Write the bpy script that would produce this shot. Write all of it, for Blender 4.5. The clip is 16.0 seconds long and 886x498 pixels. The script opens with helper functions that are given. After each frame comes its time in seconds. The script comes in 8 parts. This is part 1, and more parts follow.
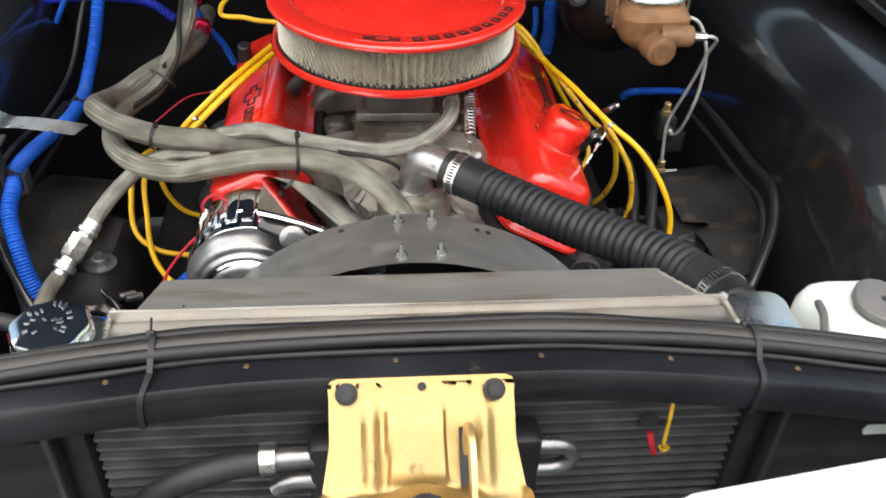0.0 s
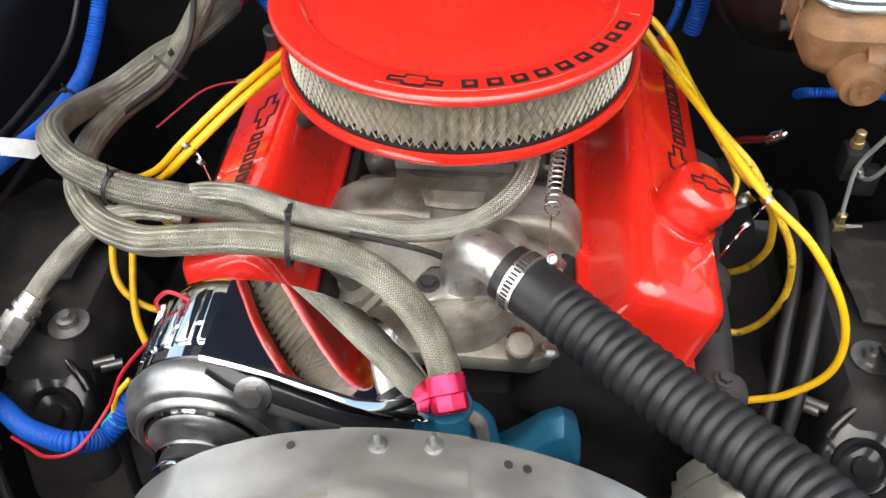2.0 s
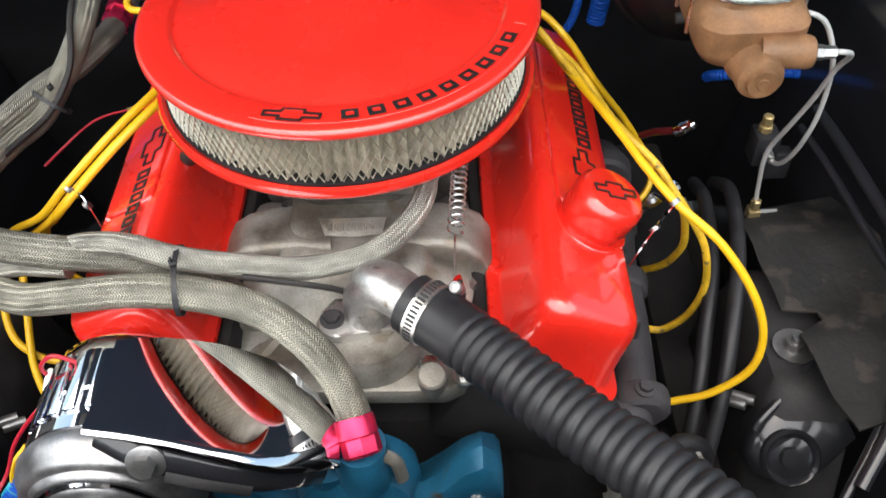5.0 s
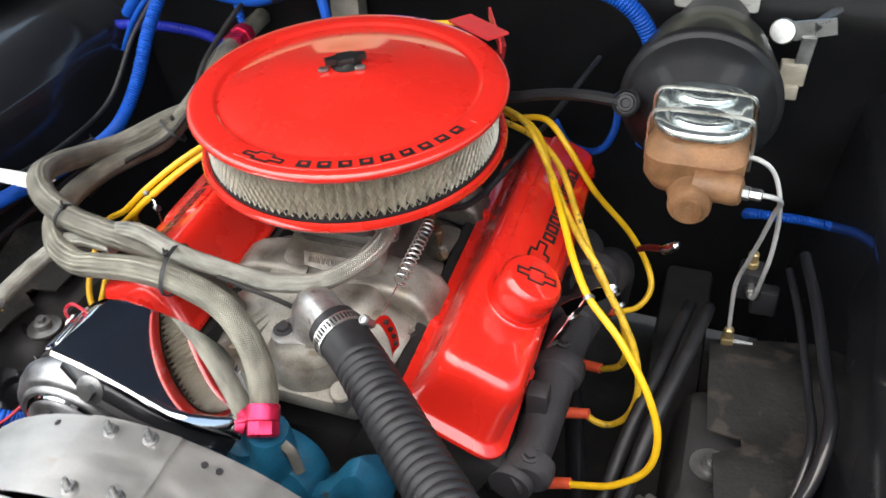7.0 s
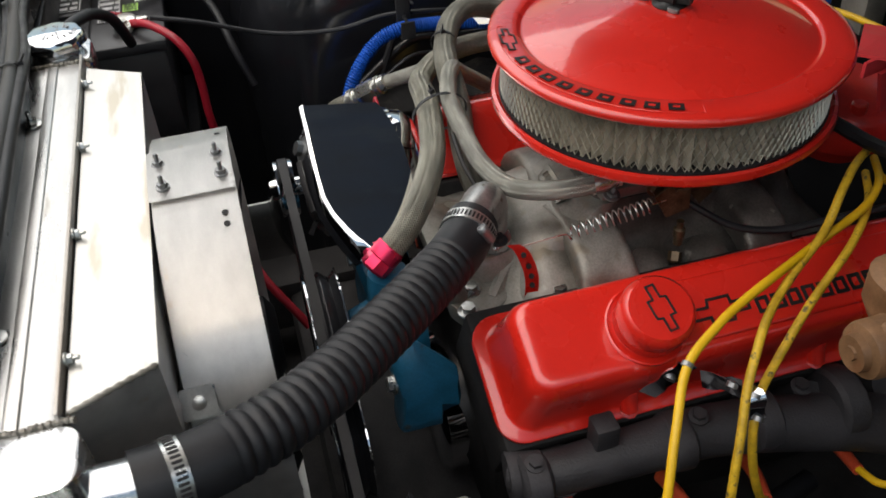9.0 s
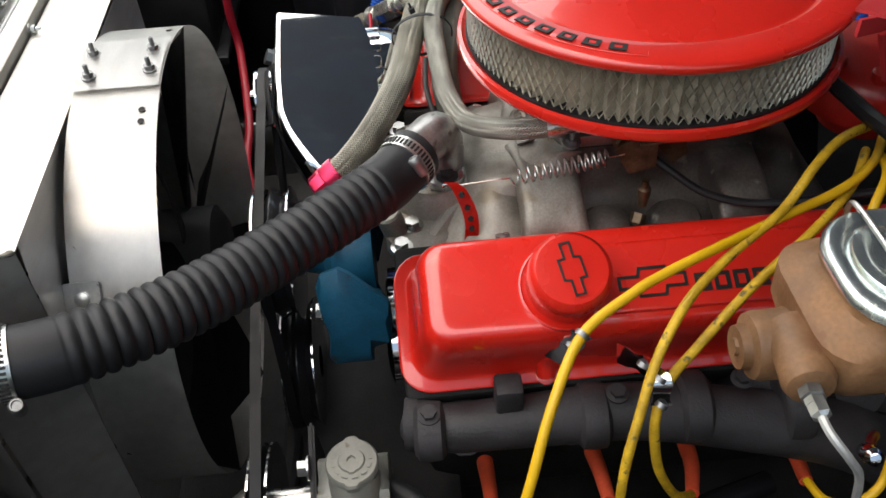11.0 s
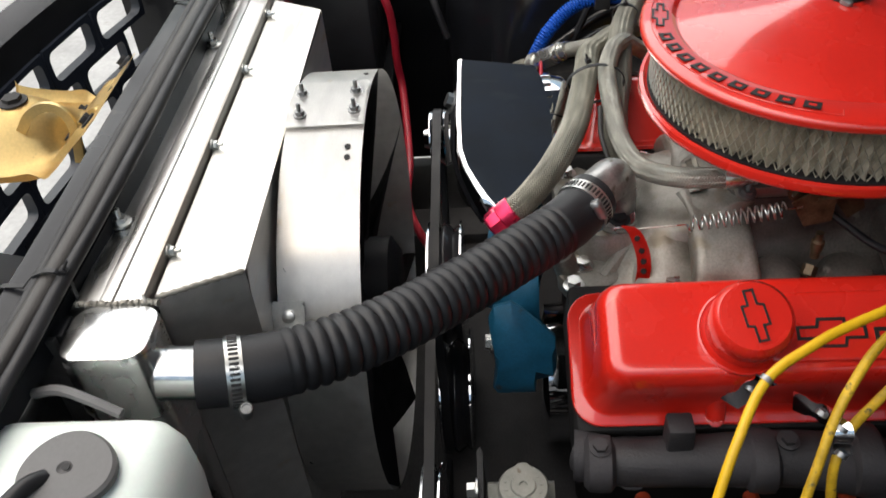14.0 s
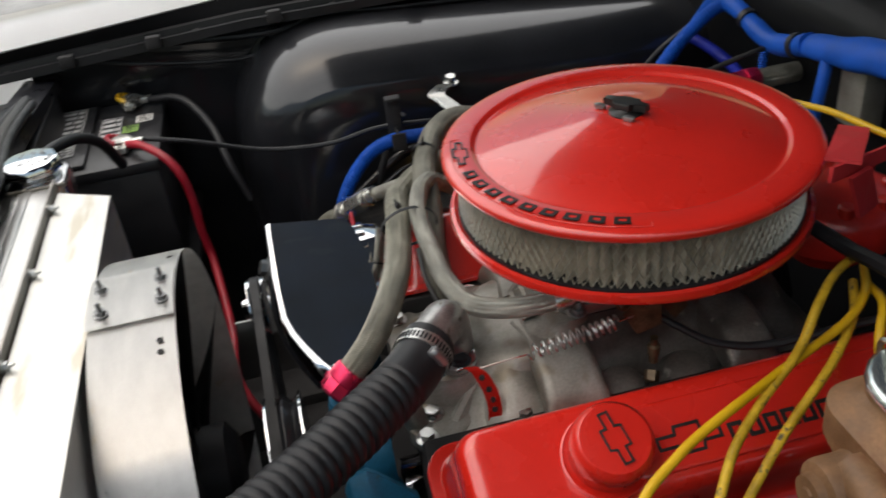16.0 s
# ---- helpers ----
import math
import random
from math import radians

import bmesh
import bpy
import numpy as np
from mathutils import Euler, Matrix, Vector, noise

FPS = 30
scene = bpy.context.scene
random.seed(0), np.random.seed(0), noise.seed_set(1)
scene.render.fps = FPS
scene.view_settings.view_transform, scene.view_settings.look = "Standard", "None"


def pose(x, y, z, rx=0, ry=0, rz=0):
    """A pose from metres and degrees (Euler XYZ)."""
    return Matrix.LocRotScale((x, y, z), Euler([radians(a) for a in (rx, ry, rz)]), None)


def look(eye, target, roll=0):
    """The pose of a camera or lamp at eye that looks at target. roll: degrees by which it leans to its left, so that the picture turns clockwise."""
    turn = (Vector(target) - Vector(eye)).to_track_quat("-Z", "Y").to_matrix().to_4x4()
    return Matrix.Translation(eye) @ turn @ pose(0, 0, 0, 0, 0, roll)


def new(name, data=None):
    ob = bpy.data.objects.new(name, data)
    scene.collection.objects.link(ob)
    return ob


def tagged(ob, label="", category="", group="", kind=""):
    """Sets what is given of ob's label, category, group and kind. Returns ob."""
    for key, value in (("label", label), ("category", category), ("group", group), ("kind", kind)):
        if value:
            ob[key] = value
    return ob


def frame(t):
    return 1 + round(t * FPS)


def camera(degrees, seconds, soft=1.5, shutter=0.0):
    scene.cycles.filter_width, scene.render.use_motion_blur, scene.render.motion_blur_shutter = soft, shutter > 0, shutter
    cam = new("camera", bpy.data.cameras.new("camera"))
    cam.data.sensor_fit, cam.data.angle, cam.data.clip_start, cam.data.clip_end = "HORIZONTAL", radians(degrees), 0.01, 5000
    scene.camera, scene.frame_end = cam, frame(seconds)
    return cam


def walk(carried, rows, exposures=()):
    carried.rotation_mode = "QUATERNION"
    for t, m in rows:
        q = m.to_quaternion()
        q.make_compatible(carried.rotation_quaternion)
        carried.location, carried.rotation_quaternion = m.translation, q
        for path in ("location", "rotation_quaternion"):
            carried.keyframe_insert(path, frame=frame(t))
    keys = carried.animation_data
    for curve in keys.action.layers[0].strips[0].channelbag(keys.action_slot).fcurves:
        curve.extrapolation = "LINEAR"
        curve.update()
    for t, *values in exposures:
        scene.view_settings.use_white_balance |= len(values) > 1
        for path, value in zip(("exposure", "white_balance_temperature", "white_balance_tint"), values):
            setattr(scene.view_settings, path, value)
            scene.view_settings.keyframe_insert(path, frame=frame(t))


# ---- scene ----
PATH = [
    (0, (-0.063, -1.184, 1.406), (0.114, 0.383, 0.176), 2.7),
    (0.5, (-0.086, -1.045, 1.391), (0.034, 0.503, 0.13), 2.3),
    (1, (-0.11, -0.856, 1.377), (0.093, 0.631, 0.055), 4.9),
    (1.5, (-0.048, -0.784, 1.37), (0.0, 0.679, 0.006), 1.0),
    (2, (0.045, -0.75, 1.354), (-0.099, 0.635, -0.082), -1.4),
    (2.5, (0.052, -0.722, 1.352), (-0.073, 0.636, -0.111), -3.3),
    (3, (0.045, -0.708, 1.351), (-0.047, 0.643, -0.121), -2.9),
    (3.5, (0.054, -0.702, 1.35), (-0.013, 0.615, -0.153), -3.1),
    (4, (0.069, -0.694, 1.348), (0.031, 0.606, -0.171), -2.9),
    (4.5, (0.082, -0.692, 1.347), (0.059, 0.605, -0.176), -3.2),
    (5, (0.087, -0.694, 1.358), (0.056, 0.663, -0.111), -2.9),
    (5.2, (0.09, -0.696, 1.364), (0.031, 0.694, -0.072), -2.7),
    (7.3, (0.453, -0.794, 1.421), (-0.269, 0.578, 0.158), -3.3),
    (7.5, (0.496, -0.772, 1.402), (-0.367, 0.505, 0.128), -3.4),
    (8, (0.595, -0.687, 1.386), (-0.616, 0.268, 0.112), -6.0),
    (8.5, (0.736, -0.558, 1.369), (-0.72, -0.025, 0.106), -4.9),
    (9, (0.722, -0.427, 1.336), (-0.772, -0.056, 0.06), -3.4),
    (9.2, (0.708, -0.384, 1.323), (-0.757, -0.067, -0.001), -3.3),
    (11.3, (0.726, -0.237, 1.288), (-0.729, -0.202, -0.083), -3.5),
    (11.5, (0.732, -0.248, 1.288), (-0.715, -0.243, -0.093), -3.8),
    (12, (0.749, -0.27, 1.296), (-0.66, -0.369, -0.119), -5.5),
    (12.5, (0.764, -0.295, 1.304), (-0.608, -0.491, -0.139), -7.7),
    (13, (0.772, -0.308, 1.312), (-0.587, -0.502, -0.142), -7.6),
    (13.5, (0.766, -0.314, 1.319), (-0.674, -0.476, -0.06), -6.6),
    (14, (0.752, -0.314, 1.324), (-0.768, -0.459, 0.032), -5.7),
    (14.5, (0.741, -0.312, 1.333), (-0.848, -0.455, 0.128), -5.8),
    (15, (0.736, -0.315, 1.336), (-0.894, -0.411, 0.182), -5.3),
    (15.5, (0.731, -0.317, 1.335), (-0.918, -0.333, 0.203), -6.5),
    (16, (0.706, -0.31, 1.321), (-0.95, -0.037, 0.235), -7.3),
]
cam = camera(53.6, 16.0, soft=1.6, shutter=0.25)
walk(cam, [(t, look(eye, target, roll)) for t, eye, target, roll in PATH],
     exposures=[(t, e, k, 10) for t, e, k in ((0, 1.88, 6850), (1, 2.13, 6900), (3, 2.13, 6700), (5, 2.12, 6650), (7.4, 2.1, 6700), (8.4, 1.2, 6800), (9, 1.05, 6850), (11.5, 1.63, 6850), (12.5, 1.68, 6850), (13.5, 1.62, 6850), (14.5, 1.2, 6850), (15.5, 1.08, 6850), (16, 0.95, 6850))])

# ---- light: an overcast sky over an open hood ----
world = bpy.data.worlds.new("overcast_sky")
scene.world = world
world.use_nodes = True
wn = world.node_tree
sky = wn.nodes.new("ShaderNodeTexSky")
sky.sky_type = 'NISHITA'
sky.sun_disc = False
sky.sun_elevation, sky.sun_rotation = radians(75), radians(210)
sky.dust_density, sky.air_density, sky.ozone_density = 2.5, 2.0, 1.0
wn.links.new(sky.outputs[0], wn.nodes["Background"].inputs[0])
wn.nodes["Background"].inputs[1].default_value = 0.06
sun = new("sun", bpy.data.lights.new("sun", 'SUN'))
sun.data.energy, sun.data.angle, sun.data.color = 2.2, radians(115), (1.0, 0.97, 0.93)
sun.matrix_world = look((-0.3, -0.5, 3.0), (0, 0, 0.8))

# ---- materials ----
def mat(name, col, rough=0.5, metal=0.0, col2=None, var=0.18, scale=30.0, fine=350.0, bump=0.15,
        bscale=None, dist=0.0008, rvar=0.12, coat=0.0, spec=0.5, specks=None, stretch=(1, 1, 1), coat_rough=0.05):
    """A surface with broad mottling, fine grain, uneven gloss and slight relief."""
    m = bpy.data.materials.new(name)
    m.use_nodes = True
    nt = m.node_tree
    b = nt.nodes["Principled BSDF"]
    tc = nt.nodes.new("ShaderNodeTexCoord")
    mp = nt.nodes.new("ShaderNodeMapping")
    mp.inputs["Scale"].default_value = stretch
    nt.links.new(tc.outputs["Object"], mp.inputs[0])
    n1, n2 = nt.nodes.new("ShaderNodeTexNoise"), nt.nodes.new("ShaderNodeTexNoise")
    for n, s, d in ((n1, scale, 4.0), (n2, fine, 3.0)):
        n.inputs["Scale"].default_value, n.inputs["Detail"].default_value = s, d
        nt.links.new(mp.outputs[0], n.inputs["Vector"])
    ca = (*[min(1, c * (1 + var)) for c in col], 1)
    cb = (*(col2 if col2 else [c * (1 - var) for c in col]), 1)
    ramp = nt.nodes.new("ShaderNodeValToRGB")
    ramp.color_ramp.elements[0].position, ramp.color_ramp.elements[1].position = 0.35, 0.65
    ramp.color_ramp.elements[0].color, ramp.color_ramp.elements[1].color = cb, ca
    nt.links.new(n1.outputs["Fac"], ramp.inputs[0])
    mix = nt.nodes.new("ShaderNodeMix")
    mix.data_type, mix.blend_type = 'RGBA', 'MULTIPLY'
    mix.inputs["Factor"].default_value = 1.0
    r2 = nt.nodes.new("ShaderNodeMapRange")
    r2.inputs["From Min"].default_value, r2.inputs["From Max"].default_value = 0.3, 0.7
    r2.inputs["To Min"].default_value, r2.inputs["To Max"].default_value = 1 - var * 0.8, 1.0
    nt.links.new(n2.outputs["Fac"], r2.inputs[0])
    nt.links.new(ramp.outputs[0], mix.inputs["A"])
    nt.links.new(r2.outputs[0], mix.inputs["B"])
    out = mix.outputs["Result"]
    if specks:
        n3 = nt.nodes.new("ShaderNodeTexNoise")
        n3.inputs["Scale"].default_value, n3.inputs["Detail"].default_value = specks[1], 6.0
        nt.links.new(mp.outputs[0], n3.inputs["Vector"])
        rs = nt.nodes.new("ShaderNodeMapRange")
        rs.inputs["From Min"].default_value, rs.inputs["From Max"].default_value = specks[2], specks[2] + 0.08
        nt.links.new(n3.outputs["Fac"], rs.inputs[0])
        mx = nt.nodes.new("ShaderNodeMix")
        mx.data_type = 'RGBA'
        nt.links.new(rs.outputs[0], mx.inputs["Factor"])
        nt.links.new(out, mx.inputs["A"])
        mx.inputs["B"].default_value = (*specks[0], 1)
        out = mx.outputs["Result"]
    nt.links.new(out, b.inputs["Base Color"])
    rr = nt.nodes.new("ShaderNodeMapRange")
    rr.inputs["From Min"].default_value, rr.inputs["From Max"].default_value = 0.3, 0.7
    rr.inputs["To Min"].default_value = max(0.02, rough - rvar)
    rr.inputs["To Max"].default_value = min(1, rough + rvar)
    nt.links.new(n1.outputs["Fac"], rr.inputs[0])
    nt.links.new(rr.outputs[0], b.inputs["Roughness"])
    b.inputs["Metallic"].default_value = metal
    b.inputs["Coat Weight"].default_value = coat
    b.inputs["Coat Roughness"].default_value = coat_rough
    b.inputs["Coat IOR"].default_value = 1.5
    b.inputs["Specular IOR Level"].default_value = spec
    if bump:
        bp = nt.nodes.new("ShaderNodeBump")
        bp.inputs["Strength"].default_value, bp.inputs["Distance"].default_value = bump, dist
        src = n2
        if bscale:
            src = nt.nodes.new("ShaderNodeTexNoise")
            src.inputs["Scale"].default_value, src.inputs["Detail"].default_value = bscale, 4.0
            nt.links.new(mp.outputs[0], src.inputs["Vector"])
        nt.links.new(src.outputs["Fac"], bp.inputs["Height"])
        nt.links.new(bp.outputs[0], b.inputs["Normal"])
    return m


def braid_mat(name, light, dark, around=16.0, along_=16.0, rough=0.45, metal=0.6):
    """Woven sleeve: two crossing sets of strands wound round the hose, by the sleeve's own coordinates."""
    m = mat(name, light, rough, metal, var=0.25, scale=35, fine=500, bump=0)
    nt = m.node_tree
    b = nt.nodes["Principled BSDF"]
    uv = nt.nodes.new("ShaderNodeUVMap")
    sep = nt.nodes.new("ShaderNodeSeparateXYZ")
    nt.links.new(uv.outputs[0], sep.inputs[0])
    def math_node(op, a, c):
        n = nt.nodes.new("ShaderNodeMath")
        n.operation = op
        for k, v in enumerate((a, c)):
            if isinstance(v, (int, float)):
                n.inputs[k].default_value = v
            elif v is not None:
                nt.links.new(v, n.inputs[k])
        return n.outputs[0]
    # strands lean one way, then the other, in narrow lengthwise columns
    col = math_node('PINGPONG', math_node('MULTIPLY', sep.outputs[1], around), 0.5)
    lean = math_node('ADD', math_node('MULTIPLY', sep.outputs[0], along_), math_node('MULTIPLY', col, 2.2))
    s1 = math_node('SINE', math_node('MULTIPLY', lean, 6.2832), None)
    seam = math_node('ABSOLUTE', math_node('SUBTRACT', math_node('MULTIPLY', col, 4.0), 1.0), None)
    h = math_node('SUBTRACT', s1, math_node('MULTIPLY', math_node('POWER', seam, 4.0), 0.5))
    fac = nt.nodes.new("ShaderNodeMapRange")
    fac.inputs["From Min"].default_value, fac.inputs["From Max"].default_value = -1.2, 0.7
    nt.links.new(h, fac.inputs[0])
    mx = nt.nodes.new("ShaderNodeMix")
    mx.data_type = 'RGBA'
    # grime in long streaks
    st = nt.nodes.new("ShaderNodeTexNoise")
    st.inputs["Scale"].default_value, st.inputs["Detail"].default_value = 1.0, 5.0
    smap = nt.nodes.new("ShaderNodeMapping")
    smap.inputs["Scale"].default_value = (2.0, 7.0, 1.0)
    nt.links.new(uv.outputs[0], smap.inputs[0])
    nt.links.new(smap.outputs[0], st.inputs["Vector"])
    sr = nt.nodes.new("ShaderNodeMapRange")
    sr.inputs["From Min"].default_value, sr.inputs["From Max"].default_value = 0.36, 0.58
    sr.inputs["To Min"].default_value, sr.inputs["To Max"].default_value = 0.62, 1.2
    nt.links.new(st.outputs["Fac"], sr.inputs[0])
    sm = nt.nodes.new("ShaderNodeMix")
    sm.data_type, sm.blend_type = 'RGBA', 'MULTIPLY'
    sm.inputs["Factor"].default_value = 1.0
    nt.links.new(b.inputs["Base Color"].links[0].from_socket, sm.inputs["A"])
    nt.links.new(sr.outputs[0], sm.inputs["B"])
    old = sm.outputs["Result"]
    mx.inputs["A"].default_value = (*dark, 1)
    nt.links.new(fac.outputs[0], mx.inputs["Factor"])
    nt.links.new(old, mx.inputs["B"])
    nt.links.new(mx.outputs["Result"], b.inputs["Base Color"])
    bp = nt.nodes.new("ShaderNodeBump")
    bp.inputs["Strength"].default_value, bp.inputs["Distance"].default_value = 0.6, 0.0012
    nt.links.new(h, bp.inputs["Height"])
    nt.links.new(bp.outputs[0], b.inputs["Normal"])
    return m


RED = mat("red_enamel", (0.63, 0.019, 0.011), 0.28, var=0.06, scale=12, coat=1.0, bump=0.04, bscale=160, dist=0.0004, rvar=0.05)
RED_GEN = mat("red_dull_enamel", (0.5, 0.02, 0.012), 0.4, var=0.15, coat=0.1)
BLACK_LETTER = mat("black_letter_paint", (0.012, 0.012, 0.012), 0.4, bump=0)
CHROME = mat("chrome", (0.82, 0.83, 0.85), 0.06, 1.0, var=0.03, rvar=0.03, bump=0.02)
STEEL = mat("zinc_steel", (0.62, 0.62, 0.6), 0.32, 1.0, var=0.15)
ALU = mat("brushed_aluminium", (0.68, 0.67, 0.65), 0.38, 0.88, var=0.07, scale=14, fine=220, rvar=0.06, stretch=(1, 5, 5), bump=0.08,
          specks=((0.62, 0.56, 0.48), 9, 0.66))
ALU_TANK = mat("welded_aluminium", (0.72, 0.72, 0.72), 0.24, 1.0, var=0.07, scale=20, bump=0.1)
ALU_CAST = mat("cast_aluminium", (0.30, 0.287, 0.255), 0.45, 0.5, col2=(0.11, 0.095, 0.074), var=0.28, scale=16, fine=420, bump=0.5, bscale=520, dist=0.0007,
               specks=((0.2, 0.17, 0.13), 26, 0.6))
RUBBER = mat("black_rubber", (0.0135, 0.0135, 0.0155), 0.5, spec=0.38, var=0.2, bump=0.15)
RUBBER_OLD = mat("weathered_rubber", (0.022, 0.0205, 0.0195), 0.55, spec=0.3, var=0.3, scale=40, bump=0.3, specks=((0.05, 0.044, 0.038), 45, 0.66))
BLACK = mat("black_chassis_paint", (0.015, 0.015, 0.0165), 0.45, spec=0.2, var=0.25, scale=9, coat=0.12, bump=0.12, bscale=60, specks=((0.022, 0.019, 0.017), 70, 0.68))
BLACK_GLOSS = mat("black_gloss_paint", (0.0125, 0.013, 0.0155), 0.42, var=0.25, scale=6, spec=0.12, coat=0.95, coat_rough=0.12, bump=0.06, bscale=30, dist=0.002, specks=((0.03, 0.03, 0.03), 140, 0.78))
BLACK_DULL = mat("dull_black_steel", (0.032, 0.031, 0.032), 0.65, spec=0.2, var=0.35, scale=20, bump=0.3, specks=((0.035, 0.03, 0.027), 50, 0.64))
IRON = mat("cast_iron_grey", (0.03, 0.028, 0.031), 0.62, 0.1, var=0.25, scale=24, bump=0.6, bscale=380, dist=0.001)
IRON_TAN = mat("rusty_tan_iron", (0.21, 0.105, 0.047), 0.6, 0.1, var=0.25, scale=35, bump=0.45, bscale=300, dist=0.0008, specks=((0.16, 0.07, 0.03), 40, 0.6))
BLUE_PAINT = mat("blue_engine_paint", (0.012, 0.11, 0.2), 0.4, var=0.22, scale=28, coat=0.2, bump=0.4, bscale=300, specks=((0.06, 0.055, 0.05), 38, 0.63))
GREY_PUMP = mat("grey_painted_steel", (0.25, 0.25, 0.225), 0.42, 0.25, var=0.15, scale=30, specks=((0.15, 0.12, 0.09), 60, 0.64))
GOLD = mat("gold_zinc_plate", (0.70, 0.51, 0.215), 0.36, 0.75, col2=(0.62, 0.45, 0.2), var=0.15, scale=12, bump=0.08, specks=((0.25, 0.16, 0.07), 40, 0.68))
YELLOW = mat("yellow_silicone", (0.68, 0.4, 0.01), 0.4, var=0.1, bump=0.06)
YELLOW_DIRTY = mat("grimy_yellow_silicone", (0.62, 0.38, 0.02), 0.5, var=0.25, scale=60, bump=0.1, specks=((0.12, 0.09, 0.04), 120, 0.6))
ORANGE = mat("orange_boot_rubber", (0.58, 0.075, 0.03), 0.5, var=0.2)
BLUE_LOOM = mat("blue_split_loom", (0.004, 0.072, 0.40), 0.5, var=0.12, spec=0.25)
NAVY_LOOM = mat("deep_blue_loom", (0.012, 0.022, 0.3), 0.5, var=0.15, spec=0.25)
RED_WIRE = mat("red_cable", (0.36, 0.008, 0.022), 0.45, var=0.15)
FITTING_RED = mat("red_anodised", (0.68, 0.03, 0.1), 0.3, 0.7, var=0.12)
FITTING_STEEL = mat("worn_steel_fitting", (0.7, 0.69, 0.64), 0.28, 0.9, var=0.2)
BRAID = braid_mat("braided_steel_sleeve", (0.37, 0.355, 0.29), (0.16, 0.152, 0.122), 14, 34)
BRAID_DARK = braid_mat("grimy_braided_sleeve", (0.31, 0.296, 0.245), (0.125, 0.118, 0.096), 14, 34)
BRAID_LIGHT = braid_mat("light_braided_sleeve", (0.46, 0.447, 0.39), (0.24, 0.232, 0.2), 11, 25)
PLEAT = mat("filter_paper", (0.47, 0.42, 0.335), 0.85, var=0.18, scale=40, bump=0.1)
SCREEN = mat("galvanised_mesh", (0.5, 0.475, 0.41), 0.42, 0.9, var=0.2)
WHITE_PAINT = mat("white_body_paint", (0.8, 0.8, 0.8), 0.25, var=0.03, scale=3, coat=0.5, bump=0.02)
WHITE_TAPE = mat("white_plastic", (0.78, 0.77, 0.74), 0.5, var=0.06)
GREY_PLASTIC = mat("grey_plastic", (0.1, 0.097, 0.097), 0.6, var=0.1)
BATT = mat("black_battery_plastic", (0.02, 0.02, 0.022), 0.4, var=0.15)
LABEL_GREY = mat("printed_label", (0.5, 0.5, 0.5), 0.5, var=0.2, scale=50, bump=0)
LABEL_GREEN = mat("green_label", (0.3, 0.5, 0.12), 0.5, var=0.2, scale=60, bump=0)
CONCRETE = mat("concrete", (0.30, 0.30, 0.295), 0.85, var=0.2, scale=4, fine=60, bump=0.3, bscale=90, dist=0.002, specks=((0.25, 0.24, 0.23), 11, 0.62))
HOOD_PAINT = mat("dark_blue_hood_underside", (0.012, 0.028, 0.058), 0.5, var=0.2, scale=4, specks=((0.02, 0.035, 0.06), 6, 0.6))
NAVY = mat("dark_grille_paint", (0.008, 0.012, 0.022), 0.5, var=0.15, scale=4)
CORE = mat("radiator_fins", (0.135, 0.135, 0.14), 0.5, 0.6, var=0.2)
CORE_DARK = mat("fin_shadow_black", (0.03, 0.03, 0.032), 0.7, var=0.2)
GLASS_GREEN = mat("green_coolant", (0.26, 0.58, 0.5), 0.4, var=0.08, scale=8, bump=0)
JUG = mat("translucent_jug_plastic", (0.7, 0.76, 0.72), 0.4, var=0.05, scale=8, bump=0.08, bscale=30, dist=0.002)
JUG.node_tree.nodes["Principled BSDF"].inputs["Subsurface Weight"].default_value = 0.25
JUG.node_tree.nodes["Principled BSDF"].inputs["Subsurface Radius"].default_value = (0.02, 0.03, 0.025)
SATIN = mat("satin_aluminium", (0.55, 0.55, 0.54), 0.3, 0.9, var=0.12, scale=25, bump=0.2, bscale=300)

STEEL_DARK = mat("dull_zinc_hardware", (0.3, 0.3, 0.3), 0.4, 0.9, var=0.2)
SATIN_DARK = mat("brushed_grey_aluminium", (0.24, 0.24, 0.245), 0.36, 0.9, var=0.15, scale=18, fine=500, bump=0.1)
BROWN_ZINC = mat("brown_stained_zinc", (0.13, 0.09, 0.052), 0.42, 0.6, var=0.4, scale=60)
DUSTY = mat("dusty_black_rubber", (0.0155, 0.015, 0.0148), 0.75, spec=0.3, var=0.35, scale=14, bump=0.6, bscale=45, dist=0.006, specks=((0.034, 0.029, 0.025), 30, 0.55))
# grimy iron, taken darker to carry the dimness low in the bay
IRON_BLACK = mat("grimy_shaded_iron", (0.018, 0.017, 0.017), 0.7, 0.0, spec=0.2, var=0.3, scale=24, bump=0.6, bscale=300, dist=0.001)
ALU_RAIL = mat("oxidised_aluminium", (0.56, 0.55, 0.53), 0.34, 1.0, var=0.16, scale=10, fine=220, stretch=(1, 6, 6), bump=0.08, specks=((0.3, 0.27, 0.23), 8, 0.64))

# ---- building helpers ----
XE = -0.011  # the engine's middle plane
BASES = {}


def thing(name, loc, label, category, group="", kind=""):
    """An Empty at a thing's base, for its parts."""
    ob = new(name)
    ob.empty_display_size = 0.02
    ob.location = loc
    BASES[ob.name] = Vector(loc)
    return tagged(ob, label, category, group, kind)


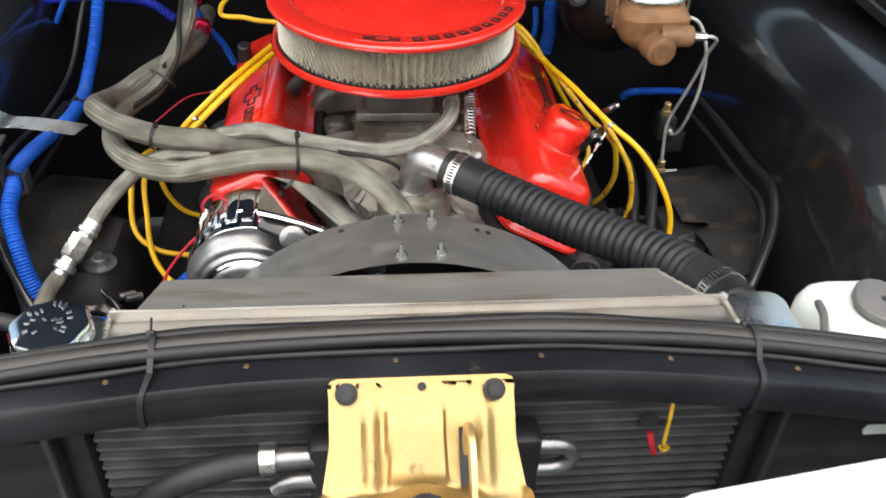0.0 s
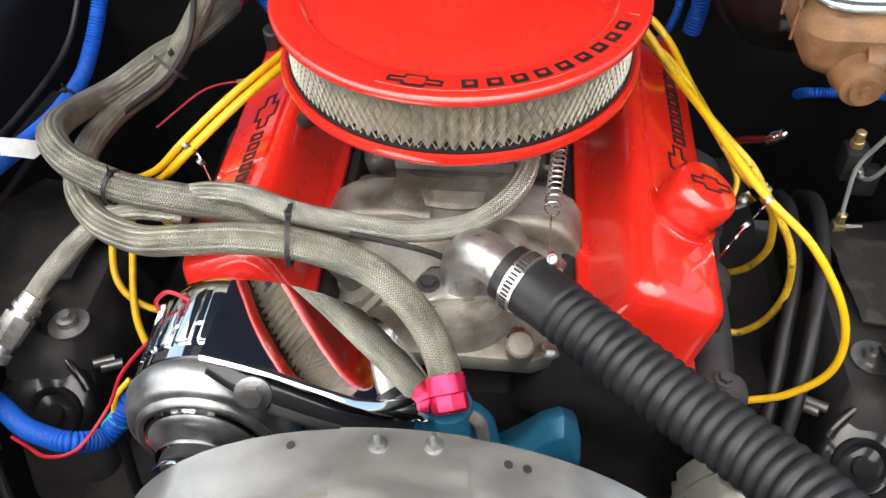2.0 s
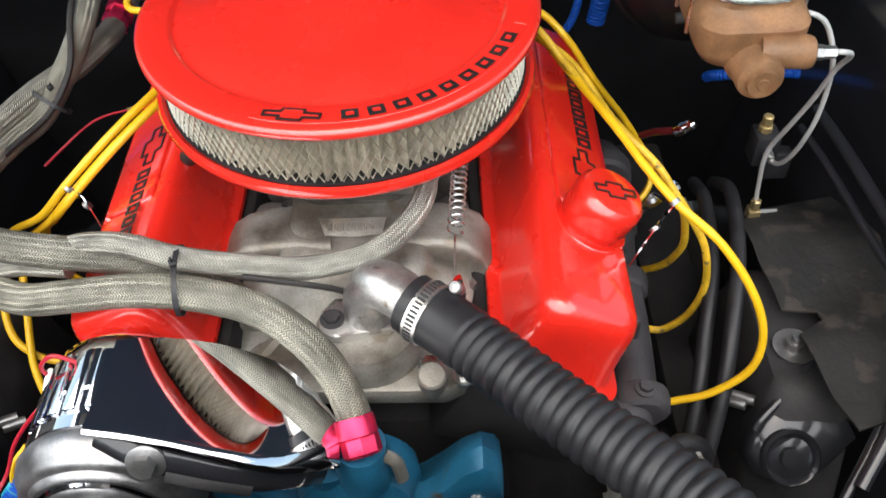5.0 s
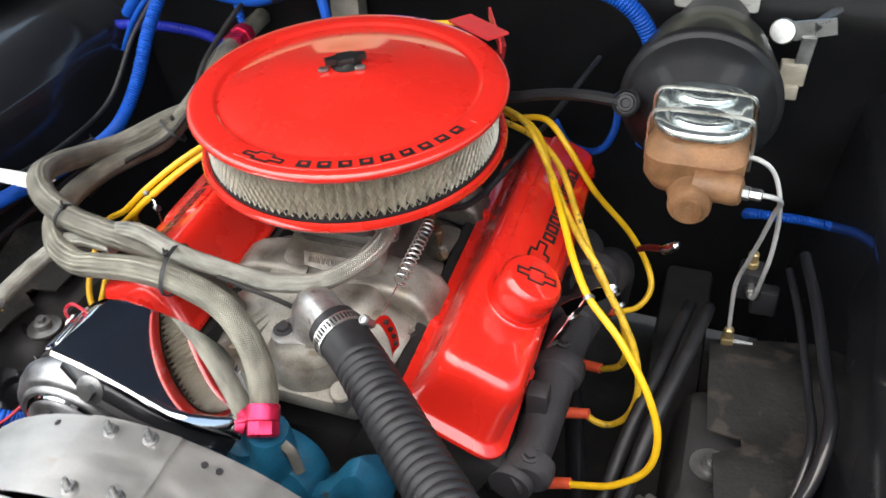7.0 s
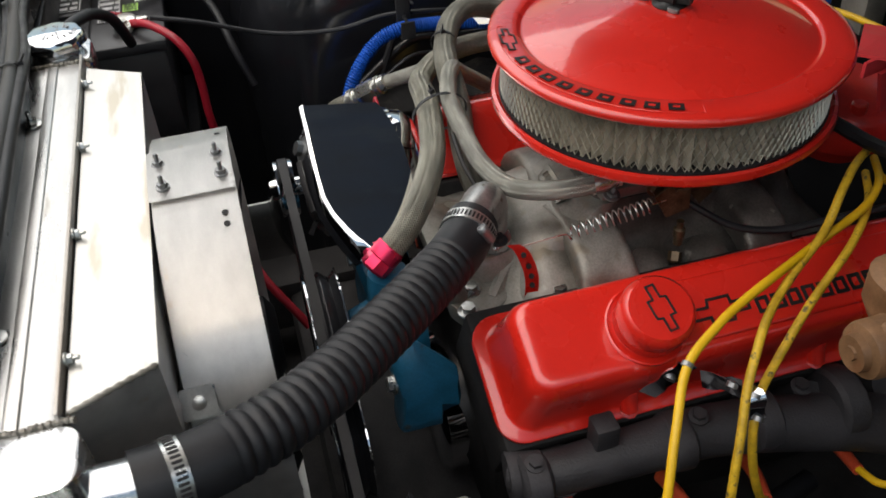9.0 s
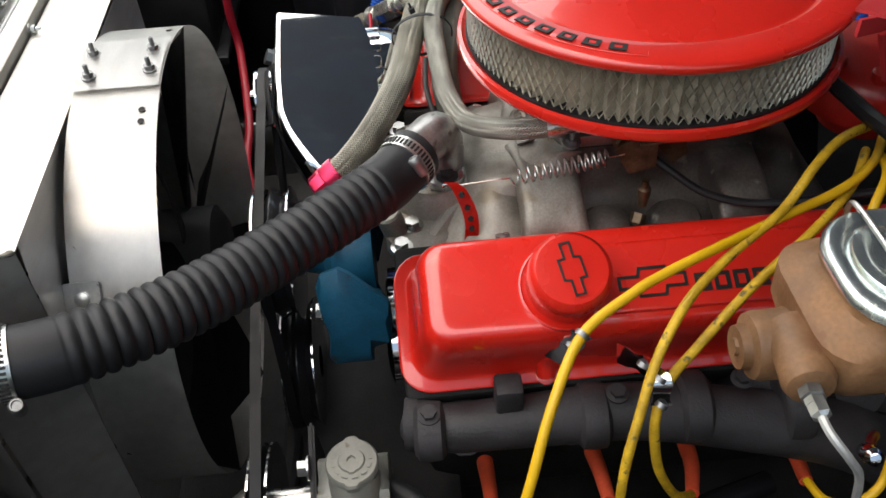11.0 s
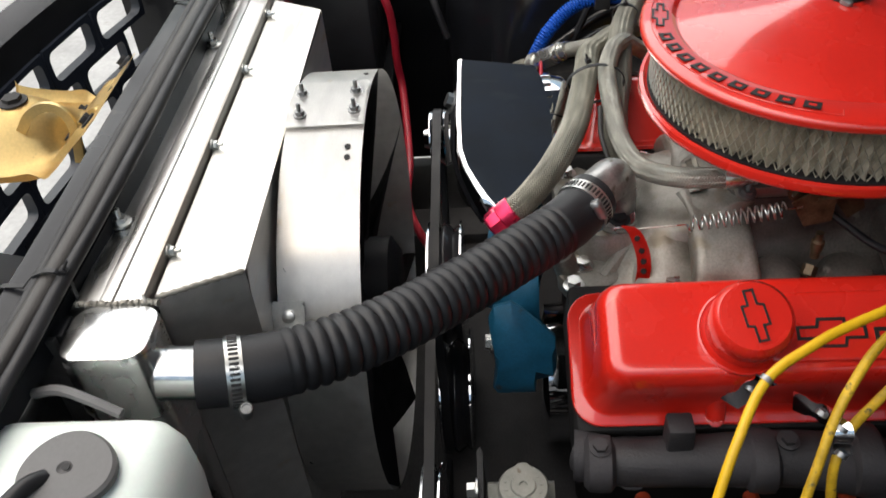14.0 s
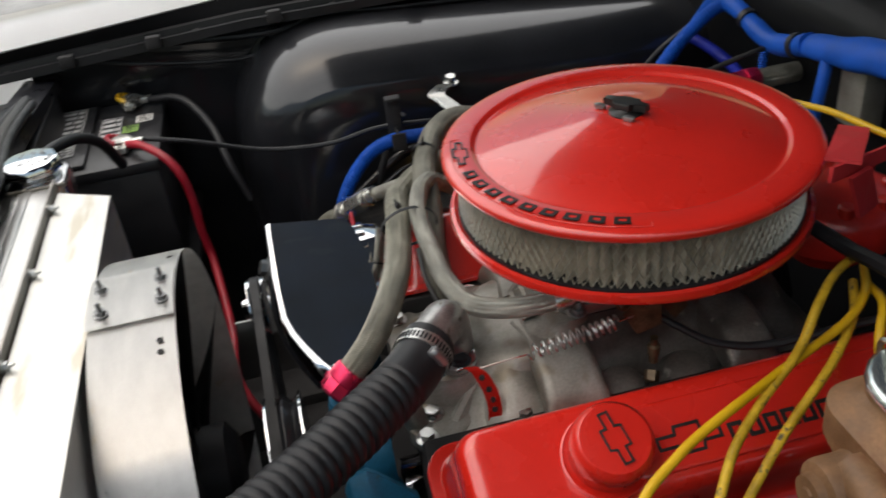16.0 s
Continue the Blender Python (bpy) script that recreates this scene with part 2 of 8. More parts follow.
def part(name, bm, material, parent=None, label="", sharp=38, extra=()):
    """Links a bmesh, made in world metres, as one mesh object under a thing or part."""
    bmesh.ops.recalc_face_normals(bm, faces=bm.faces)
    me = bpy.data.meshes.new(name)
    bm.to_mesh(me)
    bm.free()
    me.materials.append(material)
    for m in extra:
        me.materials.append(m)
    me.shade_smooth()
    me.set_sharp_from_angle(angle=radians(sharp))
    ob = new(name, me)
    if parent:
        ob.parent = parent
        ob.matrix_parent_inverse = Matrix.Translation(-BASES.get(parent.name, Vector()))
    if label:
        ob["label"] = label
    return ob


def pieces(name, bm, material, parent, label="", sharp=38):
    """Links each separate piece of a bmesh as a part of its own; shapes that touch stay together."""
    bm.verts.ensure_lookup_table()
    bm.verts.index_update()
    bm.faces.index_update()
    seen, groups = set(), []
    for v in bm.verts:
        if v.index in seen:
            continue
        stack, isle = [v], []
        seen.add(v.index)
        while stack:
            q = stack.pop()
            isle.append(q)
            for e in q.link_edges:
                o = e.other_vert(q)
                if o.index not in seen:
                    seen.add(o.index)
                    stack.append(o)
        lo = Vector([min(q.co[k] for q in isle) - 0.0003 for k in range(3)])
        hi = Vector([max(q.co[k] for q in isle) + 0.0003 for k in range(3)])
        same = [g for g in groups if all(lo[k] <= g[1][k] and hi[k] >= g[0][k] for k in range(3))]
        for g in same:
            groups.remove(g)
            lo = Vector(map(min, lo, g[0]))
            hi = Vector(map(max, hi, g[1]))
            isle = isle + g[2]
        groups.append((lo, hi, isle))
    made = []
    for lo, hi, isle in groups:
        nb = bmesh.new()
        copy = {q: nb.verts.new(q.co) for q in isle}
        for f in sorted({f for q in isle for f in q.link_faces}, key=lambda f: f.index):
            nb.faces.new([copy[q] for q in f.verts])
        made.append(part(name, nb, material, parent, label, sharp))
    bm.free()
    return made


def single(name, bm, material, label, category, group="", kind="", sharp=38):
    return tagged(part(name, bm, material, None, "", sharp), label, category, group, kind)


def spline(pts, n=8):
    """Catmull-Rom through the points."""
    P = [Vector(p) for p in pts]
    if len(P) < 3:
        return [P[0].lerp(P[1], k / n) for k in range(n + 1)]
    P = [P[0] * 2 - P[1]] + P + [P[-1] * 2 - P[-2]]
    out = []
    for i in range(1, len(P) - 2):
        a, b, c, d = P[i - 1:i + 3]
        for k in range(n):
            t = k / n
            out.append(0.5 * ((2 * b) + (c - a) * t + (2 * a - 5 * b + 4 * c - d) * t * t + (3 * b - a - 3 * c + d) * t ** 3))
    out.append(P[-2])
    return out


def tube(bm, pts, r, seg=12, n=8, caps=True, flat=1.0, smooth_path=True):
    """A round bar along the points; r is a radius or a function of the length run so far and its share of the whole."""
    path = spline(pts, n) if smooth_path else [Vector(p) for p in pts]
    uvl = bm.loops.layers.uv.verify()
    run = [0.0]
    for a, b in zip(path, path[1:]):
        run.append(run[-1] + (b - a).length)
    tan = [(path[min(i + 1, len(path) - 1)] - path[max(i - 1, 0)]).normalized() for i in range(len(path))]
    side = tan[0].orthogonal().normalized()
    rings = []
    for i, p in enumerate(path):
        if i:
            side = (tan[i - 1].rotation_difference(tan[i]) @ side)
            side = (side - tan[i] * side.dot(tan[i])).normalized()
        up = tan[i].cross(side)
        rad = r(run[i], run[i] / max(run[-1], 1e-6)) if callable(r) else r
        rings.append([bm.verts.new(p + side * (rad * math.cos(a)) + up * (rad * flat * math.sin(a)))
                      for a in (2 * math.pi * k / seg for k in range(seg))])
    r0 = r if not callable(r) else r(0, 0.5)
    for i in range(len(rings) - 1):
        for k in range(seg):
            f = bm.faces.new((rings[i][k], rings[i][(k + 1) % seg], rings[i + 1][(k + 1) % seg], rings[i + 1][k]))
            u0, u1 = run[i] / (6.2832 * r0), run[i + 1] / (6.2832 * r0)
            for lp, (u, v) in zip(f.loops, ((u0, k / seg), (u0, (k + 1) / seg), (u1, (k + 1) / seg), (u1, k / seg))):
                lp[uvl].uv = (u, v)
    if caps:
        bm.faces.new(rings[0][::-1])
        bm.faces.new(rings[-1])
    return bm


def along(m, bm, verts):
    bmesh.ops.transform(bm, matrix=m, verts=verts)


def axis_matrix(at, way):
    """A frame at a place whose z runs along way."""
    return Matrix.Translation(at) @ Vector(way).to_track_quat('Z', 'Y').to_matrix().to_4x4()


def lathe(bm, profile, at=(0, 0, 0), way=(0, 0, 1), seg=32, wob=None):
    """Turns (radius, height) pairs about an axis; ends are closed where the radius is above nought."""
    m = axis_matrix(at, way)
    rings = []
    for r, h in profile:
        if r < 1e-5:
            rings.append([bm.verts.new(m @ Vector((0, 0, h)))])
        else:
            rings.append([bm.verts.new(m @ Vector((r * (wob(k / seg) if wob else 1) * math.cos(6.28318 * k / seg),
                                                   r * (wob(k / seg) if wob else 1) * math.sin(6.28318 * k / seg), h))) for k in range(seg)])
    for a, b in zip(rings, rings[1:]):
        for k in range(seg):
            k2 = (k + 1) % seg
            if len(a) == 1 and len(b) == 1:
                continue
            if len(a) == 1:
                bm.faces.new((a[0], b[k], b[k2]))
            elif len(b) == 1:
                bm.faces.new((a[k], a[k2], b[0]))
            else:
                bm.faces.new((a[k], a[k2], b[k2], b[k]))
    if len(rings[0]) > 1:
        bm.faces.new(rings[0][::-1])
    if len(rings[-1]) > 1:
        bm.faces.new(rings[-1])
    return bm


def box(bm, lo, hi, bev=0.0, segs=2, m=None):
    """A block from corner to corner with rounded edges."""
    c = [(a + b) / 2 for a, b in zip(lo, hi)]
    s = [abs(b - a) for a, b in zip(lo, hi)]
    r = bmesh.ops.create_cube(bm, size=1, matrix=Matrix.Translation(c) @ Matrix.Diagonal((*s, 1)))
    vs = r["verts"]
    if bev:
        es = list({e for v in vs for e in v.link_edges})
        g = bmesh.ops.bevel(bm, geom=es, offset=bev, segments=segs, affect='EDGES', profile=0.5)
        vs = list({v for f in g["faces"] for v in f.verts} | {v for v in vs if v.is_valid})
    if m is not None:
        bmesh.ops.transform(bm, matrix=m, verts=vs)
    return vs


def prism(bm, outline, depth, m=None, bev=0.0, segs=2):
    """A flat outline in x, y given a thickness along z; m lays it into place."""
    lo = [bm.verts.new((x, y, 0)) for x, y in outline]
    hi = [bm.verts.new((x, y, depth)) for x, y in outline]
    fs = [bm.faces.new(lo[::-1]), bm.faces.new(hi)]
    n = len(lo)
    for k in range(n):
        fs.append(bm.faces.new((lo[k], lo[(k + 1) % n], hi[(k + 1) % n], hi[k])))
    vs = lo + hi
    if bev:
        es = list({e for f in fs[:2] for e in f.edges})
        g = bmesh.ops.bevel(bm, geom=es, offset=bev, segments=segs, affect='EDGES', profile=0.5)
        vs = list({v for f in g["faces"] for v in f.verts} | {v for v in vs if v.is_valid})
    if m is not None:
        bmesh.ops.transform(bm, matrix=m, verts=vs)
    return vs


def rounded(w, h, r, n=5):
    """The outline of a rectangle with round corners, about its middle."""
    out = []
    for cx, cy, a0 in ((w / 2 - r, h / 2 - r, 0), (-w / 2 + r, h / 2 - r, 90), (-w / 2 + r, -h / 2 + r, 180), (w / 2 - r, -h / 2 + r, 270)):
        for k in range(n + 1):
            a = radians(a0 + 90 * k / n)
            out.append((cx + r * math.cos(a), cy + r * math.sin(a)))
    return out


def loft(bm, rings, close=True, wrap=True):
    """Skins a row of rings of equal count."""
    vs = [[bm.verts.new(p) for p in ring] for ring in rings]
    n = len(vs[0])
    for a, b in zip(vs, vs[1:]):
        for k in range(n if wrap else n - 1):
            bm.faces.new((a[k], a[(k + 1) % n], b[(k + 1) % n], b[k]))
    if close:
        bm.faces.new(vs[0][::-1])
        bm.faces.new(vs[-1])
    return vs


def plate3(bm, corners, thick, bev=0.0):
    """A flat sheet through corners in space, thickened along its normal."""
    P = [Vector(p) for p in corners]
    nrm = Vector()
    for a, b in zip(P, P[1:] + P[:1]):
        nrm += a.cross(b)
    nrm.normalize()
    lo = [bm.verts.new(p) for p in P]
    hi = [bm.verts.new(p + nrm * thick) for p in P]
    fs = [bm.faces.new(lo[::-1]), bm.faces.new(hi)]
    for k in range(len(P)):
        fs.append(bm.faces.new((lo[k], lo[(k + 1) % len(P)], hi[(k + 1) % len(P)], hi[k])))
    if bev:
        bmesh.ops.bevel(bm, geom=list({e for f in fs[:2] for e in f.edges}), offset=bev, segments=2, affect='EDGES')
    return bm


def bolt(bm, at, way, r=0.006, h=0.006, washer=True, stud=0.0):
    """A hex head on a washer, with the thread standing proud where there is one."""
    if washer:
        lathe(bm, [(r * 1.5, -0.001), (r * 1.5, 0.001), (r * 1.1, 0.0016)], at, way, 14)
    m = axis_matrix(at, way)
    vs = prism(bm, [(r * math.cos(radians(60 * k)), r * math.sin(radians(60 * k))) for k in range(6)], h, None)
    bmesh.ops.transform(bm, matrix=m, verts=vs)
    if stud:
        lathe(bm, [(r * 0.45, h * 0.5), (r * 0.45, h + stud), (r * 0.3, h + stud + 0.001)], at, way, 8)


def band(bm, outer, inner, thick, m):
    """A closed flat band between two outlines, given a thickness."""
    n = len(outer)
    rows = [[bm.verts.new(m @ Vector((*p, z))) for p in o] for o, z in ((outer, 0), (outer, thick), (inner, thick), (inner, 0))]
    for a, b in zip(rows, rows[1:] + rows[:1]):
        for k in range(n):
            bm.faces.new((a[k], a[(k + 1) % n], b[(k + 1) % n], b[k]))


def offset(o, d):
    """An outline moved outward by d, with mitred corners."""
    out = []
    n = len(o)
    for k in range(n):
        p, q, r = Vector(o[k - 1]), Vector(o[k]), Vector(o[(k + 1) % n])
        a, b = (q - p).normalized(), (r - q).normalized()
        na, nb = Vector((a.y, -a.x)), Vector((b.y, -b.x))
        t = (na + nb).normalized()
        out.append(tuple(q + t * (d / max(0.3, t.dot(na)))))
    return out


def B():
    return bmesh.new()

# ---- ground and car body ----
bm = B()
bmesh.ops.create_grid(bm, x_segments=2, y_segments=2, size=150)
single("ground", bm, CONCRETE, "grey concrete ground under the car", "ground", kind="structure")


def wheelhouse(sx):
    """The inner fender: an upright panel and the wheel arch that swells out of it, rounded over its edge."""
    bm = B()
    def sheet(rows):
        loft(bm, [r + [p + Vector((sx * 0.004, 0.0, -0.004)) for p in reversed(r)] for r in rows])
    sheet([[Vector((XE + sx * x, y, z)) for x, z in ((0.815, 0.25), (0.815, 0.6), (0.818, 0.78), (0.822, 0.84), (0.83, 0.88), (0.842, 0.90))] for y in (-0.72, -0.4, 0.0, 0.42)])
    arch = spline([(0, -0.415, 0.25), (0, -0.415, 0.5), (0, -0.413, 0.64), (0, -0.402, 0.715), (0, -0.372, 0.785), (0, -0.318, 0.836), (0, -0.24, 0.858), (0, -0.14, 0.857), (0, 0.0, 0.847), (0, 0.2, 0.832), (0, 0.42, 0.815)], 5)
    rows = []
    for i, c in enumerate(arch):
        t = (arch[min(i + 1, len(arch) - 1)] - arch[max(i - 1, 0)]).normalized()
        inward = Vector((0, t.z, -t.y))
        row = [c + inward * d + Vector((XE + sx * x, 0, 0)) for x, d in ((0.815, -0.002), (0.76, 0.0), (0.71, 0.003), (0.675, 0.009), (0.645, 0.020), (0.620, 0.036), (0.603, 0.056), (0.592, 0.085))]
        foot = Vector((0, min(max(c.y, -0.33), 0.42), 0.25))
        for k, x in ((0.3, 0.575), (0.65, 0.548), (1.0, 0.52)):
            q = c + inward * 0.085
            row.append(Vector((XE + sx * x, q.y + (foot.y - q.y) * k, q.z + (foot.z - q.z) * k)))
        rows.append(spline(row, 3))
    sheet(rows)
    return bm


car = thing("car_body", (0, 0, 0), "white car's front end with black engine bay, hood open", "car")
for sx in (-1, 1):
    ob = part("inner_fender", wheelhouse(sx), BLACK_GLOSS, car, "black painted inner fender panel", sharp=60)
    bm = B()
    # white outer fender with its turned-in edge
    loft(bm, [[(XE + sx * x, y, z - 0.05 * max(0, -y - 0.35)) for x, z in ((0.803 - 0.08 * max(0, -y - 0.35), 0.915), (0.84 - 0.06 * max(0, -y - 0.35), 0.935), (0.90, 0.94), (0.94, 0.92), (0.965, 0.85), (0.975, 0.6), (0.97, 0.35))]
              for y in (-0.95, -0.7, -0.4, -0.1, 0.3, 0.7)], close=False, wrap=False)
    bmesh.ops.solidify(bm, geom=list(bm.faces), thickness=0.002)
    part("fender", bm, WHITE_PAINT, car, "white painted fender", sharp=50)
    # hood gutter rail along the fender: two ridges with a groove between
    bm = B()
    loft(bm, [[(XE + sx * x, y, z - 0.05 * max(0, -y - 0.35)) for x, z in ((0.756, 0.868), (0.758, 0.882), (0.765, 0.8825), (0.768, 0.876), (0.777, 0.876), (0.780, 0.889), (0.787, 0.891), (0.791, 0.884), (0.798, 0.885), (0.803 - 0.08 * max(0, -y - 0.35), 0.9125), (0.85, 0.913), (0.85, 0.895), (0.8, 0.862))]
              for y in (-0.9, -0.7, -0.5, -0.35, -0.1, 0.15, 0.4)])
    rail = part("fender_rail", bm, BLACK, car, "black hood channel with ridges and bolts", sharp=40)
    bm = B()
    for y in (-0.74, -0.58, -0.43, -0.2, 0.05):
        bolt(bm, (XE + sx * 0.7725, y, 0.876 - 0.05 * max(0, -y - 0.35)), (0, 0, 1), 0.006, 0.005)
    pieces("rail_bolt", bm, BLACK_DULL, rail)
    for y in (-0.64, -0.50, -0.30, -0.06):
        bm = B()
        box(bm, (XE + sx * 0.753 - 0.007, y - 0.012, 0.872 - 0.05 * max(0, -y - 0.35)), (XE + sx * 0.753 + 0.007, y + 0.012, 0.892 - 0.05 * max(0, -y - 0.35)), 0.003)
        part("harness_clip", bm, BLACK_DULL, rail, "black clip holding a wire")

bm = B()
prof = [(0.42, 0.25), (0.42, 0.6), (0.41, 0.78), (0.40, 0.86), (0.41, 0.9), (0.46, 0.93), (0.62, 0.94)]
loft(bm, [[(x, y + 0.02 * math.cos(x * 2.5), z) for y, z in prof] for x in (-0.86, -0.6, -0.3, 0, 0.3, 0.6, 0.84)], close=False, wrap=False)
bmesh.ops.solidify(bm, geom=list(bm.faces), thickness=0.003)
part("firewall", bm, BLACK, car, "black painted firewall and cowl", sharp=60)
# unseen sheet added under the bay to keep ground light out
bm = B()
box(bm, (-0.84, -0.95, 0.22), (0.82, 0.45, 0.235))
part("light_block_pan", bm, BLACK_DULL, car)

# frame rails, crossmember and suspension towers
bm = B()
for sx in (-1, 1):
    box(bm, (XE + sx * 0.36, -0.95, 0.3), (XE + sx * 0.44, 0.42, 0.40), 0.012)
box(bm, (-0.42, -0.42, 0.28), (0.40, -0.2, 0.38), 0.02)
pieces("frame_rail", bm, BLACK_DULL, car)
for sx in (-1, 1):
    bm = B()
    rows = []
    for z, hx, hy in ((0.36, 0.06, 0.15), (0.5, 0.052, 0.12), (0.562, 0.045, 0.10), (0.580, 0.036, 0.085), (0.583, 0.028, 0.075)):
        rows.append([(XE + sx * 0.462 + p[0], -0.11 + p[1], z) for p in rounded(hx * 2, hy * 2, 0.026)])
    loft(bm, rows)
    tw = part("suspension_tower", bm, BLACK_DULL, car, "black stamped suspension tower")
    bm = B()
    lathe(bm, [(0.021, 0), (0.023, 0.002), (0.023, 0.005), (0.012, 0.006), (0.011, 0.014), (0.006, 0.015), (0.006, 0.022), (0, 0.022)], (0.444 if sx > 0 else -0.446, -0.14 if sx > 0 else -0.157, 0.583), (0, 0, 1), 24)
    part("tower_washer", bm, STEEL_DARK, tw, "steel washer and nut")
    # stamped control arm with its round bushing
    def at(x, y, z):
        return Vector((x if sx > 0 else 2 * XE - x, y, z))
    bm = B()
    edge = [(0.455, -0.158, 0.579), (0.425, -0.178, 0.565), (0.392, -0.204, 0.544), (0.383, -0.231, 0.524), (0.393, -0.248, 0.512), (0.425, -0.262, 0.502), (0.452, -0.254, 0.508), (0.502, -0.222, 0.532), (0.492, -0.20, 0.548), (0.478, -0.18, 0.563)]
    cen = Vector((0.438, -0.208, 0.543))
    nrm = Vector((0, -0.6, 0.8))
    rings = []
    for k, h in ((1.0, -0.03), (1.0, -0.006), (0.97, 0.0), (0.9, 0.005), (0.6, 0.010), (0.25, 0.012)):
        rings.append([at(*(cen + (Vector(e) - cen) * k + nrm * h)) for e in edge])
    loft(bm, rings)
    tube(bm, [at(0.458, -0.16, 0.584), at(0.43, -0.185, 0.572), at(0.402, -0.206, 0.556), at(0.392, -0.216, 0.545)], 0.005, 8, 5)
    arm_ = part("control_arm", bm, BLACK_GLOSS, tw, "glossy black stamped control arm", sharp=50)
    bm = B()
    lathe(bm, [(0.03, -0.01), (0.031, 0.010), (0.028, 0.014), (0.025, 0.012), (0.022, 0.006), (0.012, 0.006), (0.011, 0.014), (0.0, 0.015)], at(0.426, -0.235, 0.525), (0, -0.75, 0.66), 28)
    part("bushing", bm, BLACK_GLOSS, arm_, "round rubber bushing with a bolt")
    bm = B()
    for dx, dy in ((0.372, -0.17), (0.383, -0.165)):
        tube(bm, [at(dx, dy, 0.535), at(dx + 0.02, dy - 0.012, 0.54)], 0.006, 10, 3)
    part("shim_bolt", bm, STEEL_DARK, tw)
# dusty rubber splash flaps over the wheel arches
for sx in (-1, 1):
    bm = B()
    out = [(0.425, 0.06), (0.429, -0.034), (0.434, -0.106), (0.472, -0.110), (0.474, -0.122), (0.443, -0.142), (0.447, -0.188), (0.452, -0.222), (0.463, -0.262), (0.488, -0.256), (0.535, -0.185), (0.56, -0.11), (0.565, -0.02), (0.556, 0.09), (0.49, 0.075)]
    if sx < 0:
        out = [(2 * XE - x, y) for x, y in out][::-1]
    prism(bm, out, 0.003)
    top = [f for f in bm.faces if len(f.verts) > 6]
    bmesh.ops.triangulate(bm, faces=top)
    bmesh.ops.subdivide_edges(bm, edges=list(bm.edges), cuts=3, use_grid_fill=True)
    for v in bm.verts:
        u = abs(v.co.x - XE) - 0.44
        v.co.z += 0.608 + 0.10 * max(0, u) ** 1.2 + 0.004 * math.sin(23 * v.co.y + 9 * u) + 0.003 * math.sin(61 * v.co.y - 30 * u) - 0.4 * max(0, v.co.y + 0.01)
    part("splash_flap", bm, DUSTY, car, "dusty black rubber splash flap")

# rolled flange where each flap meets the wheel arch
for sx in (-1, 1):
    for dx, dy, dz, r in ((0, 0, 0, 0.0075), (-0.014, -0.006, -0.022, 0.005)):
        bm = B()
        way_ = [(0.520, 0.13, 0.69), (0.534, 0.05, 0.686), (0.546, -0.066, 0.682), (0.549, -0.135, 0.686), (0.534, -0.196, 0.657), (0.492, -0.262, 0.628), (0.455, -0.31, 0.595)]
        tube(bm, [(x + dx if sx > 0 else 2 * XE - x - dx, y + dy, z + dz) for x, y, z in way_], r, 10, 6)
        part("arch_flange", bm, BLACK_GLOSS, car, "glossy black rolled flange")

# radiator support: a bowed bar across the front
bm = B()
xs = [-0.80, -0.6, -0.45, -0.33, -0.215, -0.13, -0.04, 0.09, 0.16, 0.23, 0.33, 0.45, 0.6, 0.78]
def lip(x):
    u = abs(x + 0.02)
    return -0.693 - 0.16 * max(0, min(u, 0.45) - 0.12) ** 1.6, 0.8955 - 0.1 * max(0, u - 0.12) ** 1.25
rows = []
for x in xs:
    y, z = lip(x)
    rows.append([(x, y + 0.048, z - 0.025), (x, y + 0.046, z - 0.0065), (x, y + 0.036, z - 0.0025), (x, y + 0.016, z - 0.002), (x, y + 0.0035, z + 0.0006), (x, y - 0.003, z), (x, y - 0.006, z - 0.004),
                 (x, y - 0.008, z - 0.018), (x, y - 0.006, z - 0.033), (x, y + 0.004, z - 0.036), (x, y + 0.025, z - 0.035)])
loft(bm, [list(r) for r in zip(*[spline(c, 3) for c in zip(*rows)])])
sup = part("radiator_support", bm, mat("scuffed_black_paint", (0.012, 0.0125, 0.0155), 0.36, var=0.3, scale=9, fine=140, spec=0.22, coat=0.12, coat_rough=0.12, rvar=0.14, bump=0.14, bscale=34, dist=0.002, specks=((0.05, 0.042, 0.036), 60, 0.68)), car, "black painted radiator support bar", sharp=30)
bm = B()
for x in (-0.27, -0.16, -0.04, 0.08, 0.19, 0.3):
    y, z = lip(x)
    lathe(bm, [(0.0026, -0.0005), (0.0026, 0.0005), (0.0016, 0.0009), (0.0, 0.0002)], (x, y + 0.016, z - 0.0018), (0, 0, 1), 10)
pieces("rivet", bm, BROWN_ZINC, sup)
for sx in (-1, 1):
    bm = B()
    box(bm, (XE + sx * 0.312, -0.692, 0.3), (XE + sx * 0.74, -0.67, 0.826), 0.006)
    part("support_side", bm, BLACK, car)
    # plate added to block the bright ground behind this gap
    bm = B()
    box(bm, (XE + sx * 0.318 - 0.003, -0.692, 0.36), (XE + sx * 0.318 + 0.003, -0.653, 0.872), 0.001)
    part("gap_cover", bm, BLACK_DULL, car, "added black plate closing the gap between radiator and support")

# nose panel with the grille openings
bm = B()
def nose_y(x):
    return -0.975 + 0.25 * x * x
xs = [-0.78 + 0.06 * k for k in range(27)]
rows = [[(x, nose_y(x) - 0.045, 0.842), (x, nose_y(x) - 0.038, 0.847), (x, nose_y(x) - 0.012, 0.842), (x, nose_y(x) + 0.002, 0.834), (x, nose_y(x) + 0.004, 0.818), (x, nose_y(x) + 0.002, 0.79)] for x in xs]
loft(bm, rows, close=False, wrap=False)
loft(bm, [[(x, nose_y(x), 0.50), (x, nose_y(x), 0.36)] for x in xs], close=False, wrap=False)
bmesh.ops.solidify(bm, geom=list(bm.faces), thickness=0.004)
